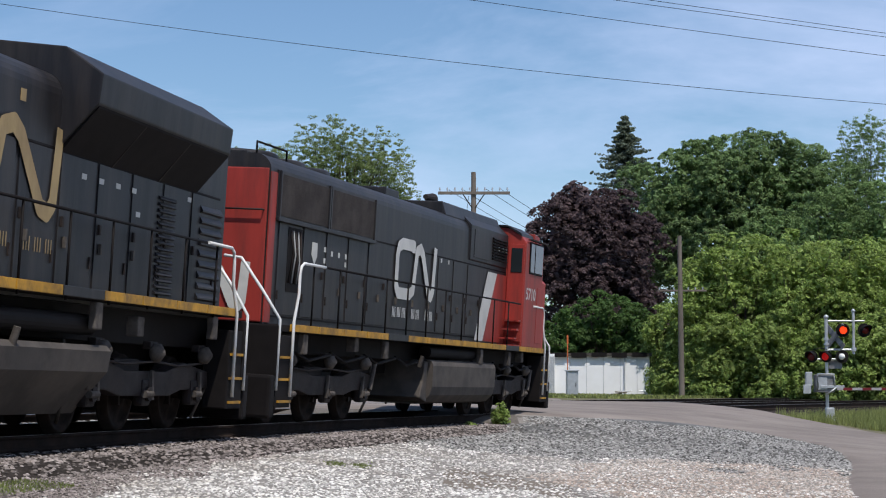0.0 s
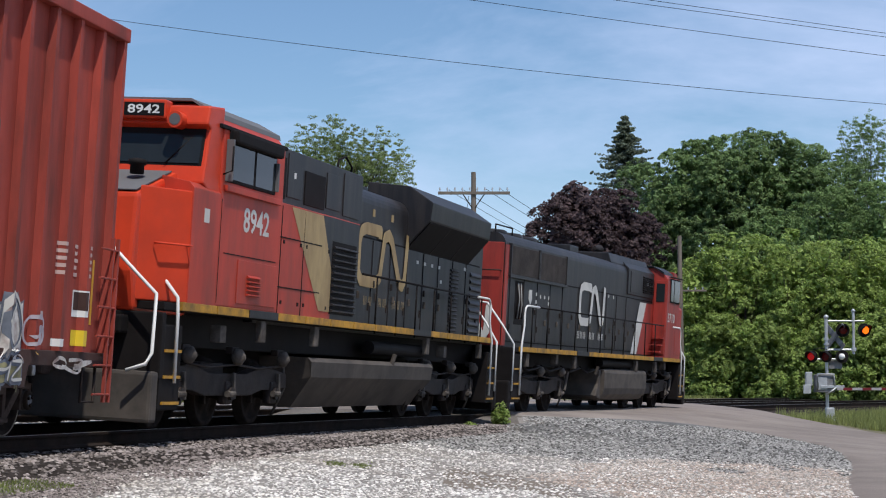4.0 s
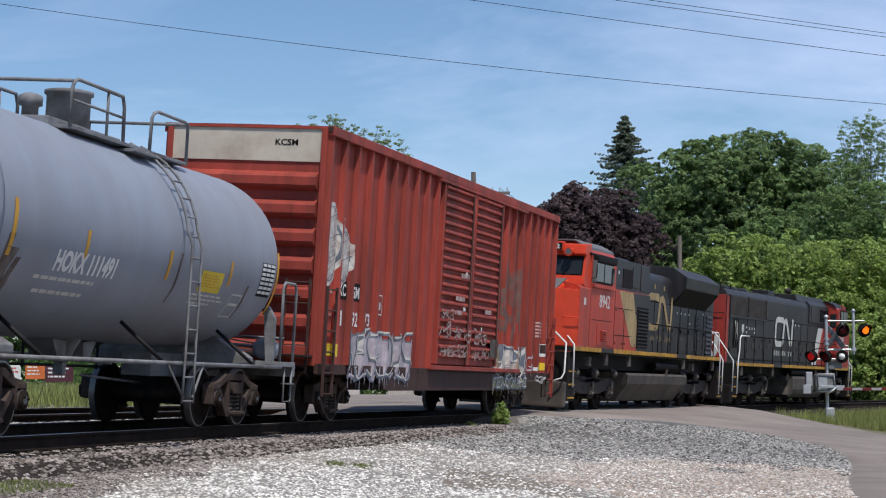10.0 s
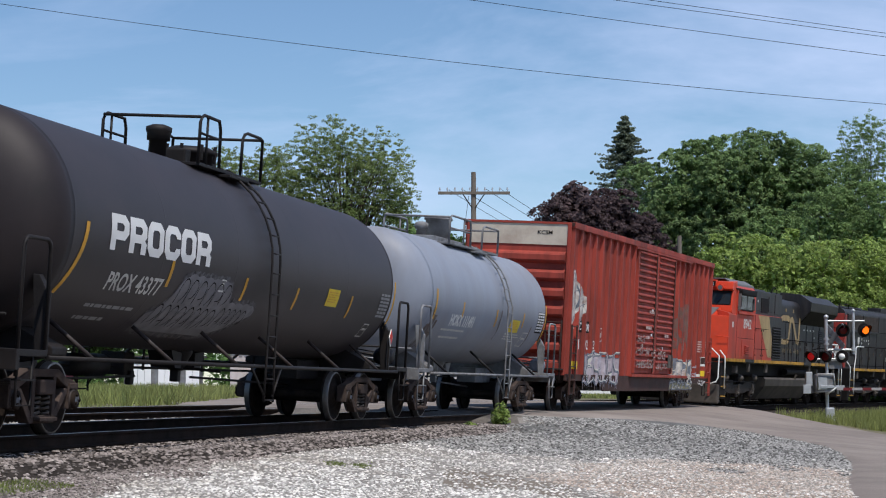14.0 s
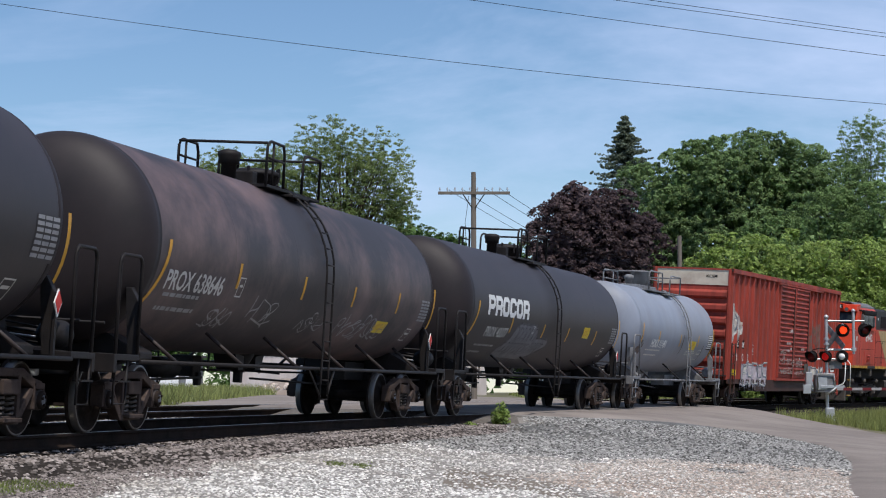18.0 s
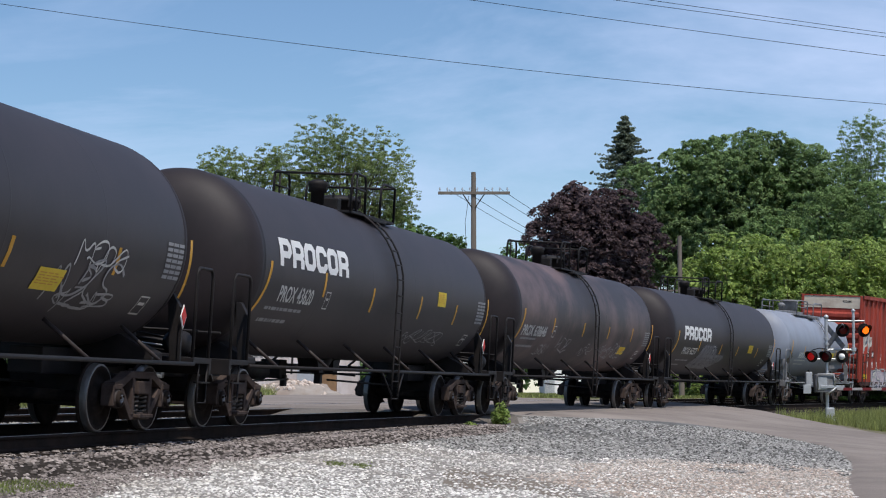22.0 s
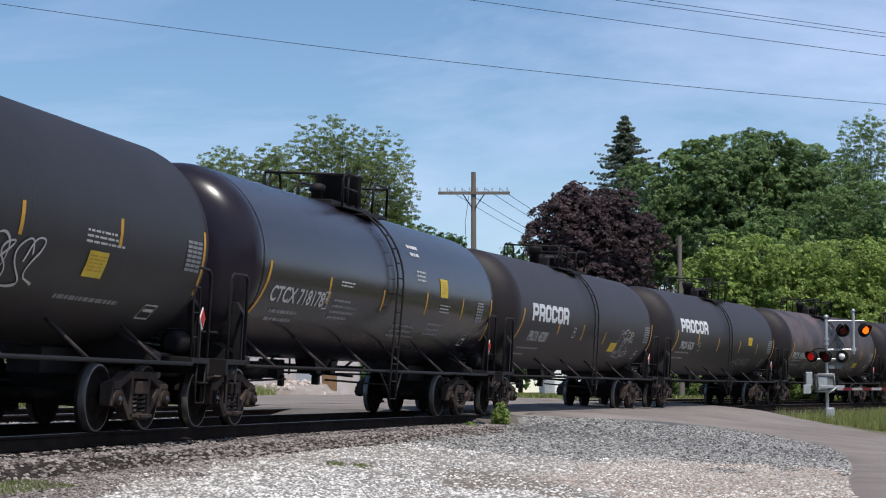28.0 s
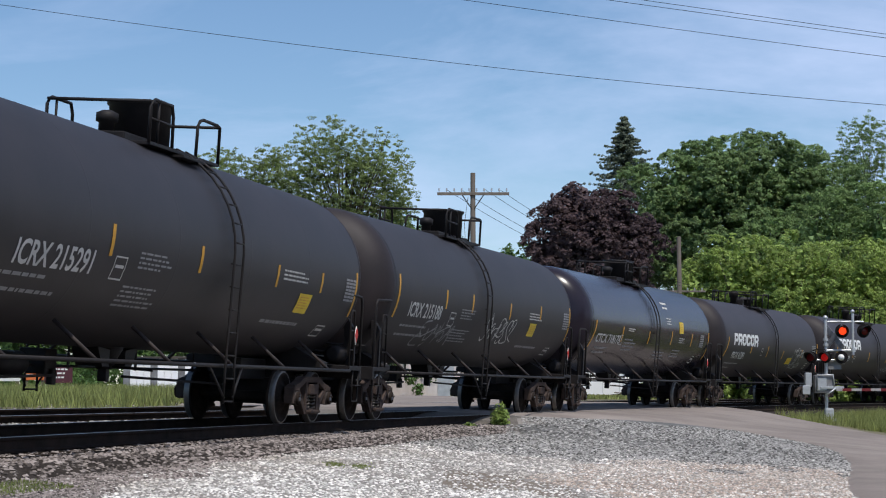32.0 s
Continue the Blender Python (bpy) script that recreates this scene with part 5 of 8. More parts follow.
        part("band", prism(B(), [(-0.1, 0.02), (0, -0.125), (0.1, 0.02), (0, 0.145)], "y", -1.457, -1.452), M_REDPLAC, hz, "red placard field")
    return car


PTAGS = dict(num=(-6.75, -4.95, 2.03, 2.3), stripes=[(-4.3, 2.2, 2.62), (-1.37, 2.05, 2.5), (2.0, 2.05, 2.5), (4.9, 2.02, 2.45)], end_stripes=[(-7.1, 1.75, 2.65, -0.35), (7.75, 1.75, 2.7, 0.1)], yellow=(3.25, 3.9, 2.36, 2.66), data=(6.75, 7.45, 2.1, 2.62),
             print=[(-6.9, -5.0, 1.82, 1.94, 1, False), (-6.9, -5.0, 1.62, 1.75, 1, False)], frames=[(-4.15, -3.9, 2.0, 2.3), (6.4, 6.75, 1.6, 1.85)])
P1T = dict(PTAGS, print=[(-6.3, -4.6, 1.58, 1.68, 1, False), (-6.3, -4.9, 1.42, 1.52, 1, False)], frames=[(-2.05, -1.85, 2.04, 2.22), (6.4, 6.75, 1.6, 1.85)], num=(-6.1, -4.25, 1.86, 2.1), yellow=(3.35, 4.05, 2.06, 2.36), data=(6.8, 7.45, 1.98, 2.45), stripes=[(-4.1, 2.0, 2.4), (-0.95, 1.95, 2.3), (1.67, 1.92, 2.28), (4.9, 1.9, 2.3)], throw_up=True, scrawls=[])
XT = dict(PTAGS, num=(-7.0, -4.75, 1.98, 2.26), stripes=[(-4.2, 2.12, 2.5), (-1.0, 2.1, 2.48), (1.95, 2.1, 2.46), (5.0, 2.1, 2.5)], yellow=(4.0, 4.8, 1.7, 1.92), data=(6.75, 7.4, 2.0, 2.45), scrawls=[(-4.9, -3.9, 1.5, 1.85, 4, 0.012, M_GREYDECAL), (-3.2, -2.0, 1.55, 2.05, 3, 0.013, M_GREYDECAL), (-0.5, 0.6, 1.55, 1.9, 4, 0.012, M_GREYDECAL), (1.7, 4.6, 1.5, 2.0, 8, 0.015, M_GREYDECAL)])
P2T = dict(PTAGS, num=(-6.5, -4.8, 2.03, 2.3), scrawls=[(1.6, 4.6, 1.55, 1.9, 8, 0.011, M_GREYDECAL)])
P3T = dict(PTAGS, num=(-6.2, -4.42, 1.86, 2.12), frames=[(-2.0, -1.76, 2.04, 2.32), (6.4, 6.75, 1.6, 1.85)], print=[(-6.6, -4.6, 1.6, 1.7, 1, False), (-6.6, -4.9, 1.44, 1.54, 1, False)], yellow=(2.7, 3.5, 1.76, 2.02), stripes=[(-3.6, 2.1, 2.5), (-0.95, 2.0, 2.42), (1.7, 1.95, 2.3), (5.0, 2.05, 2.4)], scrawls=[(3.2, 5.0, 1.6, 2.2, 4, 0.022, M_GREYDECAL), (3.6, 5.2, 2.0, 2.5, 4, 0.016, M_LOGO), (3.5, 5.1, 1.55, 1.95, 4, 0.016, M_GREYDECAL)])
CT = dict(PTAGS, end_stripes=[(-7.1, 1.75, 2.65, -0.35), (8.05, 1.75, 2.7, 0.1)], num=(-6.86, -4.15, 2.02, 2.28), stripes=[(-4.0, 2.1, 2.55), (-0.7, 2.1, 2.5), (2.4, 2.15, 2.6), (5.4, 2.15, 2.6)], yellow=(3.4, 4.0, 2.55, 2.93), data=(6.7, 7.3, 2.15, 2.6), print=[(-6.6, -4.6, 1.65, 1.9, 2, False), (-3.4, -2.4, 2.4, 2.52, 2, True), (1.5, 2.3, 3.2, 3.5, 2, True), (1.6, 2.4, 2.75, 3.0, 3, True), (3.5, 4.3, 2.2, 2.4, 3, True), (-3.6, -2.2, 1.8, 2.2, 4, False), (0.6, 2.6, 1.6, 1.9, 3, False), (3.0, 4.4, 1.7, 2.0, 3, False)])
IT = dict(num=(-6.26, -4.05, 2.02, 2.32), stripes=[(-3.6, 2.28, 2.68), (-0.3, 2.26, 2.64), (3.3, 2.25, 2.6), (5.8, 2.28, 2.62)], end_stripes=[(-7.6, 2.05, 2.9, -0.1), (8.0, 1.95, 2.75, 0.05)], yellow=(4.7, 5.4, 1.9, 2.22), data=(7.3, 7.95, 2.2, 2.62),
          print=[(-6.6, -4.4, 1.84, 1.94, 1, False), (-6.6, -4.6, 1.66, 1.76, 1, False), (-2.6, -1.4, 2.15, 2.4, 4, False), (-2.8, -1.4, 1.65, 1.95, 5, False), (3.6, 5.0, 2.35, 2.55, 3, True), (3.4, 6.0, 1.62, 1.74, 1, False)], frames=[(-3.4, -3.0, 2.0, 2.3), (6.6, 7.1, 1.55, 1.75)])
I1T = dict(IT, num=(-6.4, -4.1, 2.1, 2.4), stripes=[(-3.88, 2.35, 2.75), (-1.76, 2.35, 2.75), (1.64, 2.32, 2.7), (4.75, 2.4, 2.76)], end_stripes=[(-7.24, 2.05, 2.9, -0.1), (8.1, 1.95, 2.85, 0.05)], yellow=(3.8, 4.45, 1.98, 2.3), data=(7.35, 8.0, 2.25, 2.7), scrawls=[(-5.2, -2.9, 1.5, 2.15, 5, 0.018, M_GREYDECAL), (-0.35, 2.4, 1.7, 2.4, 7, 0.02, M_LOGO)])
HT = dict(num=(-3.4, -1.5, 2.0, 2.27), stripes=[(-4.74, 2.1, 2.75), (-2.6, 2.2, 2.55), (0.33, 2.1, 2.5), (2.94, 2.15, 2.52)], end_stripes=[(5.2, 1.8, 2.8, 0.1)], yellow=(1.7, 2.65, 2.02, 2.32), data=(4.4, 5.05, 2.1, 2.6),
          print=[(-3.8, -1.6, 1.84, 1.94, 1, True), (-3.6, -1.8, 1.68, 1.78, 1, True), (1.6, 3.0, 1.8, 1.98, 3, True)], frames=[(3.3, 3.8, 1.7, 2.05)])

CARS = []
BLACK_LABEL = "black tank car with white lettering and orange strips"
h = tank_car("short_tank_car", "short pale grey tank car with rust streaks", -76.79, 13.16, 1.4, 2.6, M_TANKGREY, M_GREYSTEEL, "HOKX 111491", 4.45, -0.3, 0.3, 0.86, None, tags=HT, seed=2, tip=0.85)
CARS.append((h, -76.79, 4.45))
BR = (-6.72, -3.0, 2.6, 3.05)
for lab, s, L, paint, word, brand, tg, sd in ((BLACK_LABEL, -92.73, 18.72, M_TANKBLACK, "PROX 43377", (-6.38, -2.68, 2.36, 2.82), P1T, 3), ("rust-stained black tank car with pale graffiti", -111.4, 18.6, M_TANKRUST, "PROX 638646", None, XT, 4), (BLACK_LABEL, -129.85, 18.5, M_TANKBLACK, "PROX 43620", BR, P2T, 5), (BLACK_LABEL, -148.45, 18.6, M_TANKBLACK, "PROX 43281", (-6.35, -2.7, 2.37, 2.81), P3T, 6), ("glossy blue-black tank car with yellow placard", -166.97, 18.5, M_TANKBLUE, "CTCX 718178", None, CT, 7)):
    c = tank_car("tank_car", lab, s, L, 1.5 if sd == 7 else 1.46, 2.61 if sd == 7 else 2.59, paint, M_CARSTEEL, word, 7.35 if sd == 7 else 7.22, 0.7 if sd == 7 else None, {3: -0.25, 5: 0.4, 6: -0.2}.get(sd), 0.0, brand, tags=tg, seed=sd, tip=0.77 if sd == 7 else 1.15, shift=0.33 if sd == 7 else 0.0)
    CARS.append((c, s, 7.35 if sd == 7 else 7.22))
for lab, s, word, tg, sd in (("matt black tank car with scrawled graffiti", -185.3, "ICRX 215188", I1T, 8), ("matt black tank car with white stencils", -203.5, "ICRX 215291", IT, 9)):
    c = tank_car("tank_car", lab, s, 18.2, 1.5, 2.63, M_TANKMATT, M_CARSTEEL, word, 7.05, 0.55 if sd == 8 else 0.75, -0.4 if sd == 8 else 0.6, -0.7 if sd == 8 else 1.0, None, tags=tg, seed=sd, tip=0.55, shift=0.33)
    CARS.append((c, s, 7.05))


# ---- boxcar ----
POST_FOOT, POST_FACE, POST_DEEP = 0.075, 0.05, 0.095


def drape(me, posts, plane, sill_z):
    """Lays flat paint over the side posts, the sheet between them and the sill."""
    bm = B()
    bm.from_mesh(me)
    lo, hi = min(v.co.x for v in bm.verts), max(v.co.x for v in bm.verts)
    cuts = [((p + d, 0, 0), (1, 0, 0)) for p in posts for d in (-POST_FOOT, -POST_FACE, POST_FACE, POST_FOOT) if lo < p + d < hi]
    for co, no in cuts + [((0, 0, sill_z), (0, 0, 1))]:
        bmesh.ops.bisect_plane(bm, geom=bm.verts[:] + bm.edges[:] + bm.faces[:], plane_co=co, plane_no=no)
    for v in bm.verts:
        near = min(abs(v.co.x - p) for p in posts)
        rise = POST_DEEP * min(1.0, max(0.0, (POST_FOOT - near) / (POST_FOOT - POST_FACE)))
        if v.co.z < sill_z - 1e-4:
            rise = 0.052
        v.co.y += plane - rise
    bm.to_mesh(me)
    bm.free()


def boxcar(s, tc=7.0):
    car = empty("boxcar", "weathered red steel boxcar with graffiti", "boxcar")
    X, XR, W = 9.32, 9.07, 1.46
    zb, zt = 1.02, 5.15
    posts = [x for x in (-XR + 0.07 + k * (X + XR - 0.14) / 24 for k in range(25)) if not -2.0 < x < 3.3]

    def surf(x, z, off=0.0):
        return Vector((x, -(W + 0.076 + off), z))

    body = part("body", bx(B(), -XR, X, -W, W, zb, zt - 0.02, 0.015), M_BOXRED, car)
    # roof with raised seams
    roof = part("roof", prism(B(), [(-1.56, zt - 0.1), (1.56, zt - 0.1), (1.56, zt), (0, zt + 0.01), (-1.56, zt)], "x", -XR - 0.05, X + 0.05, 0.01), M_BOXUNDER, car, "dull brown steel roof")
    for k in range(16):
        x = -XR + 0.6 + k * (X + XR - 1.2) / 15
        part("roof_rib", prism(B(), [(-1.5, zt - 0.01), (0, zt), (1.5, zt - 0.01), (1.5, zt + 0.02), (0, zt + 0.03), (-1.5, zt + 0.02)], "x", x - 0.04, x + 0.04), M_BOXUNDER, roof)
    for side in (1, -1):
        y = side * W
        part("top_chord", bx(B(), -XR - 0.03, X + 0.03, y, y + side * 0.12, zt - 0.16, zt + 0.01, 0.015), M_BOXRED, car)
        # fish-belly sill
        part("side_sill", prism(B(), [(-XR, 1.06), (X, 1.06), (X, 0.88), (6.9, 0.88), (6.8, 0.62), (-5.0, 0.6), (-5.6, 0.88), (-XR, 0.88)], "y", y - side * 0.02, y + side * 0.05, 0.01), M_BOXUNDER, car)
        for x in posts:
            part("side_post", prism(B(), [(x - POST_FOOT, y), (x - POST_FACE, y + side * POST_DEEP), (x + POST_FACE, y + side * POST_DEEP), (x + POST_FOOT, y)], "z", zb + 0.04, zt - 0.16), M_BOXRED, body)
        # pair of ribbed doors
        for x0, x1 in ((-1.92, 0.62), (0.66, 3.2)):
            d = part("door", bx(B(), x0, x1, y + side * 0.02, y + side * 0.09, 1.16, zt - 0.2, 0.01), M_BOXRED, car)
            for k in range(20):
                z = 1.3 + k * 0.184
                part("door_rib", prism(B(), [(y + side * 0.085, z), (y + side * 0.165, z + 0.02), (y + side * 0.165, z + 0.055), (y + side * 0.085, z + 0.13)], "x", x0 + 0.13, x1 - 0.13), M_BOXRED, d)
            for xx in (x0 + 0.06, x1 - 0.06):
                part("door_edge", bx(B(), xx - 0.06, xx + 0.06, y + side * 0.08, y + side * 0.14, 1.16, zt - 0.2, 0.008), M_BOXRED, d)
            part("lock_bar", rod(B(), (x1 - 0.28, y + side * 0.17, 1.2), (x1 - 0.28, y + side * 0.17, zt - 0.3), 0.022, 8), M_BOXUNDER, d)
        part("door_track", bx(B(), -2.2, 5.6, y + side * 0.04, y + side * 0.15, 1.04, 1.13, 0.01), M_BOXRED, car)
        part("door_rail", bx(B(), -2.2, 5.6, y + side * 0.05, y + side * 0.16, zt - 0.24, zt - 0.17, 0.01), M_BOXRED, car)
        # corner ladder at the rear, grab irons at the front
        lad = B()
        for dx in (-XR + 0.12, -XR + 0.62):
            bx(lad, dx - 0.025, dx + 0.025, y + side * 0.1, y + side * 0.14, 0.5, 2.4)
        ladder = part("ladder", lad, M_BOXUNDER, car)
        for k in range(6):
            part("rung", rod(B(), (-XR + 0.12, y + side * 0.13, 0.55 + k * 0.36), (-XR + 0.62, y + side * 0.13, 0.55 + k * 0.36), 0.014, 6), M_BOXUNDER, ladder)
        lad = B()
        for dx in (X - 0.12, X + 0.06):
            bx(lad, dx - 0.025, dx + 0.025, y + side * 0.1, y + side * 0.14, 0.45, 2.5)
        ladder = part("ladder", lad, M_BOXRED, car)
        for k in range(6):
            part("rung", rod(B(), (X - 0.55, y + side * 0.13, 0.55 + k * 0.36), (X + 0.06, y + side * 0.13, 0.55 + k * 0.36), 0.014, 6), M_BOXRED, ladder)
        part("sill_step", pipe(B(), [(X - 0.6, y, 0.95), (X - 0.6, y, 0.45), (X - 0.15, y, 0.45), (X - 0.15, y, 0.95)], 0.02, 6), M_STEEL, car)
    # corrugated ends
    for sg in (1, -1):
        ex = X if sg > 0 else XR
        e = part("end_wall", bx(B(), sg * ex, sg * (ex + 0.05), -W, W, zb, zt - 0.05, 0.01), M_BOXRED, car)
        for k in range(7):
            z = 1.1 + k * 0.485
            part("end_corrugation", prism(B(), [(sg * (ex + 0.045), z), (sg * (ex + 0.17), z + 0.06), (sg * (ex + 0.2), z + 0.1), (sg * (ex + 0.2), z + 0.24), (sg * (ex + 0.17), z + 0.28), (sg * (ex + 0.045), z + 0.34)], "y", -W + 0.1, W - 0.1), M_BOXRED, e)
        part("end_panel", bx(B(), sg * (ex + 0.06), sg * (ex + 0.075), -W + 0.06, W - 0.06, 4.52, zt - 0.06, 0.004), M_PANEL, e, "weathered white upper panel")
        part("panel_frame", bx(B(), sg * (ex + 0.05), sg * (ex + 0.1), -W, W, zt - 0.06, zt - 0.005), M_BOXRED, e)
        for yy in (-W + 0.03, W - 0.03):
            part("corner_post", bx(B(), sg * (ex + 0.04), sg * (ex + 0.11), yy - 0.05, yy + 0.05, zb, zt - 0.02, 0.01), M_BOXRED, e)
        part("crossover_step", bx(B(), sg * (ex + 0.12), sg * (ex + 0.42), -W, W, 1.16, 1.2, 0.008), M_STEEL, car)
        part("end_grab", pipe(B(), [(sg * (ex + 0.14), -1.2, 2.2), (sg * (ex + 0.2), -1.2, 2.2), (sg * (ex + 0.2), 1.2, 2.2), (sg * (ex + 0.14), 1.2, 2.2)], 0.016, 6), M_BOXUNDER, car)
        lad = B()
        for yy in (-1.36, -0.92):
            bx(lad, sg * (ex + 0.16), sg * (ex + 0.2), yy - 0.02, yy + 0.02, 0.9, 2.5)
        ld = part("end_ladder", lad, M_BOXUNDER, car)
        for k in range(5):
            part("rung", rod(B(), (sg * (ex + 0.18), -1.36, 1.0 + 0.36 * k), (sg * (ex + 0.18), -0.92, 1.0 + 0.36 * k), 0.014, 6), M_BOXUNDER, ld)
        coupler(car, sg * 10.3, sg)
        part("draft_sill", bx(B(), sg * 10.0, sg * 5.0, -0.3, 0.3, 0.72, 1.04, 0.02), M_STEEL, car)
        freight_truck(car, sg * tc, sg * -math.degrees(K0 * tc))
    part("centre_sill", bx(B(), -5, 5, -0.35, 0.35, 0.55, 1.04, 0.02), M_STEEL, car)
    for x in (-4, -2, 0, 2, 4):
        part("cross_bearer", bx(B(), x - 0.1, x + 0.1, -1.4, 1.4, 0.7, 1.04, 0.02), M_STEEL, car)
    part("brake_wheel", lathe(B(), [(0, 0.26), (0.02, 0.28), (0.04, 0.26), (0.02, 0.24)], "x", 24, (-XR - 0.25, 0.3, 2.0)), M_BOXUNDER, car)
    # the rear end's upper panel carries the owner's letters
    M = lambda x, z, off=0.0: Vector((-XR - 0.077 - off, -x, z))
    part("panel_letters", text_on(M, "KCSM", 0.53, 0.95, 4.8, 4.91), M_BLACK, body, "black reporting letters")
    # side letters, notices and graffiti
    for word, q in (("KC", (-8.0, -7.62, 2.28, 2.5)), ("SM", (-7.22, -6.85, 2.26, 2.48)), ("1", (-7.87, -7.78, 1.75, 2.02)), ("92", (-7.22, -6.87, 1.75, 2.02)), ("73", (-6.48, -6.16, 1.78, 2.02))):
        part("side_letters", text_on(surf, word, *q), M_WHITE, body, "white stencilled letters")
    part("consolidated_stencil", rect(B(), surf, -8.5, -8.1, 1.2, 1.42), M_PLACARD, body, "small yellow notice")
    part("consolidated_stencil", rect(B(), surf, 8.24, 8.55, 1.13, 1.32), M_PLACARD, body, "small yellow notice")
    nt = part("notice", rect(B(), surf, 8.22, 8.55, 1.48, 1.8), M_WHITE, body, "white-framed notice")
    part("notice_field", rect(B(), surf, 8.25, 8.52, 1.56, 1.78, 0.009), M_BOXUNDER, nt)
    part("notice", rect(B(), surf, 7.6, 7.86, 1.11, 1.2), M_WHITE, body, "small white notice")
    part("orange_strip", rect(B(), surf, 8.83, 8.9, 1.4, 2.2), M_STRIPE, body, "orange reflective strip")
    for x in (-8.05, -7.3):
        part("letter_field", rect(B(), surf, x, x + 0.49, 2.22, 2.54, 0.003), M_BLACK, body, "black field behind letters")
    fr = part("notice", rect(B(), surf, -5.72, -5.42, 2.02, 2.4, 0.004), M_WHITE, body, "white-framed notice")
    part("notice_field", rect(B(), surf, -5.7, -5.44, 2.04, 2.38, 0.006), M_BOXRED, fr)
    part("notice_print", rect(B(), surf, -5.62, -5.52, 2.12, 2.26, 0.008), M_LOGO, fr)
    faint = mat("faded_pink_lettering", (0.5, 0.36, 0.33), 0.7, 0, 0.2, 5)
    for px, seed in ((-8.5, 5), (7.6, 6), (8.2, 7), (8.48, 8)):
        z = 2.3
        rng = random.Random(seed)
        while z > (1.9 if px > 0 else 1.5) and (px > 0 or z < 2.4):
            part("side_print", rect(B(), surf, px, px + rng.uniform(0.08, 0.14), z, z + 0.045, 0.006), faint, body, "short line of faded print")
            z -= 0.085 if px > 0 else 0.4
    mauve = mat("mauve_spray_paint", (0.46, 0.42, 0.46), 0.6, 0, 0.3, 5, (0.3, 0.24, 0.3), 0.6, 3.0)
    pale = mat("pale_spray_paint", (0.58, 0.555, 0.52), 0.6, 0, 0.35, 6, (0.24, 0.14, 0.12), 0.75, 4.0)
    olive = mat("olive_spray_paint", (0.33, 0.3, 0.15), 0.6, 0, 0.3, 3, (0.12, 0.1, 0.06), 0.6, 4.0)
    green = mat("faded_green_spray_paint", (0.16, 0.10, 0.085), 0.7, 0, 0.3, 3, (0.3, 0.058, 0.045), 0.9, 2.6)
    slate = mat("slate_spray_paint", (0.16, 0.18, 0.22), 0.6, 0, 0.3, 5)

    def piece(x0, x1, z0, z1, n, seed, fill, edge, label):
        """A jagged sprayed field with drawn signs over it and runs of paint below."""
        rng = random.Random(seed)
        m = 6 * n
        tops = [z1 - (z1 - z0) * rng.uniform(0.0, 0.22) for _ in range(m + 1)]
        lows = [z0 + (z1 - z0) * rng.uniform(0.0, 0.16) for _ in range(m + 1)]
        back = None
        for name, grow, ink, off in (("graffiti_rim", 0.035, edge, 0.004), ("graffiti_field", 0.0, fill, 0.009)):
            bm = B()
            xs = [x0 - grow + (x1 - x0 + 2 * grow) * k / m for k in range(m + 1)]
            hi = [bm.verts.new(surf(x, z + grow, off)) for x, z in zip(xs, tops)]
            lo = [bm.verts.new(surf(x, z - grow, off)) for x, z in zip(xs, lows)]
            for k in range(m):
                bm.faces.new((lo[k], lo[k + 1], hi[k + 1], hi[k]))
            back = part(name, bm, ink, car if back is None else back, label)
            if name == "graffiti_rim":
                rim = back
        w = (x1 - x0) / n
        for k in range(n):
            sign = rng.choice(SIGNS) if k % 2 else [(1 - u, 1 - v) for u, v in rng.choice(SIGNS)]
            ax, lean = x0 + k * w, rng.uniform(-0.2, 0.5)
            pts = [(ax + w * (-0.1 + 1.2 * u + lean * (v - 0.5) + rng.uniform(-0.1, 0.1)), z0 + (z1 - z0) * (0.05 + 0.9 * v + rng.uniform(-0.1, 0.1))) for u, v in sign]
            part("outline_stroke", ribbon(B(), surf, pts, 0.04, 0.013 + 0.0007 * k), edge, rim, "dark outline of a sprayed sign")
            part("inner_stroke", ribbon(B(), surf, [(x + 0.03, z + 0.02) for x, z in pts], 0.018, 0.022 + 0.0007 * k), M_LOGO, rim, "pale inner stroke")
            for q in range(3):
                u = ax + w * rng.random()
                part("drip", rect(B(), surf, u, u + rng.uniform(0.012, 0.03), z0 - rng.uniform(0.02, 0.18), z0 + (z1 - z0) * rng.uniform(0.2, 0.8), 0.0035), fill if q else edge, rim, "run of paint")
    piece(3.25, 6.7, 0.92, 1.68, 6, 43, pale, slate, "white spray-painted letters with dark rim")
    piece(3.3, 6.65, 0.67, 0.92, 9, 44, olive, slate, "olive spray-painted letters")
    piece(-7.45, -3.5, 0.78, 1.72, 7, 41, mauve, slate, "mauve spray-painted letters with dark rim")
    for x in (3.75, 5.4, 7.05):
        part("drip", rect(B(), surf, x, x + 0.05, 1.0, 1.6, 0.028), M_STRIPE, body, "run of orange paint")
    scrawl(surf, 6.7, 7.2, 1.1, 1.5, 2, 49, 0.03, mauve, body, "mauve spray-paint stroke", 0.03)
    scrawl(surf, 7.5, 8.6, 0.8, 1.0, 3, 50, 0.022, pale, body, "white chalk scrawl", 0.03)
    # a filled white tag of two tall balloons near the corner
    rng = random.Random(45)
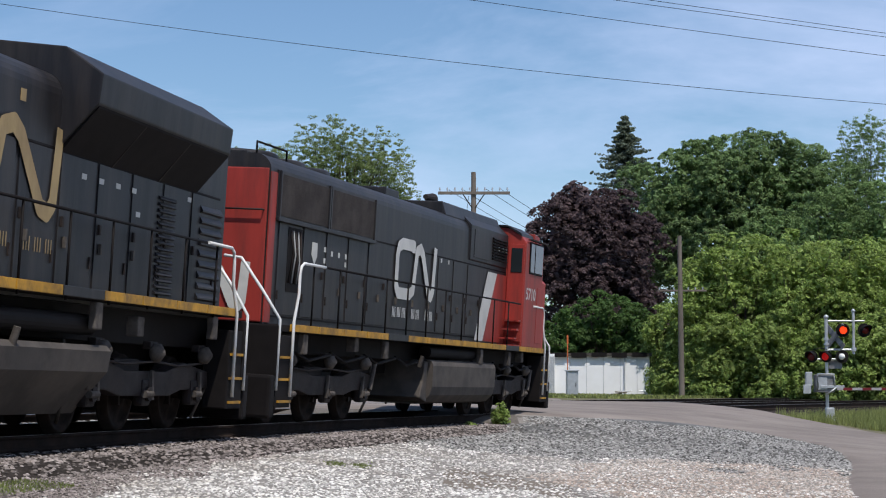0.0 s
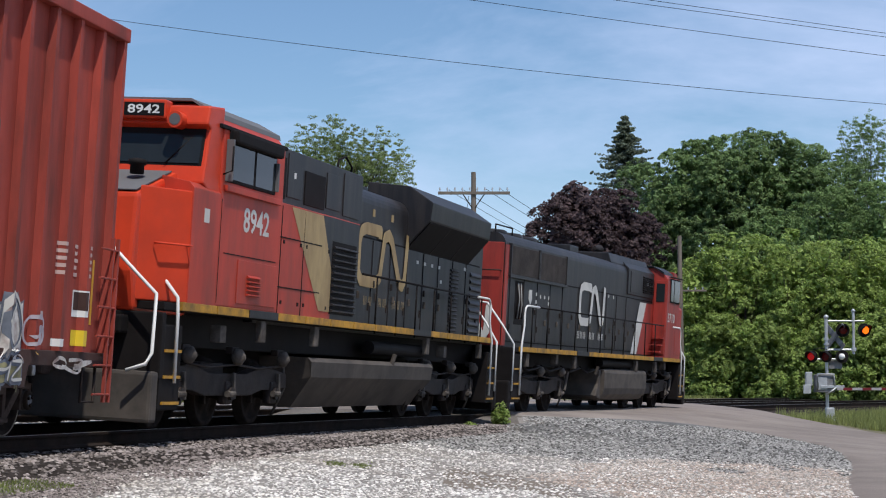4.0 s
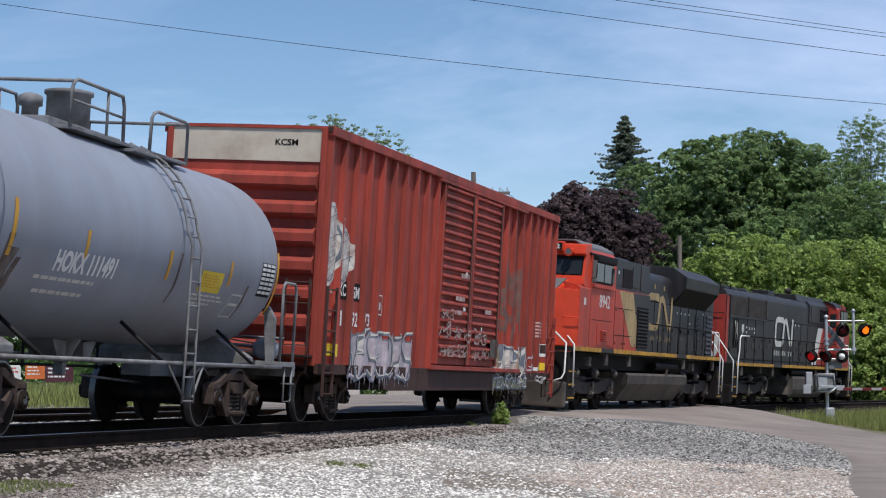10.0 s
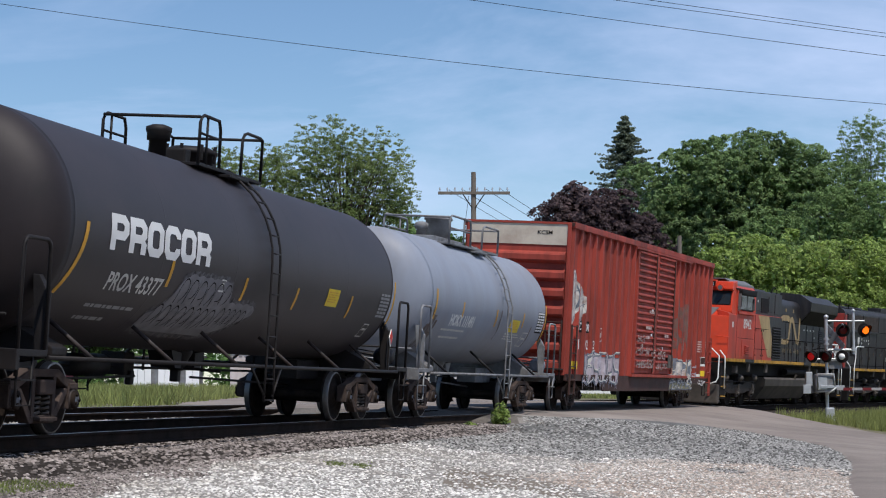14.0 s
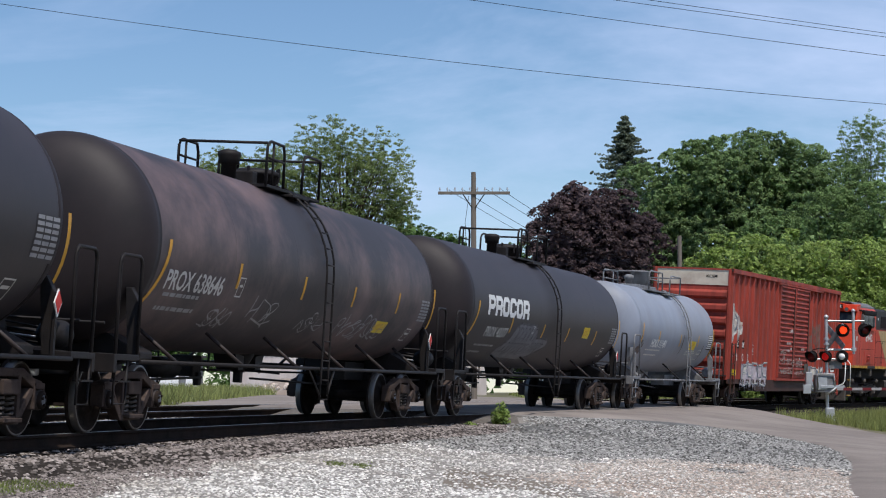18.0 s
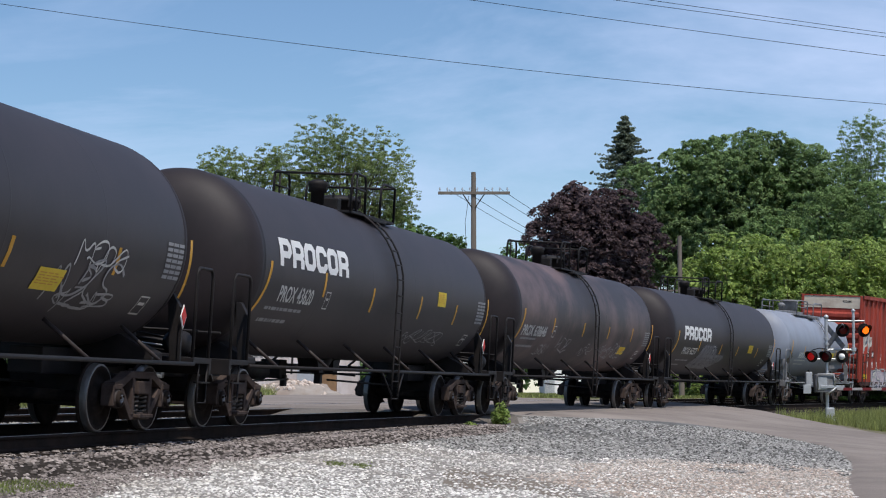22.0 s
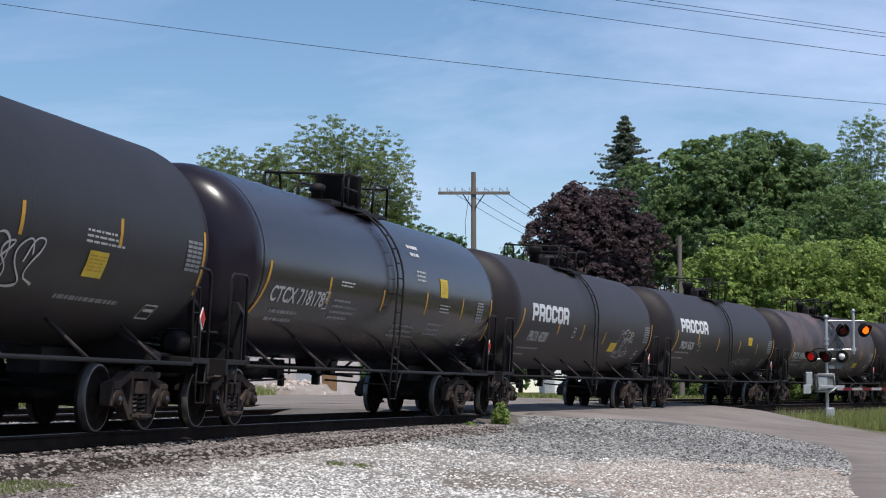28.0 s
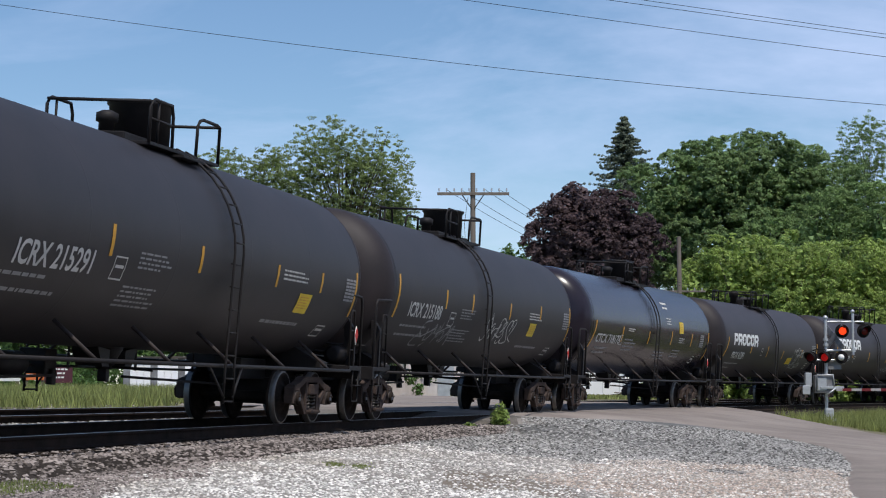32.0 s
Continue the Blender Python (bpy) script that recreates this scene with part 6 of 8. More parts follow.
    for cx, cz, rx, rz in ((-8.6, 3.16, 0.38, 0.74), (-7.84, 2.98, 0.33, 0.5), (-7.98, 3.5, 0.08, 0.26)):
        bm = B()
        bm.faces.new([bm.verts.new(surf(cx + rx * math.cos(g / 28 * 6.2832) * rng.uniform(0.94, 1.06), cz + rz * math.sin(g / 28 * 6.2832) * rng.uniform(0.94, 1.05), 0.004)) for g in range(28)])
        tag = part("graffiti_field", bm, pale, body, "white spray-painted tag near the corner")
        loop = [(cx + rx * 0.86 * math.cos(g / 14 * 6.2832 + 1.0), cz + rz * 0.9 * math.sin(g / 14 * 6.2832 + 1.0)) for g in range(14)]
        part("outline_stroke", ribbon(B(), surf, loop, 0.014, 0.008), slate, tag, "dark outline of a sprayed sign")
        for q in range(int(rz * 14)):
            z = cz - 0.85 * rz + 1.6 * rz * q / int(rz * 14)
            half = rx * math.sqrt(max(0.05, 1 - ((z - cz) / rz) ** 2)) * rng.uniform(0.6, 0.95)
            part("hatch_stroke", ribbon(B(), surf, [(cx - half, z - 0.05), (cx, z + rng.uniform(0, 0.06)), (cx + half, z + 0.1)], 0.012, 0.011), M_LOGO if q % 3 else slate, tag, "thin sprayed hatching")
    # a faded grey-green figure, in soft upright patches
    rng = random.Random(46)
    for cx, cz, rx, rz in ((4.35, 3.35, 0.16, 0.4), (4.8, 3.0, 0.32, 0.55), (5.3, 3.1, 0.3, 0.5), (4.0, 2.75, 0.2, 0.55), (5.55, 2.6, 0.22, 0.6), (4.9, 2.35, 0.3, 0.3), (4.45, 2.25, 0.2, 0.3), (5.1, 1.98, 0.24, 0.24), (3.85, 2.15, 0.16, 0.14)):
        bm = B()
        bm.faces.new([bm.verts.new(surf(cx + rx * math.cos(g / 18 * 6.2832) * rng.uniform(0.75, 1.15), cz + rz * math.sin(g / 18 * 6.2832) * rng.uniform(0.75, 1.15), 0.004 + 0.0008 * cx)) for g in range(18)])
        part("faded_patch", bm, green, body, "faded grey-green sprayed patch")
    for x, z0, z1 in ((4.75, 2.1, 3.0), (4.9, 2.0, 2.9), (5.3, 2.0, 2.4)):
        part("drip", rect(B(), surf, x, x + 0.04, z0, z1, 0.018), M_GREYDECAL, body, "pale paint drip")
    tagged_white = mat("worn_tag_paint", (0.4, 0.33, 0.3), 0.7, 0, 0.35, 7, (0.25, 0.07, 0.055), 0.8, 5.0)
    dsurf = lambda x, z, off=0.0: Vector((x, -(W + 0.167 + off), z))
    scrawl(dsurf, -1.85, -0.9, 2.1, 2.35, 4, 52, 0.02, tagged_white, body, "white tag on the door")
    scrawl(dsurf, -1.85, 0.5, 1.65, 2.05, 6, 47, 0.024, tagged_white, body, "white tags on the door")
    scrawl(dsurf, -1.8, 0.3, 1.28, 1.6, 7, 51, 0.022, tagged_white, body, "white tags on the door")
    scrawl(dsurf, 0.8, 1.9, 1.6, 1.98, 4, 48, 0.024, tagged_white, body, "white tags on the door")
    scrawl(dsurf, 0.8, 2.2, 1.28, 1.55, 5, 53, 0.02, tagged_white, body, "white tags on the door")
    for qx, qz in ((-0.75, 2.5), (-0.75, 2.2), (-0.4, 3.0), (1.8, 2.3)):
        small_print("door_print", dsurf, qx, qx + 0.8, qz, qz + 0.12, 1, int(qz * 10), faint, body, 0.008, 0.8)
    for x0, x1, z0, z1 in ((-0.05, 0.12, 3.08, 3.16), (-0.1, 0.08, 2.32, 2.4), (1.5, 1.6, 1.93, 2.02)):
        part("route_card", rect(B(), dsurf, x0, x1, z0, z1), M_WHITE, body, "small white paper card")
    part("dark_patch", rect(B(), dsurf, 2.42, 3.15, 1.36, 1.78), M_DUST, body, "dark repainted patch")
    for ob in list(car.children_recursive):
        ys = [v.co.y for v in ob.data.vertices] if ob.type == "MESH" else []
        if ys and -(W + 0.125) < min(ys) and max(ys) < -(W + 0.077):
            drape(ob.data, posts, 0.076, zb + 0.04)
    return car


bxc = boxcar(-60.2)
CARS.append((bxc, -60.2, 7.0))


# ---- locomotives ----
def loco_truck(loco, x, yaw, direction):
    r = 0.533
    t = part("truck", bx(bx(B(), x - 2.9, x + 2.9, -0.3, 0.3, 0.55, 0.8, 0.04), x - 0.5, x + 0.5, -0.9, 0.9, 0.6, 1.0, 0.04), M_STEEL, loco, "grimy six-wheel truck")
    for side in (1, -1):
        y = side * 1.08
        sf = prism(B(), [(x - 2.75, 0.62), (x - 2.7, 0.86), (x - 1.6, 0.98), (x - 0.8, 0.84), (x + 0.8, 0.84), (x + 1.6, 0.98), (x + 2.7, 0.86), (x + 2.75, 0.62), (x + 1.5, 0.58), (x + 1.0, 0.5), (x - 1.0, 0.5), (x - 1.5, 0.58)], "y", y - 0.1, y + 0.1, 0.02)
        part("side_frame", sf, M_STEEL, t)
        for dx in (-2.07, 0, 2.07):
            part("journal_box", bx(B(), x + dx - 0.17, x + dx + 0.17, y - side * 0.02, y + side * 0.13, r - 0.17, r + 0.2, 0.05), M_STEEL, t, "dark bearing box")
            part("bearing_cap", rod(B(), (x + dx, y + side * 0.11, r), (x + dx, y + side * 0.18, r), 0.1, 16), M_STEEL, t)
        for dx in (-2.25, -0.15, 1.9):
            part("brake_cylinder", lathe(B(), [(side * 0.0, 0.09), (side * 0.03, 0.125), (side * 0.13, 0.125), (side * 0.17, 0.07), (side * 0.2, 0.03)], "y", 16, (x + dx, y + side * 0.1, 1.1)), M_DUST, t, "dusty brake cylinder")
            part("bracket", bx(B(), x + dx - 0.16, x + dx + 0.16, y + side * 0.02, y + side * 0.14, 1.14, 1.25, 0.02), M_STEEL, t)
            part("brake_hanger", prism(B(), [(x + dx - 0.04, 0.45), (x + dx + 0.04, 0.45), (x + dx + 0.1, 0.85), (x + dx + 0.03, 0.86)], "y", y + side * 0.12, y + side * 0.17, 0.008), M_DUST, t, "dusty brake hanger")
            part("slack_adjuster", rod(B(), (x + dx + 0.05, y + side * 0.16, 0.53), (x + dx + 0.34, y + side * 0.16, 0.53), 0.05, 10), M_DUST, t, "dusty slack adjuster")
            part("brake_shoe", prism(B(), [(x + dx + 0.28, 0.36), (x + dx + 0.36, 0.36), (x + dx + 0.42, 0.75), (x + dx + 0.34, 0.75)], "y", y - side * 0.35, y - side * 0.2), M_STEEL, t)
        part("damper", rod(B(), (x + 2.35, y + side * 0.16, 0.6), (x + 2.6, y + side * 0.16, 1.12), 0.045, 10), M_DUST, t)
        part("sand_pipe", pipe(B(), [(x + 2.8, y, 1.2), (x + 2.75, y + side * 0.05, 0.6), (x + 2.62, y - side * 0.1, 0.16)], 0.025, 6), M_DUST, t)
        part("sand_pipe", pipe(B(), [(x - 2.8, y, 1.2), (x - 2.75, y + side * 0.05, 0.6), (x - 2.62, y - side * 0.1, 0.16)], 0.025, 6), M_DUST, t)
        part("brake_pipe", pipe(B(), [(x - 2.3, y + side * 0.14, 0.98), (x - 1.2, y + side * 0.14, 0.93), (x - 0.2, y + side * 0.14, 0.98), (x + 1.0, y + side * 0.14, 0.93), (x + 1.9, y + side * 0.14, 0.98)], 0.018, 6), M_STEEL, t)
        part("air_filter", bx(B(), x + 0.8, x + 1.05, y + side * 0.15, y + side * 0.32, 1.3, 1.56, 0.02), M_DUST, t, "small dusty box under the deck")
    for dx in (-2.07, 0, 2.07):
        w = shared("wheelset", ("wheelset", r), lambda: wheelset_mesh(r), M_WHEEL, t, pose(x + dx, 0, r))
        SPIN.append((w, r, direction, x + dx))
    return t


def louvres(bm, side, y, x0, x1, z0, z1, n, fat=0.8):
    for k in range(n):
        z = z0 + (z1 - z0) * k / n
        h = (z1 - z0) / n
        prism(bm, [(side * y, z), (side * (y + 0.05), z + 0.15 * h), (side * (y + 0.05), z + 0.3 * h), (side * y, z + fat * h)], "x", x0, x1)
    return bm


def cn_mark(surf, x0, x1, z0, z1, flip):
    """The owner's mark as one bent white band, drawn as plain shapes."""
    bm = B()
    L = x1 - x0
    t = 0.195 * (z1 - z0)

    def X(u):
        return x1 - u * L if flip else x0 + u * L
    band = [(0.44, 0.80), (0.44, 0.92), (0.18, 0.92), (0.10, 0.86), (0.07, 0.7), (0.07, 0.2), (0.12, 0.08), (0.38, 0.08), (0.46, 0.16), (0.52, 0.84), (0.60, 0.9), (0.66, 0.8), (0.84, 0.14), (0.9, 0.1), (0.94, 0.2), (0.97, 0.98)]
    pts = [(X(u), z0 + v * (z1 - z0)) for u, v in band]
    for i, (p, q) in enumerate(zip(pts, pts[1:])):
        dx, dz = q[0] - p[0], q[1] - p[1]
        n = math.hypot(dx, dz)
        nx, nz = -dz / n * t / 2, dx / n * t / 2
        o = 0.03 + 0.0004 * i
        bm.faces.new([bm.verts.new(surf(*c, o)) for c in ((p[0] - nx, p[1] - nz), (q[0] - nx, q[1] - nz), (q[0] + nx, q[1] + nz), (p[0] + nx, p[1] + nz))])
        if i:
            bm.faces.new([bm.verts.new(surf(p[0] + t / 2 * math.cos(a * 0.5236), p[1] + t / 2 * math.sin(a * 0.5236), o + 0.0002)) for a in range(12)])
    return bm


def loco(name, label, s, side, wide, logo_mat, red):
    """Cab towards +x; side is the flank that the mark and number are on."""
    car = empty(name, label, "locomotive", "locomotives")
    direction = 1 if side < 0 else -1
    Wd = 1.1 if wide else 1.02
    rear = -10.0 if wide else -9.75
    cab0 = 5.6 if wide else 7.0

    def surf(x, z, off=0.0):
        return Vector((x, side * (Wd + off), z))

    def csurf(x, z, off=0.0):
        return Vector((x, side * (1.5 + off), z))
    # the front faces' red is painted brighter, for the fuller sun on them
    bright = M_LOCOSUNRED if wide else red
    sz = 1.72 if wide else 1.58
    zb = sz + 0.1
    part("deck", bx(B(), -10.1, 10.1, -1.45, 1.45, sz - 0.02, sz + 0.09, 0.01), M_BLACK, car)
    part("underframe", bx(B(), -10.1, 10.1, -0.95, 0.95, 1.2, sz - 0.02, 0.02), M_BLACK, car)
    part("centre_beam", bx(B(), -10.2, 10.2, -0.5, 0.5, 0.9, 1.3, 0.02), M_BLACK, car)
    for sd in (1, -1):
        for k in range(14):
            x = -9.6 + k * 1.37
            part("sill_stripe", bx(B(), x, x + 1.34, sd * 1.45, sd * 1.5, sz - 0.01, sz + 0.11, 0.006), M_YELLOW if k not in (4, 11) else M_LOCOBLACK, car, "chipped yellow sill stripe")
    # long hood
    roof = 4.42 if wide else 4.5
    hood = part("hood", prism(B(), [(-Wd, 1.66), (Wd, 1.66)] + [(Wd - 0.3 + 0.3 * math.cos(g * 0.2618), roof - 0.3 + 0.3 * math.sin(g * 0.2618)) for g in range(7)] + [(-Wd + 0.3 - 0.3 * math.cos(g * 0.2618), roof - 0.3 + 0.3 * math.sin(g * 0.2618)) for g in range(6, -1, -1)], "x", rear, cab0), M_LOCOBLACK, car, "grimy black long hood")
    for k in range(11):
        x0 = rear + 0.5 + k * 1.25
        for sd in (1, -1):
            if x0 + 1.1 > cab0:
                continue
            if not wide and -2.9 < x0 + 0.56 < 0.9:
                continue
            dr = part("hood_door", bx(B(), x0, x0 + 1.12, sd * Wd, sd * (Wd + 0.018), 1.85, 3.45, 0.006), M_LOCOBLACK, car)
            part("latch", bx(B(), x0 + 1.0, x0 + 1.06, sd * (Wd + 0.015), sd * (Wd + 0.05), 2.55, 2.68, 0.006), M_STEEL, dr)
            part("hinge", bx(B(), x0 + 0.02, x0 + 0.06, sd * (Wd + 0.015), sd * (Wd + 0.04), 2.1, 2.25), M_STEEL, dr)
    # roof: fans, exhaust, dynamic brake blister
    for x in (-8.6, -7.2, -5.8) if not wide else (-7.6, -5.4):
        fan = part("radiator_fan", lathe(B(), [(roof - 0.05, 0.66), (roof + 0.09, 0.66), (roof + 0.13, 0.6), (roof + 0.09, 0.1)], "z", 28, (x, 0, 0)), M_LOCOBLACK, car)
        part("grille", bx(bx(B(), x - 0.5, x + 0.5, -0.03, 0.03, roof + 0.1, roof + 0.14), x - 0.03, x + 0.03, -0.5, 0.5, roof + 0.1, roof + 0.14), M_STEEL, fan)
    part("exhaust_outlet", bx(B(), -1.2, -0.2, -0.35, 0.35, roof - 0.05, roof + 0.28, 0.04), M_LOCOBLACK, car)
    part("roof_blister", prism(B(), [(-0.9, roof - 0.05), (0.9, roof - 0.05), (0.8, roof + 0.25), (-0.8, roof + 0.25)], "x", 1.6, cab0 - 0.3, 0.03), M_LOCOBLACK, car)
    part("walkboard", bx(B(), rear + 0.3, 0.5, -0.45, 0.45, roof + 0.02, roof + 0.07, 0.01), M_LOCOBLACK, car)
    if wide:
        # flared radiator wings
        for sd in (1, -1):
            w = part("radiator_wing", prism(B(), [(sd * (Wd - 0.05), 3.46), (sd * 1.57, 4.05), (sd * 1.6, 4.42), (sd * 1.1, 4.74), (sd * 0.2, 4.8), (sd * 0.2, 3.6)], "x", -8.6, -3.3, 0.02), M_LOCOBLACK, car, "flared black radiator wing")
            # screen under the wing; its black paints in the shade of the underside
            part("radiator_screen", prism(B(), [(sd * (Wd - 0.02), 3.43), (sd * 1.55, 4.0), (sd * 1.56, 4.03), (sd * (Wd - 0.04), 3.47)], "x", -8.55, -3.35), M_BLACK, w, "radiator screen painted black for the shade under the wing")
            for k in range(2):
                part("wing_stay", prism(B(), [(sd * Wd, 3.44), (sd * 1.55, 4.0), (sd * 1.5, 4.1), (sd * Wd, 3.6)], "x", -6.9 + k * 1.8, -6.86 + k * 1.8), M_STEEL, w)
            part("intake_grille", louvres(B(), sd, Wd + 0.01, -9.75, -8.75, 1.9, 3.35, 9), M_LOCOBLACK, hood, "slatted air intake")
            part("intake_grille", louvres(B(), sd, Wd + 0.01, -7.6, -6.9, 1.9, 3.3, 16), M_LOCOBLACK, hood, "slatted air intake")
            ub = part("upper_intake", bx(B(), 0.3, 5.5, sd * 0.3, sd * (Wd + 0.1), 3.62, 4.56, 0.02), M_LOCOBLACK, car, "tall dark filter housing")
            for q, (xa, xb) in enumerate(((0.5, 1.5), (1.7, 2.5), (2.6, 3.7), (3.9, 4.6), (4.7, 5.4))):
                part("filter_panel", bx(B(), xa, xb, sd * (Wd + 0.1), sd * (Wd + 0.118), 3.72 + 0.05 * (q % 2), 4.5 - 0.1 * (q % 3), 0.01), M_BLACK if q in (2, 4) else M_LOCOBLACK, ub)
            part("notice", bx(B(), 4.2, 4.3, sd * (Wd + 0.118), sd * (Wd + 0.122), 4.1, 4.2), M_WHITE, ub, "small white notice")
            part("roof_rail", pipe(B(), [(1.3, sd * 0.9, 3.9), (1.3, sd * 1.02, 4.75), (0.9, sd * 1.02, 4.85), (0.5, sd * 1.02, 4.7), (0.5, sd * 0.95, 3.9)], 0.022, 6), M_BLACK, car)
    else:
        for sd in (1, -1):
            rb = part("radiator_frame", bx(B(), -9.45, -4.0, sd * (Wd - 0.05), sd * (Wd + 0.03), 3.42, 4.26, 0.01), M_LOCOBLACK, car, "framed radiator intake under the roof edge")
            for xa, xb in ((-9.35, -6.85), (-6.7, -4.1)):
                part("radiator_screen", bx(B(), xa, xb, sd * (Wd + 0.028), sd * (Wd + 0.04), 3.5, 4.2), M_SCREEN, rb, "dusty brown mesh screen")
                for q in (xa - 0.03, xb + 0.03):
                    part("screen_bar", bx(B(), q - 0.03, q + 0.03, sd * (Wd + 0.03), sd * (Wd + 0.07), 3.44, 4.25, 0.008), M_LOCOBLACK, rb)
            part("screen_sill", bx(B(), -9.45, -4.0, sd * (Wd + 0.03), sd * (Wd + 0.08), 3.4, 3.47, 0.008), M_LOCOBLACK, rb)
            db = part("dynamic_brake_hatch", prism(B(), [(sd * (Wd - 0.05), 3.55), (sd * (Wd + 0.04), 3.58), (sd * (Wd + 0.04), roof - 0.12), (sd * (Wd - 0.22), roof + 0.12), (sd * 0.1, roof + 0.14), (sd * 0.1, 3.6)], "x", 3.3, 6.9, 0.02), M_LOCOBLACK, car, "raised black hatch behind the cab")
            part("hatch_panel", bx(B(), 3.6, 5.0, sd * (Wd + 0.04), sd * (Wd + 0.055), 3.65, 4.3, 0.008), M_LOCOBLACK, db)
            part("hatch_louvre", louvres(B(), sd, Wd + 0.045, 5.3, 6.7, 3.7, 4.25, 8), M_BLACK, db)
            # black panel laid on the hood, painted as the unlit inside of a doorway
            dw2 = part("open_doorway", bx(B(), -8.8, -8.1, sd * (Wd + 0.018), sd * (Wd + 0.026), 2.25, 3.35), M_BLACK, hood, "flat black panel painted as the dark inside of an open doorway")
            for q in range(5):
                part("cable", pipe(B(), [(-8.7 + 0.12 * q, sd * (Wd + 0.03), 3.3), (-8.6 + 0.11 * q, sd * (Wd + 0.06), 2.95 - 0.06 * q), (-8.72 + 0.13 * q, sd * (Wd + 0.04), 2.4)], 0.016, 5), M_GREYDECAL if q % 2 else M_STEEL, dw2, "hanging grey cable")
            for q, (nx, nz) in enumerate(((-6.9, 3.05), (-6.5, 3.0), (-6.1, 3.0), (-5.7, 3.0), (-6.9, 2.85), (-5.7, 2.85), (0.9, 3.35), (1.5, 3.35), (5.9, 3.95), (6.3, 3.95), (6.6, 3.95))):
                part("notice", bx(B(), nx, nx + 0.09, sd * (Wd + 0.018), sd * (Wd + 0.062 if q > 7 else Wd + 0.024), nz, nz + 0.09), M_LOGO, hood, "small white notice")
            part("roof_rail", pipe(B(), [(rear + 0.1, sd * 0.7, roof), (rear + 0.1, sd * 0.7, roof + 0.2), (-8.2, sd * 0.7, roof + 0.2), (-8.2, sd * 0.7, roof)], 0.02, 6), M_BLACK, car)
        part("rear_panel", bx(B(), rear - 0.02, rear - 0.06, -Wd + 0.02, Wd - 0.02, 1.7, 4.25, 0.02), M_LOCODARKRED, car, "red-painted rear end")
        part("rear_edge", bx(B(), rear - 0.02, rear + 0.28, side * Wd, side * (Wd + 0.021), 1.7, 4.2, 0.004), M_LOCODARKRED, car, "red-painted rear corner")
        part("headlight", rod(B(), (rear - 0.05, side * -0.2, 4.0), (rear - 0.14, side * -0.2, 4.0), 0.14, 18), M_STEEL, car)
        rs = lambda x, z, off=0.0: Vector((rear - 0.064 - off, -x, z))
        part("rear_mark", cn_mark(rs, -0.75, 0.75, 1.85, 2.7, False), logo_mat, car, "faded white bent band")
        part("end_grab", pipe(B(), [(rear - 0.06, side * 0.95, 3.55), (rear - 0.14, side * 0.95, 3.55), (rear - 0.14, side * 0.2, 3.55), (rear - 0.06, side * 0.2, 3.55)], 0.016, 6), M_STEEL, car)
    # cab and nose
    ct = 4.78 if wide else 4.6
    WZ = 3.66 if wide else 3.5
    cf = 8.35 if wide else 9.0
    cab = part("cab", prism(B(), [(-1.5, zb), (1.5, zb), (1.5, ct - 0.36), (1.36, ct - 0.18), (1.0, ct), (-1.0, ct), (-1.36, ct - 0.18), (-1.5, ct - 0.36)], "x", cab0, cf, 0.03), red, car, "red-painted crew cab")
    part("cab_roof", prism(B(), [(-1.38, ct - 0.2), (-1.02, ct + 0.02), (1.02, ct + 0.02), (1.38, ct - 0.2), (1.36, ct - 0.12), (1.0, ct + 0.06), (-1.0, ct + 0.06), (-1.36, ct - 0.12)], "x", cab0 - 0.05, 8.5), M_DULLGREY if wide else M_LOCOBLACK, car, "dull grey cab roof")
    up = 0.3 if wide else 0.0
    fw = 1.47 if wide else 1.4
    wf = part("windshield_frame", prism(B(), [(8.3, 3.25), (9.0, 3.25 + up), (8.82, 4.2 + 0.5 * up), (8.95, 4.3 + 0.35 * up), (8.88, ct - 0.1), (8.3, ct - 0.05)], "y", -fw, fw, 0.03), bright, car, "bright red windshield surround")
    wa, wb = (3.84, 4.31) if wide else (3.45, 4.1)
    face = lambda z: 9.0 - 0.18 * (z - 3.25 - up) / (0.95 - 0.5 * up)
    for yy in (-0.74, 0.74):
        part("windshield_seal", prism(B(), [(face(wa) - 0.03, wa - 0.04), (face(wa) + 0.012, wa - 0.04), (face(wb) + 0.012, wb + 0.04), (face(wb) - 0.03, wb + 0.04)], "y", yy - 0.66, yy + 0.66, 0.008), M_BLACK, wf, "black rubber window seal")
        part("windshield", prism(B(), [(face(wa) - 0.02, wa), (face(wa) + 0.018, wa), (face(wb) + 0.018, wb), (face(wb) - 0.02, wb)], "y", yy - 0.62, yy + 0.62), M_GLASS, wf, "dark windshield pane")
        part("wiper", pipe(B(), [(face(wa) + 0.03, yy + 0.1, wa - 0.02), (face(wb) + 0.03, yy + 0.45, wb - 0.1)], 0.012, 5), M_BLACK, wf)
    nz = prism(B(), [(8.3, 1.66), (10.25, 1.66), (10.4, 2.2), (10.3, 3.1 + 0.6 * up), (9.0, 3.42 + 0.9 * up), (8.3, 3.46 + up)], "y", -1.05, 1.05, 0.06)
    nose = part("nose", nz, bright, car, "bright red-orange nose")
    part("anti_glare_panel", prism(B(), [(9.05, 3.425 + 0.88 * up), (10.27, 3.125 + 0.62 * up), (10.275, 3.14 + 0.62 * up), (9.05, 3.44 + 0.9 * up)], "y", -1.0, 1.0), M_DULLGREY, nose, "dull grey panel on the nose top")
    part("nose_light", lathe(B(), [(3.3 + up, 0.1), (3.42 + up, 0.1), (3.43 + up, 0.13), (3.5 + up, 0.13), (3.52 + up, 0.05)], "z", 16, (9.6, 0.7, 0)), M_BLACK, nose)
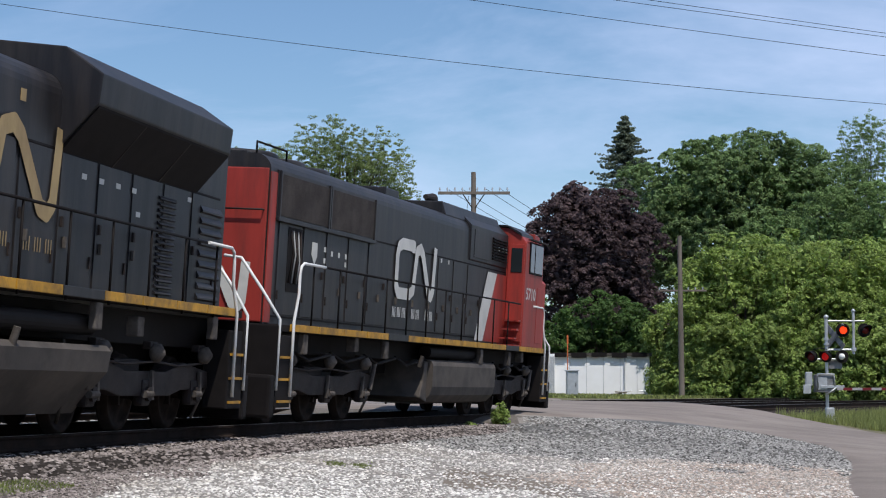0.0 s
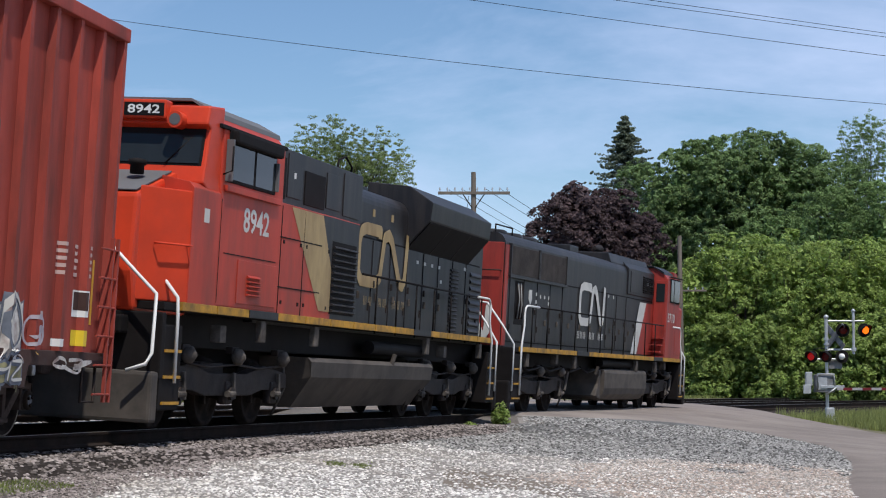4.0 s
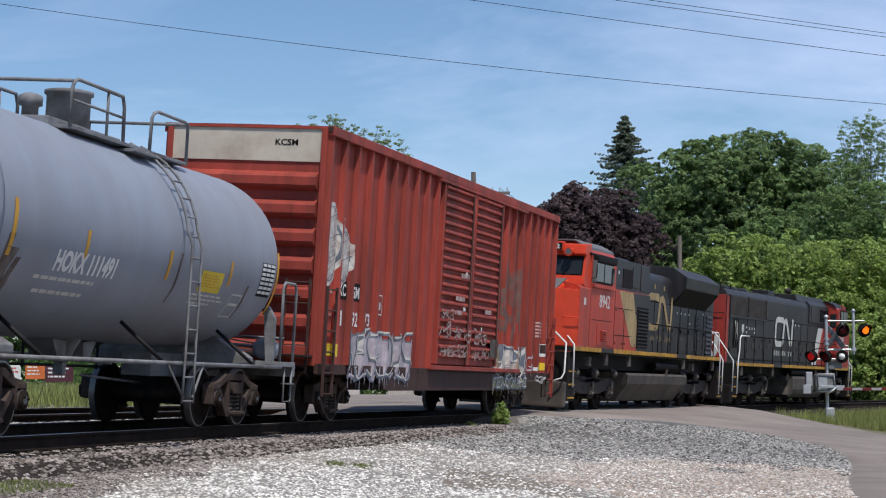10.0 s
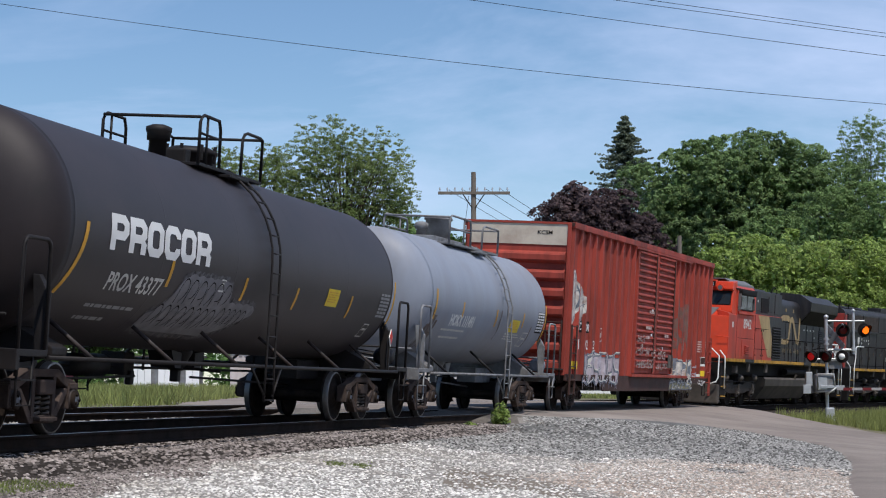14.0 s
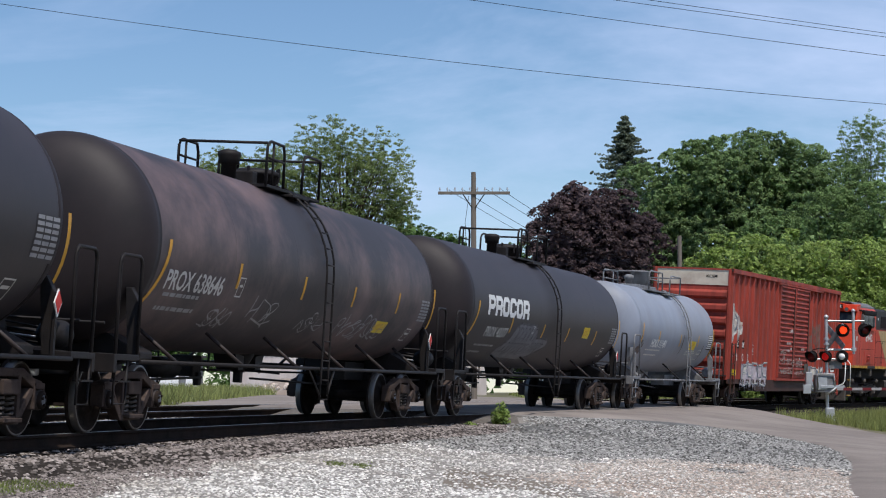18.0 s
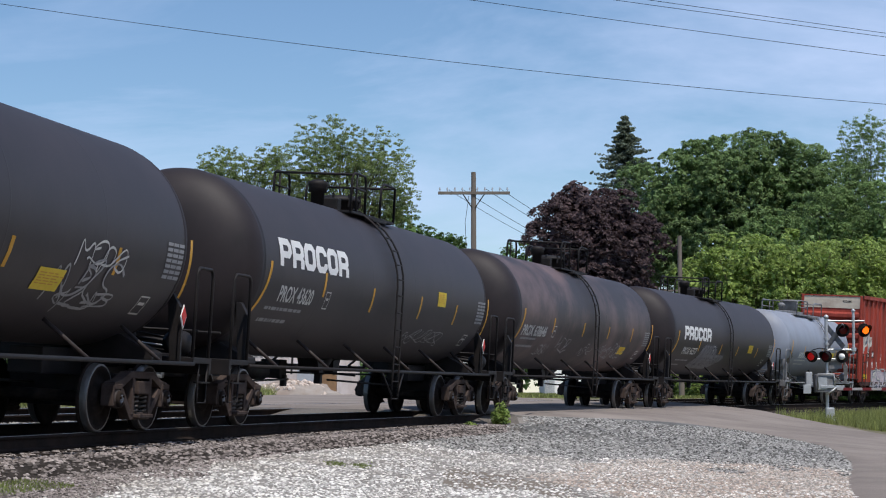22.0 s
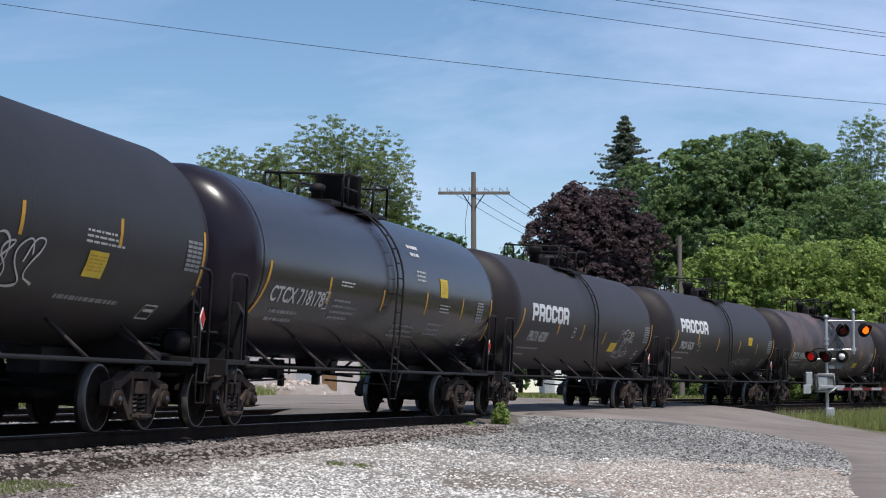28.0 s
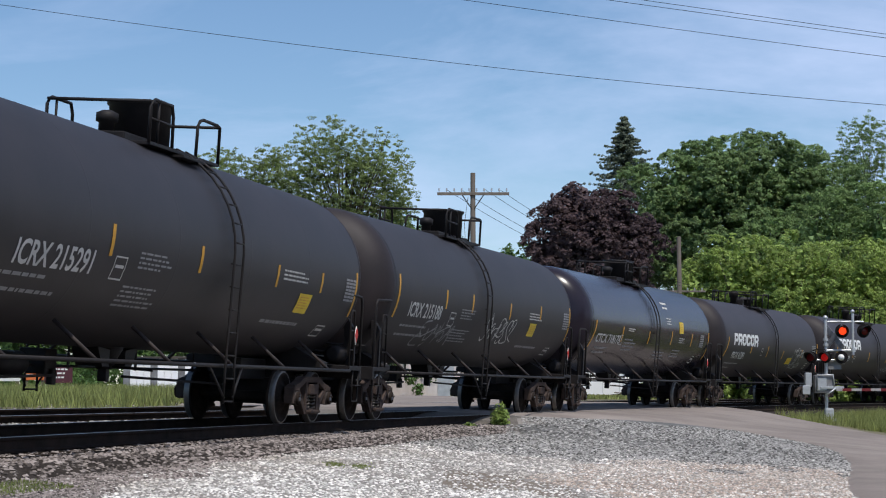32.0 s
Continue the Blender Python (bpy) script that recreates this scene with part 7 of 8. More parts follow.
    part("nose_grab", pipe(B(), [(10.33, -0.55, 2.75), (10.43, -0.55, 2.75), (10.43, 0.55, 2.75), (10.33, 0.55, 2.75)], 0.018, 6), bright, nose)
    part("white_flash", prism(B(), [(10.36, 2.3), (10.39, 2.3), (10.345, 2.95), (10.315, 2.95)], "y", side * 0.35, side * 0.5), M_WHITE, nose, "white painted flash")
    for sd in (1, -1):
        part("nose_cheek", prism(B(), [(sd * 1.0, zb), (sd * 1.498, zb), (sd * 1.498, 3.34 + 0.4 * up), (sd * 1.42, 3.42 + 0.4 * up), (sd * 1.0, 3.44 + 0.6 * up)], "x", 8.3, 9.4, 0.01), red, car)
        part("nose_corner", prism(B(), [(9.38, sd * 1.49), (10.22, sd * 1.04), (9.38, sd * 1.0)] if sd > 0 else [(9.38, sd * 1.0), (10.22, sd * 1.04), (9.38, sd * 1.49)], "z", zb, 3.1 + up, 0.02), bright, car)
        # side windows
        for x0, x1 in (((6.1, 7.0), (7.1, 8.1)) if wide else ((7.45, 7.85), (7.95, 8.8))):
            fr = part("side_window", bx(B(), x0 - 0.05, x1 + 0.05, sd * 1.49, sd * 1.525, WZ, WZ + 0.8, 0.02), M_BLACK, cab, "black-framed sliding window")
            part("pane", bx(B(), x0, x1, sd * 1.522, sd * 1.53, WZ + 0.05, WZ + 0.75), M_GLASS, fr)
        if wide:
            part("window_awning", bx(B(), 6.0, 8.1, sd * 1.5, sd * 1.63, WZ + 0.58, WZ + 0.78, 0.04), M_BLACK, cab, "black folded window awning")
            part("draught_vane", bx(B(), 8.15, 8.2, sd * 1.5, sd * 1.58, WZ + 0.05, WZ + 0.5, 0.01), M_DULLGREY, cab)
            part("draught_vane", bx(B(), 6.05, 6.1, sd * 1.5, sd * 1.58, WZ + 0.05, WZ + 0.5, 0.01), M_DULLGREY, cab)
            part("window_ledge", bx(B(), 5.85, 8.25, sd * 1.5, sd * 1.56, WZ - 0.14, WZ - 0.05, 0.01), red, cab)
        if not wide:
            part("sun_visor", bx(B(), cab0 + 0.25, cab0 + 1.9, sd * 1.48, sd * 1.62, WZ + 0.82, WZ + 0.85), M_STEEL, cab)
        if not wide:
            part("nose_door", bx(B(), 8.42, 9.1, sd * 1.48, sd * 1.51, 1.8, 3.2, 0.012), red, car)
    hb = part("headlight_box", bx(B(), 8.8, 9.05, -0.85, 0.85, ct - 0.32, ct - 0.04, 0.03), bright, car)
    part("number_board", bx(B(), 9.045, 9.06, 0.2, 0.82, ct - 0.28, ct - 0.09, 0.005), M_BLACK, hb)
    if wide:
        nb = lambda x, z, off=0.0: Vector((9.062 + off, 0.16 + x, z))
        part("board_number", text_on(nb, "8942", 0.1, 0.6, ct - 0.25, ct - 0.12), M_WHITE, hb, "white digits on the number board")
    for yy in (-1.02, 1.02):
        hl = part("headlight", rod(B(), (8.85, yy, ct - 0.33), (9.12, yy, ct - 0.33), 0.12, 18), bright, car)
        part("lens", rod(B(), (9.1, yy, ct - 0.33), (9.125, yy, ct - 0.33), 0.085, 16), M_DULLGREY, hl, "round glass headlight lens")
    part("horn", rod(B(), (3.0, 0, roof + 0.45), (3.6, 0, roof + 0.45), 0.06, 10, 0.14), M_STEEL, car)
    # row of small fittings along the hood and under the walkway
    for sd in (1, -1):
        for x in (-8.9, -4.2, 3.2, 5.9):
            part("junction_box", bx(B(), x, x + 0.24, sd * 1.36, sd * 1.46, sz - 0.38, sz - 0.04, 0.02), M_DUST, car)
        for k in range(9):
            x = -6.0 + k * 1.2
            if x < cab0 - 0.3:
                part("door_handle", bx(B(), x, x + 0.05, sd * (Wd + 0.018), sd * (Wd + 0.06), 2.3, 2.44, 0.008), M_DUST, hood)
        part("hood_seam", bx(B(), rear + 0.3, cab0 - 0.1, sd * (Wd - 0.004), sd * (Wd + 0.012), 3.46, 3.49), M_BLACK, hood)
        part("lower_seam", bx(B(), rear + 0.3, cab0 - 0.1, sd * (Wd - 0.004), sd * (Wd + 0.012), 1.8, 1.83), M_BLACK, hood)
    if wide:
        # notices and bright patches along the flank
        for nx, nz in ((-3.5, 3.98), (-2.2, 3.98), (-0.9, 3.98), (0.2, 3.98)):
            part("reflector_patch", bx(B(), nx, nx + 0.14, side * (Wd + 0.0), side * (Wd + 0.012), nz - 0.08, nz + 0.06), M_LOGOTAN, hood, "small cream patch")
        for nx, nz in ((-4.2, 3.2), (-4.8, 3.2), (-5.4, 3.2), (-6.0, 3.2), (-6.2, 2.9), (-8.3, 3.3)):
            part("notice", bx(B(), nx, nx + 0.16, side * (Wd + 0.018), side * (Wd + 0.024), nz, nz + 0.07), M_LOGO, hood, "small white notice")
        part("cab_roof_edge", bx(B(), cab0 - 0.05, 8.5, side * 1.34, side * 1.52, ct - 0.36, ct - 0.3, 0.01), M_BLACK, car)
        # fittings on the nose and cab flank
        part("mirror_arm", pipe(B(), [(8.3, side * 1.5, WZ + 0.1), (8.42, side * 1.68, WZ + 0.14), (8.42, side * 1.68, WZ + 0.5)], 0.016, 6), M_BLACK, car)
        part("wind_deflector", bx(B(), 8.2, 8.24, side * 1.5, side * 1.62, WZ, WZ + 0.62, 0.01), M_DULLGREY, car, "grey window wind deflector")
        part("notice", bx(B(), 8.75, 8.95, side * 1.499, side * 1.504, 3.0, 3.2), M_LOGO, cab, "small white notice")
        part("nose_grab", pipe(B(), [(9.45, side * 1.46, 2.62), (9.5, side * 1.56, 2.62), (10.0, side * 1.3, 2.62), (10.0, side * 1.2, 2.62)], 0.016, 6), bright, car)
        part("cab_seam", bx(B(), 8.28, 8.295, side * 1.499, side * 1.504, zb + 0.05, 3.4), M_BLACK, cab)
    # marks on the flank
    if wide:
        cs = lambda x, z, off=0.0: Vector((x, side * (1.47 + off), z))
        cbn = part("equipment_cabinet", bx(B(), 1.25, 5.62, side * 1.0, side * 1.47, zb, 3.6, 0.015), red, car, "grimy red equipment cabinet beside the hood")
        sb = B()
        quad_on(sb, cs, [(5.05, 3.57), (3.4, 3.57), (2.75, 2.6), (2.75, 1.95), (3.4, 1.95)][::1 if side > 0 else -1], 0.006)
        part("gold_stripe", sb, M_LOGOTAN, cbn, "faded gold slanting stripe")
        kb = B()
        quad_on(kb, cs, [(3.4, 3.58), (1.25, 3.58), (1.25, zb + 0.01), (2.74, zb + 0.01), (2.74, 2.6)][::1 if side > 0 else -1], 0.004)
        part("black_field", kb, M_LOCOBLACK, cbn, "black end of the cabinet")
        for x in (4.35, 5.5):
            part("panel_joint", bx(B(), x - 0.012, x + 0.012, side * 1.47, side * 1.476, 1.75, 3.55), M_BLACK, cbn)
        for z in (2.25, 3.05):
            part("panel_joint", bx(B(), 3.4, 5.6, side * 1.47, side * 1.479, z - 0.01, z + 0.01), M_BLACK, cbn)
        # flat black plate that paints the shade between the slats
        part("intake_recess", bx(B(), 1.4, 2.8, side * 1.47, side * 1.481, 1.92, 3.18), M_BLACK, cbn)
        part("intake_grille", louvres(B(), side, 1.482, 1.42, 2.78, 1.95, 3.16, 11, 0.5), M_LOCOBLACK, cbn, "slatted air intake")
        for px in (5.35, 4.5, 4.2, 3.0):
            for pz in (1.98, 2.95):
                part("latch_hole", bx(B(), px - 0.04, px + 0.04, side * 1.47, side * 1.477, pz, pz + 0.06), M_BLACK, cbn)
        part("owner_mark", cn_mark(surf, -3.35, 0.35, 2.56, 3.74, True), logo_mat, hood, "faded cream bent band")
        for k in range(9):
            if k not in (3, 6):
                u = -3.2 + k * 0.33
                fb = B()
                for q in (0, 0.08, 0.16):
                    rect(fb, surf, u + q, u + q + 0.03, 2.2, 2.37, 0.03)
                part("web_print", fb, logo_mat, hood, "faded bars of lettering")
        part("cab_number", text_on(lambda x, z, off: csurf(13.5 - x, z, off), "8942", 6.15, 7.3, 2.98, 3.36), M_LOGO, cab, "white cab number")
        sd2 = part("side_hatch", bx(B(), 5.75, 7.5, side * 1.5, side * 1.515, 1.9, 2.56, 0.01), red, car, "hatch with louvres")
        part("hatch_gap", bx(B(), 5.8, 8.1, side * 1.5, side * 1.506, 2.61, 2.625), M_BLACK, cab)
        part("cab_louvre", louvres(B(), side, 1.515, 6.55, 7.1, 2.03, 2.36, 5), red, sd2)
    else:
        sb = B()
        quad_on(sb, surf, [(6.0, 3.4), (5.1, 3.4), (4.1, 1.75), (4.9, 1.75)], 0.022)
        part("white_stripe", sb, M_LOGO, hood, "white slanting stripe")
        part("owner_mark", cn_mark(surf, -2.6, 0.5, 2.45, 3.65, side > 0), logo_mat, hood, "white bent band")
        for k in range(9):
            if k not in (3, 6):
                u = -2.55 + k * 0.34
                fb = B()
                for q in (0, 0.09, 0.18):
                    rect(fb, surf, u + q, u + q + 0.045, 2.06, 2.26, 0.03)
                part("web_print", fb, logo_mat, hood, "white bars of lettering")
        part("cab_number", text_on(csurf, "5710", 7.2, 8.25, 2.85, 3.15), M_LOGO, cab, "white cab number")
        rf = B()
        quad_on(rf, surf, [(7.0, 3.4), (6.0, 3.4), (4.9, 1.75), (7.0, 1.75)], 0.022)
        part("red_field", rf, bright, hood, "red field ahead of the stripe")
        dw = part("cab_door", bx(B(), 6.965, 7.0, side * 1.06, side * 1.47, 1.8, 4.2, 0.01), bright, car, "red rear cab door")
        part("door_window", bx(B(), 6.955, 6.965, side * 1.14, side * 1.42, 3.5, 4.1, 0.01), M_GLASS, dw)
        stb = part("cab_steps", bx(B(), 6.3, 6.95, side * 1.06, side * 1.47, 1.67, 1.72), bright, car, "red steps up to the cab door")
        for k in range(3):
            part("tread", bx(B(), 6.35 + 0.2 * k, 6.6 + 0.2 * k, side * 1.08, side * 1.46, 1.85 + 0.22 * k, 1.89 + 0.22 * k), bright, stb)
        part("crest", prism(B(), [(-7.55, 3.18), (-7.3, 3.18), (-7.28, 2.95), (-7.42, 2.78), (-7.57, 2.95)], "y", side * (Wd + 0.018), side * (Wd + 0.03)), M_LOGO, hood, "small white shield")
    # fuel tank, reservoirs
    fx0, fx1 = (-4.6, 3.5) if wide else (-0.7, 4.7)
    half = [(1.0, 0.28), (1.42, 0.82), (1.45, 1.08), (1.38, 1.15)] if wide else [(1.0, 0.3), (1.25, 0.35), (1.4, 0.5), (1.45, 0.68), (1.45, 1.12), (1.42, 1.2), (1.34, 1.24)]
    fb = prism(B(), half + [(-y, z) for y, z in half[::-1]], "x", fx0, fx1)
    if not wide:
        part("end_bracket", prism(B(), [(fx0 - 0.55, 0.45), (fx0 - 0.05, 0.35), (fx0 - 0.05, 1.2), (fx0 - 0.3, 1.2), (fx0 - 0.35, 0.8)], "y", -1.35, 1.35, 0.03), M_TANKFUEL, car, "sloping bracket at the tank's end")
    for v in fb.verts if wide else ():
        v.co.x -= math.copysign((0.45 if v.co.x > 0 else 0.1) * max(0.0, 1.0 - v.co.z), v.co.x)
    part("fuel_tank", fb, M_TANKFUEL, car, "dusty grey fuel tank")
    for sd in (1, -1):
        part("air_reservoir", rod(B(), (fx0 + 0.2, sd * 1.2, 1.4), (fx0 + 4.0, sd * 1.2, 1.4), 0.13, 18), M_BLACK, car)
        part("fuel_filler", rod(B(), (-1.6, sd * 1.4, 1.08), (-1.6, sd * 1.46, 1.3), 0.045, 12), M_DUST, car)
    for k in range(9):
        part("under_pipe", pipe(B(), [(-9 + 2 * k, -1.3, 1.25), (-8 + 2 * k, -1.25, 1.1), (-7 + 2 * k, -1.3, 1.22)], 0.03, 6), M_BLACK, car)
    for x in (-6.7, 6.7):
        loco_truck(car, x, 0, direction)
    # end steps, white end handrails, walkway rails
    for sg in (1, -1):
        part("end_plate", bx(B(), sg * 10.1, sg * 10.25, -1.5, 1.5, 0.75, 1.66, 0.02), M_BLACK, car)
        part("plow" if sg > 0 else "pilot", prism(B(), [(-1.5, 0.15), (1.5, 0.15), (1.5, 0.85), (-1.5, 0.85)], "x", sg * 10.25, sg * 10.5, 0.05), M_TANKFUEL if wide and sg > 0 else M_BLACK, car)
        for sd in (1, -1):
            stp = part("step_well", bx(B(), sg * 9.45, sg * 10.2, sd * 1.1, sd * 1.48, 0.32, 1.5, 0.02), M_BLACK, car)
            for k in range(3):
                part("step_edge", bx(B(), sg * 9.5, sg * 10.1, sd * 1.44, sd * 1.51, 0.4 + 0.36 * k, 0.44 + 0.36 * k), M_YELLOW, stp, "yellow step edge")
            if wide and sg > 0:
                rails = ([(9.74, 1.52, 0.7), (9.76, 1.52, 1.6), (9.8, 1.52, 1.88), (9.65, 1.1, 2.3), (9.55, 0.75, 2.65), (9.85, 0.7, 2.72)],
                         [(10.7, 1.2, 0.85), (10.62, 1.45, 0.95), (10.55, 1.5, 1.1), (10.52, 1.5, 1.9), (10.5, 1.1, 2.25), (10.48, 0.55, 2.75)])
            else:
                rails = ([(8.1, 1.5, 2.72), (9.2, 1.5, 2.72), (9.33, 1.5, 2.66), (9.38, 1.5, 2.5), (9.38, 1.5, 2.2), (9.6, 1.52, 1.75), (9.6, 1.52, 0.5)],
                         [(10.22, 1.5, 0.6), (10.22, 1.5, 1.75), (10.28, 1.2, 2.2), (10.3, 0.8, 2.72), (10.3, 0.5, 2.75)])
            for pts in rails:
                part("end_handrail", pipe(B(), [(sg * px, sd * py, pz) for px, py, pz in pts], 0.026, 7), M_WHITE, car, "white-painted handrail")
        part("anticlimber", bx(B(), sg * 10.2, sg * 10.5, -1.0, 1.0, 1.35, 1.6, 0.03), M_BLACK, car)
        coupler(car, sg * 11.05, sg)
        for k in range(4):
            part("hose", pipe(B(), [(sg * 10.45, -1.1 + 0.2 * k, 0.75), (sg * 10.6, -1.1 + 0.2 * k, 0.5), (sg * 10.75, -1.05 + 0.2 * k, 0.42)], 0.025, 6), M_BLACK, car)
    for sd in (1, -1):
        x1 = 0.9 if wide and sd == side else cab0 - 0.2
        rail = part("walkway_rail", pipe(B(), [(-8.95, sd * 1.47, 2.72), (x1, sd * 1.47, 2.72)], 0.02, 6), M_BLACK, car)
        x = -8.6
        while x < x1:
            part("stanchion", pipe(B(), [(x, sd * 1.47, 1.66), (x, sd * 1.47, 2.72)], 0.018, 5), M_BLACK, rail)
            x += 1.42
    return car


lead = loco("locomotive", "grimy black and red diesel locomotive with white mark", -16.2, -1, False, M_LOGO, M_LOCODARKRED)
CARS.append((lead, -16.2, 6.7))
trail = loco("locomotive", "black and bright red diesel locomotive running backwards", -38.37, 1, True, M_LOGOTAN, M_LOCOFLANKRED)
CARS.append((trail, -38.37, 6.7))


# ---- buildings, poles, signal ----
def slab(name, x0, x1, y0, y1, z0, z1, m, parent=None, label="", bev=0.01):
    return part(name, bx(B(), x0, x1, y0, y1, z0, z1, bev), m, parent, label)


def white_shed():
    r = empty("shed", "long low white-sided shed with flat roof", "shed")
    slab("front_wall", 6.6, 12.25, 118, 118.15, -0.1, 2.62, M_SHED, r)
    for k in range(5):
        x = 7.5 + k * 1.0
        slab("panel_joint", x, x + 0.02, 117.985, 118.0, 0.1, 2.6, M_GALV, r, bev=0)
    slab("end_wall", 12.1, 12.25, 118.15, 124, -0.1, 2.62, M_SHED, r)
    slab("end_wall", 6.0, 6.6, 117.6, 124, -0.1, 2.75, M_SHED, r)
    slab("back_wall", 6.6, 12.1, 123.9, 124, -0.1, 2.62, M_SHED, r)
    slab("roof", 5.9, 12.4, 117.8, 124.1, 2.62, 2.8, M_TANKFUEL, r, "dark roof edge")
    for k in range(14):
        slab("end_rib", 6.02 + 0.042 * k, 6.04 + 0.042 * k, 117.57, 117.6, 0.1, 2.6, M_GALV, r, bev=0)
    for k in range(5):
        slab("roof_patch", 6.4 + 1.2 * k, 7.3 + 1.2 * k, 117.76, 117.82, 2.56 - 0.04 * (k % 2), 2.83, M_BLACK, r, "tarred roof edge")
    slab("drainpipe", 10.72, 10.8, 117.9, 118.0, 0.4, 2.5, M_GALV, r)


def relay_case():
    r = empty("signal_case", "pale grey steel signal equipment case", "signal case")
    slab("body", 6.86, 7.52, 110.6, 111.2, 0.1, 1.66, M_GALV, r, bev=0.02)
    slab("door", 6.92, 7.46, 110.57, 110.6, 0.25, 1.55, M_GALV, r, bev=0.01)
    slab("cap", 6.8, 7.58, 110.5, 111.3, 1.66, 1.72, M_GALV, r, bev=0.02)
    slab("handle", 7.36, 7.4, 110.53, 110.57, 0.8, 1.0, M_BLACK, r)
    slab("base", 6.8, 7.58, 110.5, 111.3, -0.1, 0.1, M_STONEGREY, r)


def utility_pole():
    r = empty("utility_pole", "weathered wooden utility pole", "pole")
    r.location = (13.2, 110, 0)
    part("pole", rod(B(), (0, 0, -0.3), (-0.06, 0, 9.15), 0.17, 14, 0.12), M_POLE, r)
    part("crossarm", bx(B(), -1.3, 1.4, -0.06, 0.06, 6.05, 6.15, 0.01), M_POLE, r)
    for x in (-1.2, -0.8, -0.4, 0.4, 0.8, 1.2):
        part("insulator", rod(B(), (x, 0, 6.15), (x, 0, 6.3), 0.04, 8), M_GALV, r)


def telegraph_pole():
    r = empty("telegraph_pole", "old wooden telegraph pole with one crossarm", "pole")
    r.location = (1.27, 82, 0)
    part("pole", rod(B(), (0, 0, -0.2), (0, 0, 9.6), 0.14, 12, 0.1), M_POLE, r)
    arm = part("crossarm", bx(B(), -1.48, 1.5, -0.16, -0.05, 8.66, 8.78, 0.01), M_POLE, r)
    for sg in (1, -1):
        part("brace", rod(B(), (sg * 0.06, -0.1, 8.1), (sg * 0.45, -0.1, 8.68), 0.022, 6), M_STEEL, r)
    for k in range(10):
        x = -1.4 + k * 2.8 / 9
        part("insulator", rod(rod(B(), (x, -0.1, 8.76), (x, -0.1, 8.84), 0.015, 6), (x, -0.1, 8.84), (x, -0.1, 8.95), 0.04, 8, 0.03), M_GALV, arm)
    part("loose_wire", pipe(B(), [(-0.2, -0.1, 8.6), (-0.35, 0, 7.5), (-0.3, 0.1, 6.4), (-0.45, 0.1, 5.4)], 0.01, 5), M_BLACK, r)


white_shed()
relay_case()
utility_pole()
telegraph_pole()

GLOW = mat("lit_red_lens", (1.0, 0.06, 0.012), 0.4, 0, 0.02, 3, emit=1.1)
GLOW_ORANGE = mat("lit_orange_red_lens", (1.0, 0.16, 0.008), 0.4, 0, 0.02, 3, emit=1.4)
GLOW_DIM = mat("dim_red_lens", (0.5, 0.012, 0.012), 0.4, 0, 0.02, 3, emit=0.35)
LENS = mat("dark_red_lens", (0.12, 0.008, 0.008), 0.15, 0, 0.1, 3)
FLASH = []


M_BAND = mat("dull_red_band", (0.14, 0.018, 0.022), 0.6, 0, 0.2, 5)
M_ARM = mat("grey_white_arm", (0.36, 0.34, 0.34), 0.6, 0, 0.15, 5)


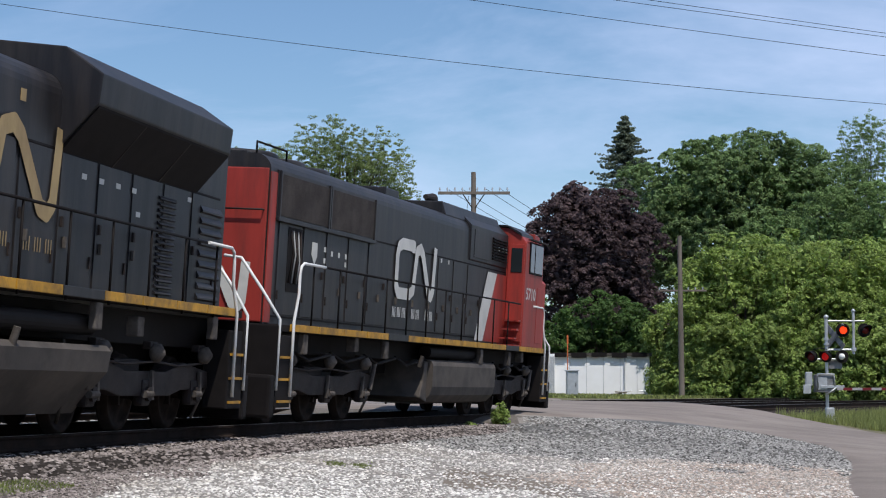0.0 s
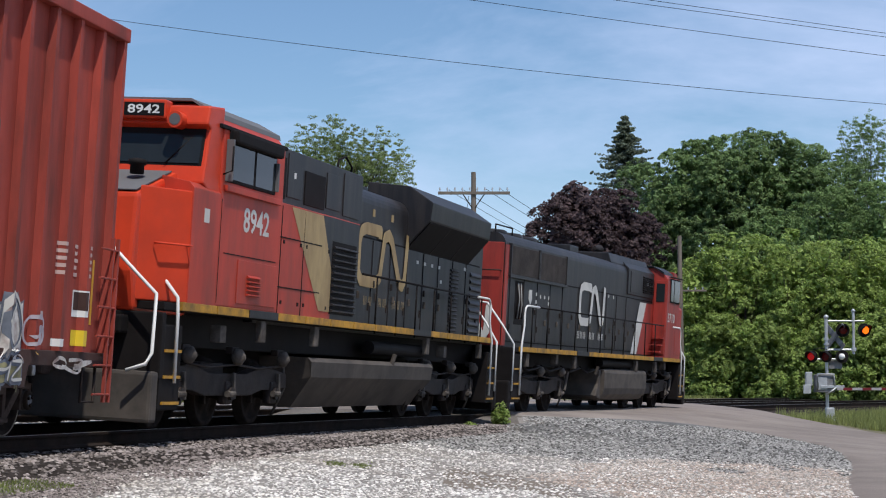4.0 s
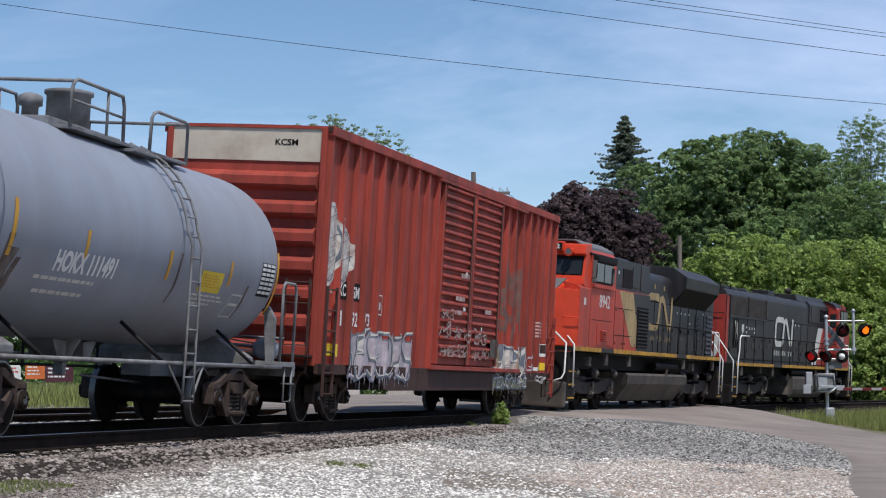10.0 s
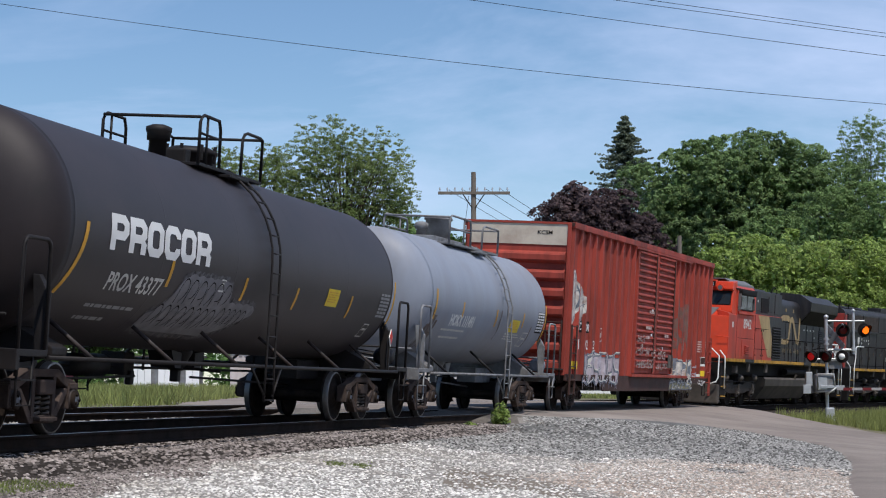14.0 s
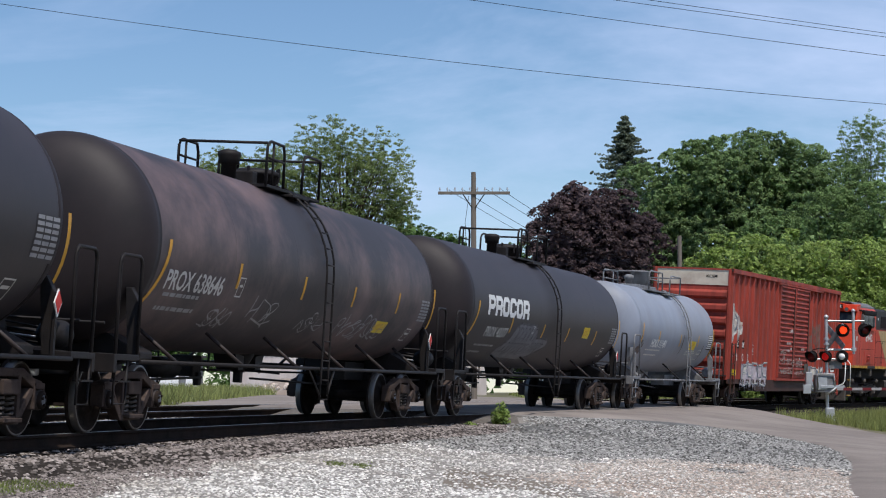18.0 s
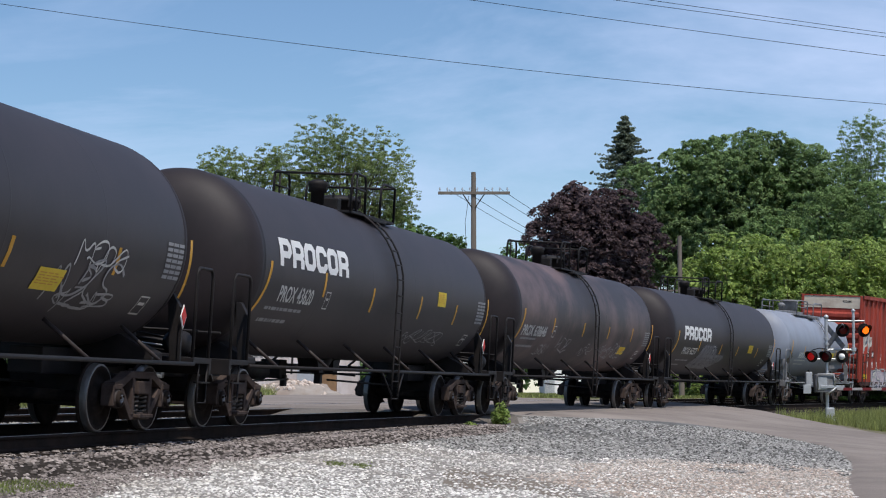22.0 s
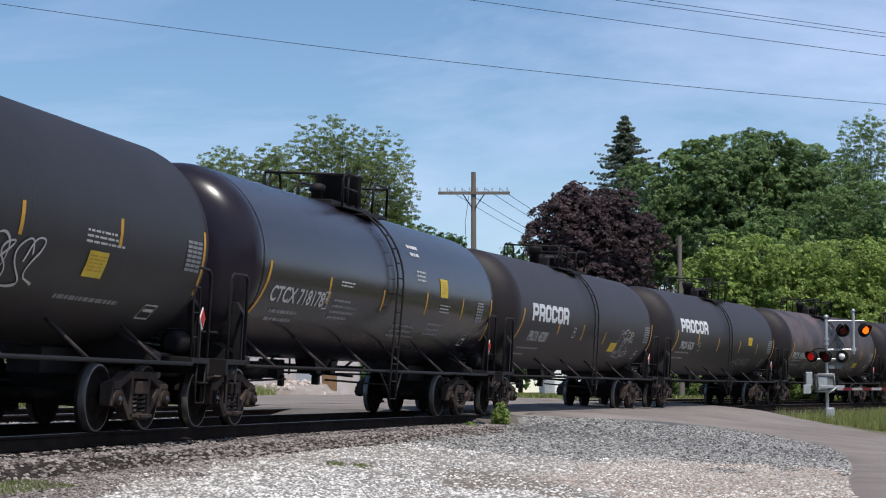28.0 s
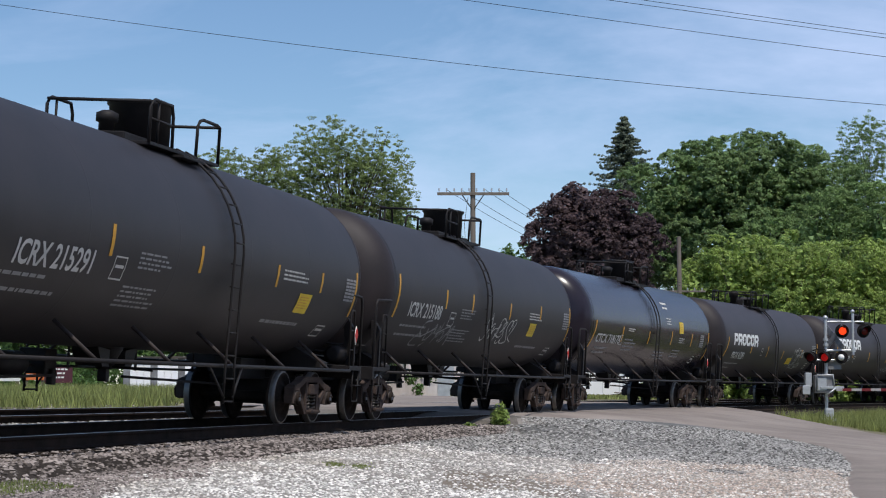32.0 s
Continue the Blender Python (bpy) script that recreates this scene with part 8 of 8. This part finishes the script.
def crossing_signal():
    r = empty("crossing_signal", "silver level-crossing signal with red lamps and gate arm", "crossing signal")
    r.location = (15.05, 78, -0.58)
    part("mast", rod(B(), (0, 0, 0), (0, 0, 3.95), 0.065, 14), M_GALV, r)
    part("mast_cap", lathe(B(), [(3.95, 0.09), (4.02, 0.1), (4.1, 0.04)], "z", 14), M_GALV, r)
    part("base", bx(bx(B(), -0.24, 0.34, -0.22, 0.22, -0.1, 0.06, 0.02), -0.08, 0.26, -0.15, 0.15, 0.06, 0.46, 0.05), M_GALV, r)
    part("side_mast", rod(B(), (1.07, 0, 2.55), (1.07, 0, 4.2), 0.055, 12), M_GALV, r)
    part("mast_cap", lathe(B(), [(4.2, 0.08), (4.27, 0.08), (4.33, 0.03)], "z", 12, (1.07, 0, 0)), M_GALV, r)
    part("cross_bar", rod(B(), (0, 0, 2.72), (1.15, 0, 2.72), 0.045, 10), M_GALV, r)
    part("cross_bar", rod(B(), (-0.05, 0, 3.85), (1.5, 0, 3.85), 0.035, 10), M_GALV, r)
    for z in (2.3, 2.5, 2.9, 3.1):
        part("clamp", rod(B(), (0, 0, z), (0, 0, z + 0.09), 0.11, 12), M_GALV, r)
    part("clamp", rod(B(), (1.07, 0, 2.66), (1.07, 0, 2.8), 0.1, 12), M_GALV, r)
    part("cross_bar", rod(B(), (-0.6, 0, 2.35), (0.6, 0, 2.35), 0.035, 10), M_GALV, r)

    def lamp(x, z, big, turn, key):
        e = part("lamp", lathe(B(), [(0.05, 0.08), (0.02, 0.18), (-0.1, 0.2), (-0.12, 0.17)], "y", 24), M_BLACK, r, "round black lamp housing")
        e.matrix_basis = pose(x, -0.12, z, 0, 0, turn)
        part("backing", lathe(B(), [(-0.03, 0.27 if big else 0.23), (0.0, 0.27 if big else 0.23)], "y", 32), M_BLACK, e, "round black backing disc")
        hood = B()
        n = 14
        inner, outer = [], []
        for k in range(n + 1):
            a = math.radians(-15 + 210 * k / n)
            ln = 0.12 + 0.22 * max(0, math.sin(a))
            for rr, lst in ((0.185, inner), (0.2, outer)):
                lst.append((hood.verts.new((rr * math.cos(a), -0.1, rr * math.sin(a))), hood.verts.new((rr * math.cos(a), -0.1 - ln, rr * math.sin(a)))))
        for lst in (inner, outer):
            for p, q in zip(lst, lst[1:]):
                hood.faces.new((p[0], q[0], q[1], p[1]))
        for p, q, u, v in zip(inner, inner[1:], outer, outer[1:]):
            hood.faces.new((p[1], q[1], v[1], u[1]))
        part("visor", hood, M_BLACK, e, "black visor")
        part("lens", lathe(B(), [(-0.11, 0.165), (-0.125, 0.15), (-0.14, 0.08), (-0.145, 0.01)], "y", 24), LENS, e, "dark red lens")
        if key:
            g = part("light", lathe(B(), [(0.0, 0.15), (-0.02, 0.13), (-0.03, 0.02)], "y", 24), {"a": GLOW, "b": GLOW_ORANGE}.get(key, GLOW_DIM), e, "glowing red light unit")
            FLASH.append((g, key))
        return e

    lamp(0.62, 3.48, True, 0, "a")
    lamp(1.45, 3.48, True, 18, "b")
    lamp(-0.58, 2.45, False, -35, "c")
    lamp(-0.02, 2.45, False, -35, "d")
    part("bell", lathe(B(), [(-0.15, 0.02), (-0.12, 0.08), (-0.05, 0.12), (0.02, 0.125), (0.06, 0.1)], "y", 24, (0.58, -0.1, 2.45)), M_WHITE, r, "white domed lamp back")
    part("bell_hood", lathe(B(), [(-0.02, 0.25), (0.03, 0.25)], "y", 24, (0.6, -0.05, 2.45)), M_BLACK, r)
    gm = part("gate_mechanism", bx(B(), -0.5, 0.25, -0.3, 0.2, 1.05, 1.75, 0.04), M_GREYSTEEL, r, "grey gate motor box")
    part("mechanism_door", bx(B(), -0.42, -0.05, -0.32, -0.3, 1.15, 1.65, 0.02), M_GALV, gm)
    part("junction_box", bx(B(), -0.85, -0.6, -0.2, 0.1, 1.3, 1.85, 0.03), M_GALV, r)
    part("gate_bracket", bx(B(), -0.3, 0.62, -0.36, -0.3, 1.22, 1.32, 0.01), M_GALV, r)
    arm = part("gate_arm", bx(B(), 0.3, 6.3, -0.42, -0.38, 1.13, 1.23, 0.006), M_ARM, r, "lowered grey-white gate arm")
    for k in range(8):
        part("red_band", bx(B(), 0.55 + k * 0.75, 0.9 + k * 0.75, -0.425, -0.375, 1.126, 1.234), M_BAND, arm, "dark red band")
    part("mechanism_frame", pipe(B(), [(-0.42, -0.36, 1.2), (-0.42, -0.36, 1.78), (0.2, -0.36, 1.76), (0.25, -0.36, 1.3)], 0.03, 6), M_GALV, r)
    part("gate_strut", pipe(B(), [(-0.1, -0.36, 0.95), (0.3, -0.36, 1.24)], 0.03, 6), M_GALV, r)
    for ang in (45, -45):
        cb = part("crossbuck_board", bx(B(), -0.62, 0.62, -0.012, 0.012, -0.11, 0.11, 0.004), M_GREYSTEEL, r, "grey back of a crossbuck board")
        cb.matrix_basis = pose(0.36, 0.12 + ang * 0.0004, 3.25, 0, 0, -50) @ pose(0, 0, 0, 0, ang, 0)
    part("plate", bx(B(), 0.1, 0.62, 0.08, 0.1, 1.98, 2.3, 0.004), M_GREYSTEEL, r, "grey back of a small plate")
    part("cable", pipe(B(), [(-0.58, -0.05, 2.7), (-0.3, -0.08, 2.78), (0.0, -0.08, 2.74)], 0.018, 5), M_BLACK, r)
    part("counterweight", bx(B(), -1.0, -0.7, -0.42, -0.36, 1.0, 1.35, 0.02), M_GALV, r)
    return r


crossing_signal()


# ---- overhead wires ----
def wire(name, a, b, sag, r=0.0085):
    a, b = Vector(a), Vector(b)
    pts = []
    for k in range(25):
        t = k / 24
        p = a.lerp(b, t)
        p.z -= sag * 4 * t * (1 - t)
        pts.append(p)
    return tagged(part(name, pipe(B(), pts, r, 5), M_BLACK), "thin dark overhead wire", "wire", "overhead wires")


wire("overhead_wire", (-27, 60, 14.52), (27, 60, 8.31), 0.85)
wire("overhead_wire", (-27, 60, 16.85), (27, 60, 9.05), 0.38)
wire("overhead_wire", (-27, 60, 17.2), (27, 60, 9.48), 0.15)
wire("overhead_wire", (-27, 60, 17.38), (27, 60, 9.53), 0.1)
for dx, dz in ((-1.1, 0.0), (-0.5, 0.0), (0.5, 0.0), (1.1, 0.0)):
    wire("line_wire", (1.27 + dx, 81.9, 8.9), (13.2 + dx, 110, 6.3), 0.55, 0.01)
for dx in (-1.2, 0.4, 1.2):
    wire("line_wire", (13.2 + dx, 110, 6.3), (21.5 + dx, 150, 6.6), 0.5, 0.01)


# ---- things beyond the tracks ----
def rubble():
    rng = random.Random(5)
    r = empty("rubble_heap", "heap of broken pale stone and soil", "rubble")
    r.location = (-7.9, 105, 0.05)
    bm = B()
    bmesh.ops.create_icosphere(bm, subdivisions=4, radius=1.0)
    for v in bm.verts:
        n = noise.noise(v.co * 2.3) * 0.25 + noise.noise(v.co * 7) * 0.1
        v.co = Vector((v.co.x * (2.6 + n), v.co.y * 1.5, max(0, v.co.z) * (1.05 + n)))
    part("heap", bm, M_STONETAN, r)
    for k in range(60):
        b = B()
        bmesh.ops.create_icosphere(b, subdivisions=1, radius=rng.uniform(0.06, 0.18))
        for v in b.verts:
            v.co *= rng.uniform(0.75, 1.2)
        a, q = rng.uniform(-1.9, 1.9), rng.uniform(-1.3, -0.2)
        o = part("stone", b, M_STONETAN, r)
        o.location = (a, q, 1.05 * math.sqrt(max(0.02, 1 - (a / 2.3) ** 2 - (q / 1.5) ** 2)))


rubble()
slab("wooden_crate", -6.5, -5.72, 106.6, 107.2, 0.05, 1.5, mat("weathered_plywood", (0.25, 0.15, 0.08), 0.8, 0, 0.25, 3), None)
tagged(bpy.data.objects["wooden_crate"], "tall brown weathered plywood crate beside the rubble", "crate")


M_CONTAINER = mat("chalky_white_paint", (0.62, 0.565, 0.54), 0.7, 0, 0.06, 1, (0.42, 0.34, 0.3), 0.6, 0.7, stretch=(1, 1, 0.4))


def white_container(x0, x1, y, label):
    r = empty("storage_container", label, "container", "white containers")
    slab("body", x0, x1, y, y + 1.6, 0.1, 2.7, M_CONTAINER, r)
    n = int((x1 - x0 - 0.2) / 0.3)
    for k in range(n):
        slab("corrugation", x0 + 0.1 + 0.3 * k, x0 + 0.22 + 0.3 * k, y - 0.05, y, 0.25, 2.6, M_CONTAINER, r, bev=0)
    mid = x0 + (x1 - x0) * 0.52
    slab("door_frame", mid, mid + 1.0, y - 0.07, y - 0.04, 0.15, 2.2, M_GALV, r)
    slab("top_rail", x0, x1, y - 0.06, y + 0.02, 2.6, 2.72, M_GREYSTEEL, r)


white_container(-3.4, 2.6, 119, "white corrugated storage container behind the road")
# a white building, put together from the container's parts
white_container(-12.4, -4.9, 115.8, "long white building behind the rubble")


def sign_board(x, y, w, h, z, m, label, seed):
    r = empty("sign_board", label, "sign")
    for dx in (-w * 0.4, w * 0.4):
        slab("post", x + dx - 0.06, x + dx + 0.06, y, y + 0.1, 0, z + h, M_POLE, r)
    slab("panel", x - w / 2, x + w / 2, y - 0.05, y, z, z + h, m, r)
    sf = lambda u, v, off=0.0: Vector((u, y - 0.05 - off, v))
    small_print("bar", sf, x - w * 0.4, x + w * 0.4, z + 0.15 * h, z + 0.85 * h, 3, seed, M_WHITE if m is not M_WHITE else M_REDPLAC, r)


M_MAROON = mat("maroon_sign_paint", (0.09, 0.03, 0.04), 0.6, 0, 0.15, 3)
M_ORANGE = mat("orange_sign_paint", (0.62, 0.16, 0.05), 0.6, 0, 0.15, 3)
sign_board(-17.75, 92, 1.3, 0.8, 0.95, M_MAROON, "dark maroon sign board with white bars on posts", 1)
sign_board(-18.95, 92.4, 0.9, 0.7, 1.1, M_ORANGE, "orange and white sign board on wooden posts", 2)
sign_board(-20.3, 92.8, 1.2, 0.7, 1.05, M_WHITE, "white sign board with red bars on wooden posts", 3)


def low_garage():
    r = empty("garage", "low pale grey board-clad garage beyond the meadow", "garage")
    for k in range(11):
        slab("board", -18.6 + 0.4 * k, -18.22 + 0.4 * k, 115.9, 116.0, 0.2, 2.5, M_SHED if k % 4 else M_GREYSTEEL, r)
    slab("body", -18.6, -14.2, 116.0, 117.6, 0.2, 2.5, M_GREYSTEEL, r)
    slab("roof", -18.8, -14.0, 115.7, 117.8, 2.5, 2.62, M_TANKFUEL, r, "dark flat roof")


low_garage()


def house():
    r = empty("house", "tan house half hidden behind the trees", "house")
    slab("wall", 11.2, 14.0, 140, 146, 0, 3.6, mat("tan_siding", (0.45, 0.33, 0.16), 0.8, 0, 0.1, 2), r)
    part("roof", prism(B(), [(10.9, 3.6), (14.3, 3.6), (12.6, 4.9)], "y", 139.7, 146.3), M_TANKFUEL, r)
    slab("window", 12.2, 13.0, 139.95, 140, 1.5, 2.6, M_GLASS, r)


house()


def dark_house():
    r = empty("house", "dark house in the shade under the trees", "house")
    slab("wall", 14.7, 17.6, 142, 147, 0, 4.4, mat("dark_siding", (0.05, 0.05, 0.06), 0.8, 0, 0.2, 2), r)
    part("roof", prism(B(), [(14.4, 4.4), (17.9, 4.4), (16.1, 5.7)], "y", 141.7, 147.3), M_TANKFUEL, r)
    slab("door", 15.1, 15.95, 141.94, 142, 2.2, 4.1, M_GREYDECAL, r, "grey door")


dark_house()


def garden_slide():
    r = empty("garden_slide", "yellow plastic slide in a garden", "slide")
    part("chute", ribbon(B(), lambda u, v, off=0.0: Vector((u, 126 + off, v)), [(13.6, 1.45), (13.95, 1.5), (14.4, 1.85), (14.9, 2.25), (15.1, 2.25)], 0.11, 0.0), mat("yellow_plastic", (0.75, 0.6, 0.04), 0.4, 0, 0.05, 3), r)
    part("side_wall", prism(B(), [(13.7, 1.34), (14.2, 1.5), (15.0, 2.14), (15.0, 2.24), (14.2, 1.62), (13.7, 1.44)], "y", 126.02, 126.4), M_PLACARD, r)
    for x, z in ((13.75, 1.4), (15.0, 2.2)):
        slab("post", x - 0.04, x + 0.04, 126.05, 126.13, 0, z, M_POLE, r)


garden_slide()
marker = empty("marker_stake", "thin orange marker stake by the shed", "stake")
part("stake", rod(B(), (7.05, 112.5, 0), (7.05, 112.5, 3.7), 0.03, 8), M_ORANGE, marker)
part("cap", rod(B(), (7.05, 112.5, 3.2), (7.05, 112.5, 3.72), 0.05, 8), M_ORANGE, marker)


def debris():
    r = empty("debris_pile", "low pile of boards and rubble against the shed", "debris")
    rng = random.Random(12)
    for k in range(9):
        x = 10.2 + k * 0.28
        o = slab("board", -0.35, 0.35, -0.08, 0.08, -0.03, 0.03, rng.choice((M_GREYSTEEL, M_POLE, M_SHED)), r)
        o.matrix_basis = pose(x, 117.3 + rng.uniform(-0.2, 0.2), 0.2 + rng.uniform(0, 0.35), rng.uniform(-20, 20), rng.uniform(-15, 15), rng.uniform(-30, 30))


debris()
grass("gravel_weeds", "small tufts of grass in the gravel", 1500, seen_place(17, 30, 1.0, lambda x, y, s, d, n: 2.1 < d < 2.7 and y < 22 and n > 0.0), 0.045, 14, M_TUFT, wide=0.008)
grass("gravel_tufts", "two low tufts of grass in the gravel", 700, lambda rng: (lambda x, y: np.array((x, y, height(x, y))))(rng.choice((-1.57, -1.2)) + rng.normal(0, 0.07), 29.2 + rng.normal(0, 0.25)), 0.03, 15, M_TUFT, wide=0.008)
tree("small_weed", "low green weed at the edge of the gravel", (0.6, 45.5, -0.36), [(0, 0, 0.08, 0.2, 0.2, 0.08)], 20, 400, 0.03, 0.06, M_LEAF_LIGHT, 0.006, 78)


# ---- bush by the crossing ----
tree("small_bush", "small yellow-green bush at the edge of the gravel", (1.37, 47, -0.4), [(0, 0, 0.32, 0.2, 0.2, 0.28)], 40, 1100, 0.035, 0.1, M_LEAF_LIGHT, 0.012, 77)


def motions():
    times = [k * 1.0 for k in range(33)]
    for car, s, half in CARS:
        turn = Matrix.Rotation(math.pi, 4, "Z") if car is trail else Matrix.Identity(4)
        walk(car, [(t, car_pose(s + travelled(t), half) @ turn) for t in times])
    # the two lamps of each pair light in turn, about once a second
    drift = [(0, 0.0), (3, 0.1), (6, 0.3), (13, 0.70), (17, 0.84), (20, 1.04), (22, 1.22), (29, 1.66), (30, 1.79), (32, 1.92), (40, 2.4)]
    for unit, key in FLASH:
        rows, was = [], None
        for k in range(0, 961):
            t = k / 30
            ph = (t + lerp(drift, t)) % 1.0
            lit = (0.15 < ph < 0.75) == (key in "bc")
            if lit != was or k in (0, 960):
                place = pose(0, -0.135 if lit else 0.0, 0)
                if was is not None and lit != was:
                    rows.append((t - 1 / 30, pose(0, -0.135 if was else 0.0, 0)))
                rows.append((t, place))
                was = lit
        walk(unit, rows)
    for w, r, direction, dx in SPIN:
        rows = []
        for k in range(321):
            t = k / 10
            rows.append((t, Matrix.Translation((dx, 0, r)) @ Matrix.Rotation(direction * travelled(t) / r, 4, "Y")))
        walk(w, rows)


motions()
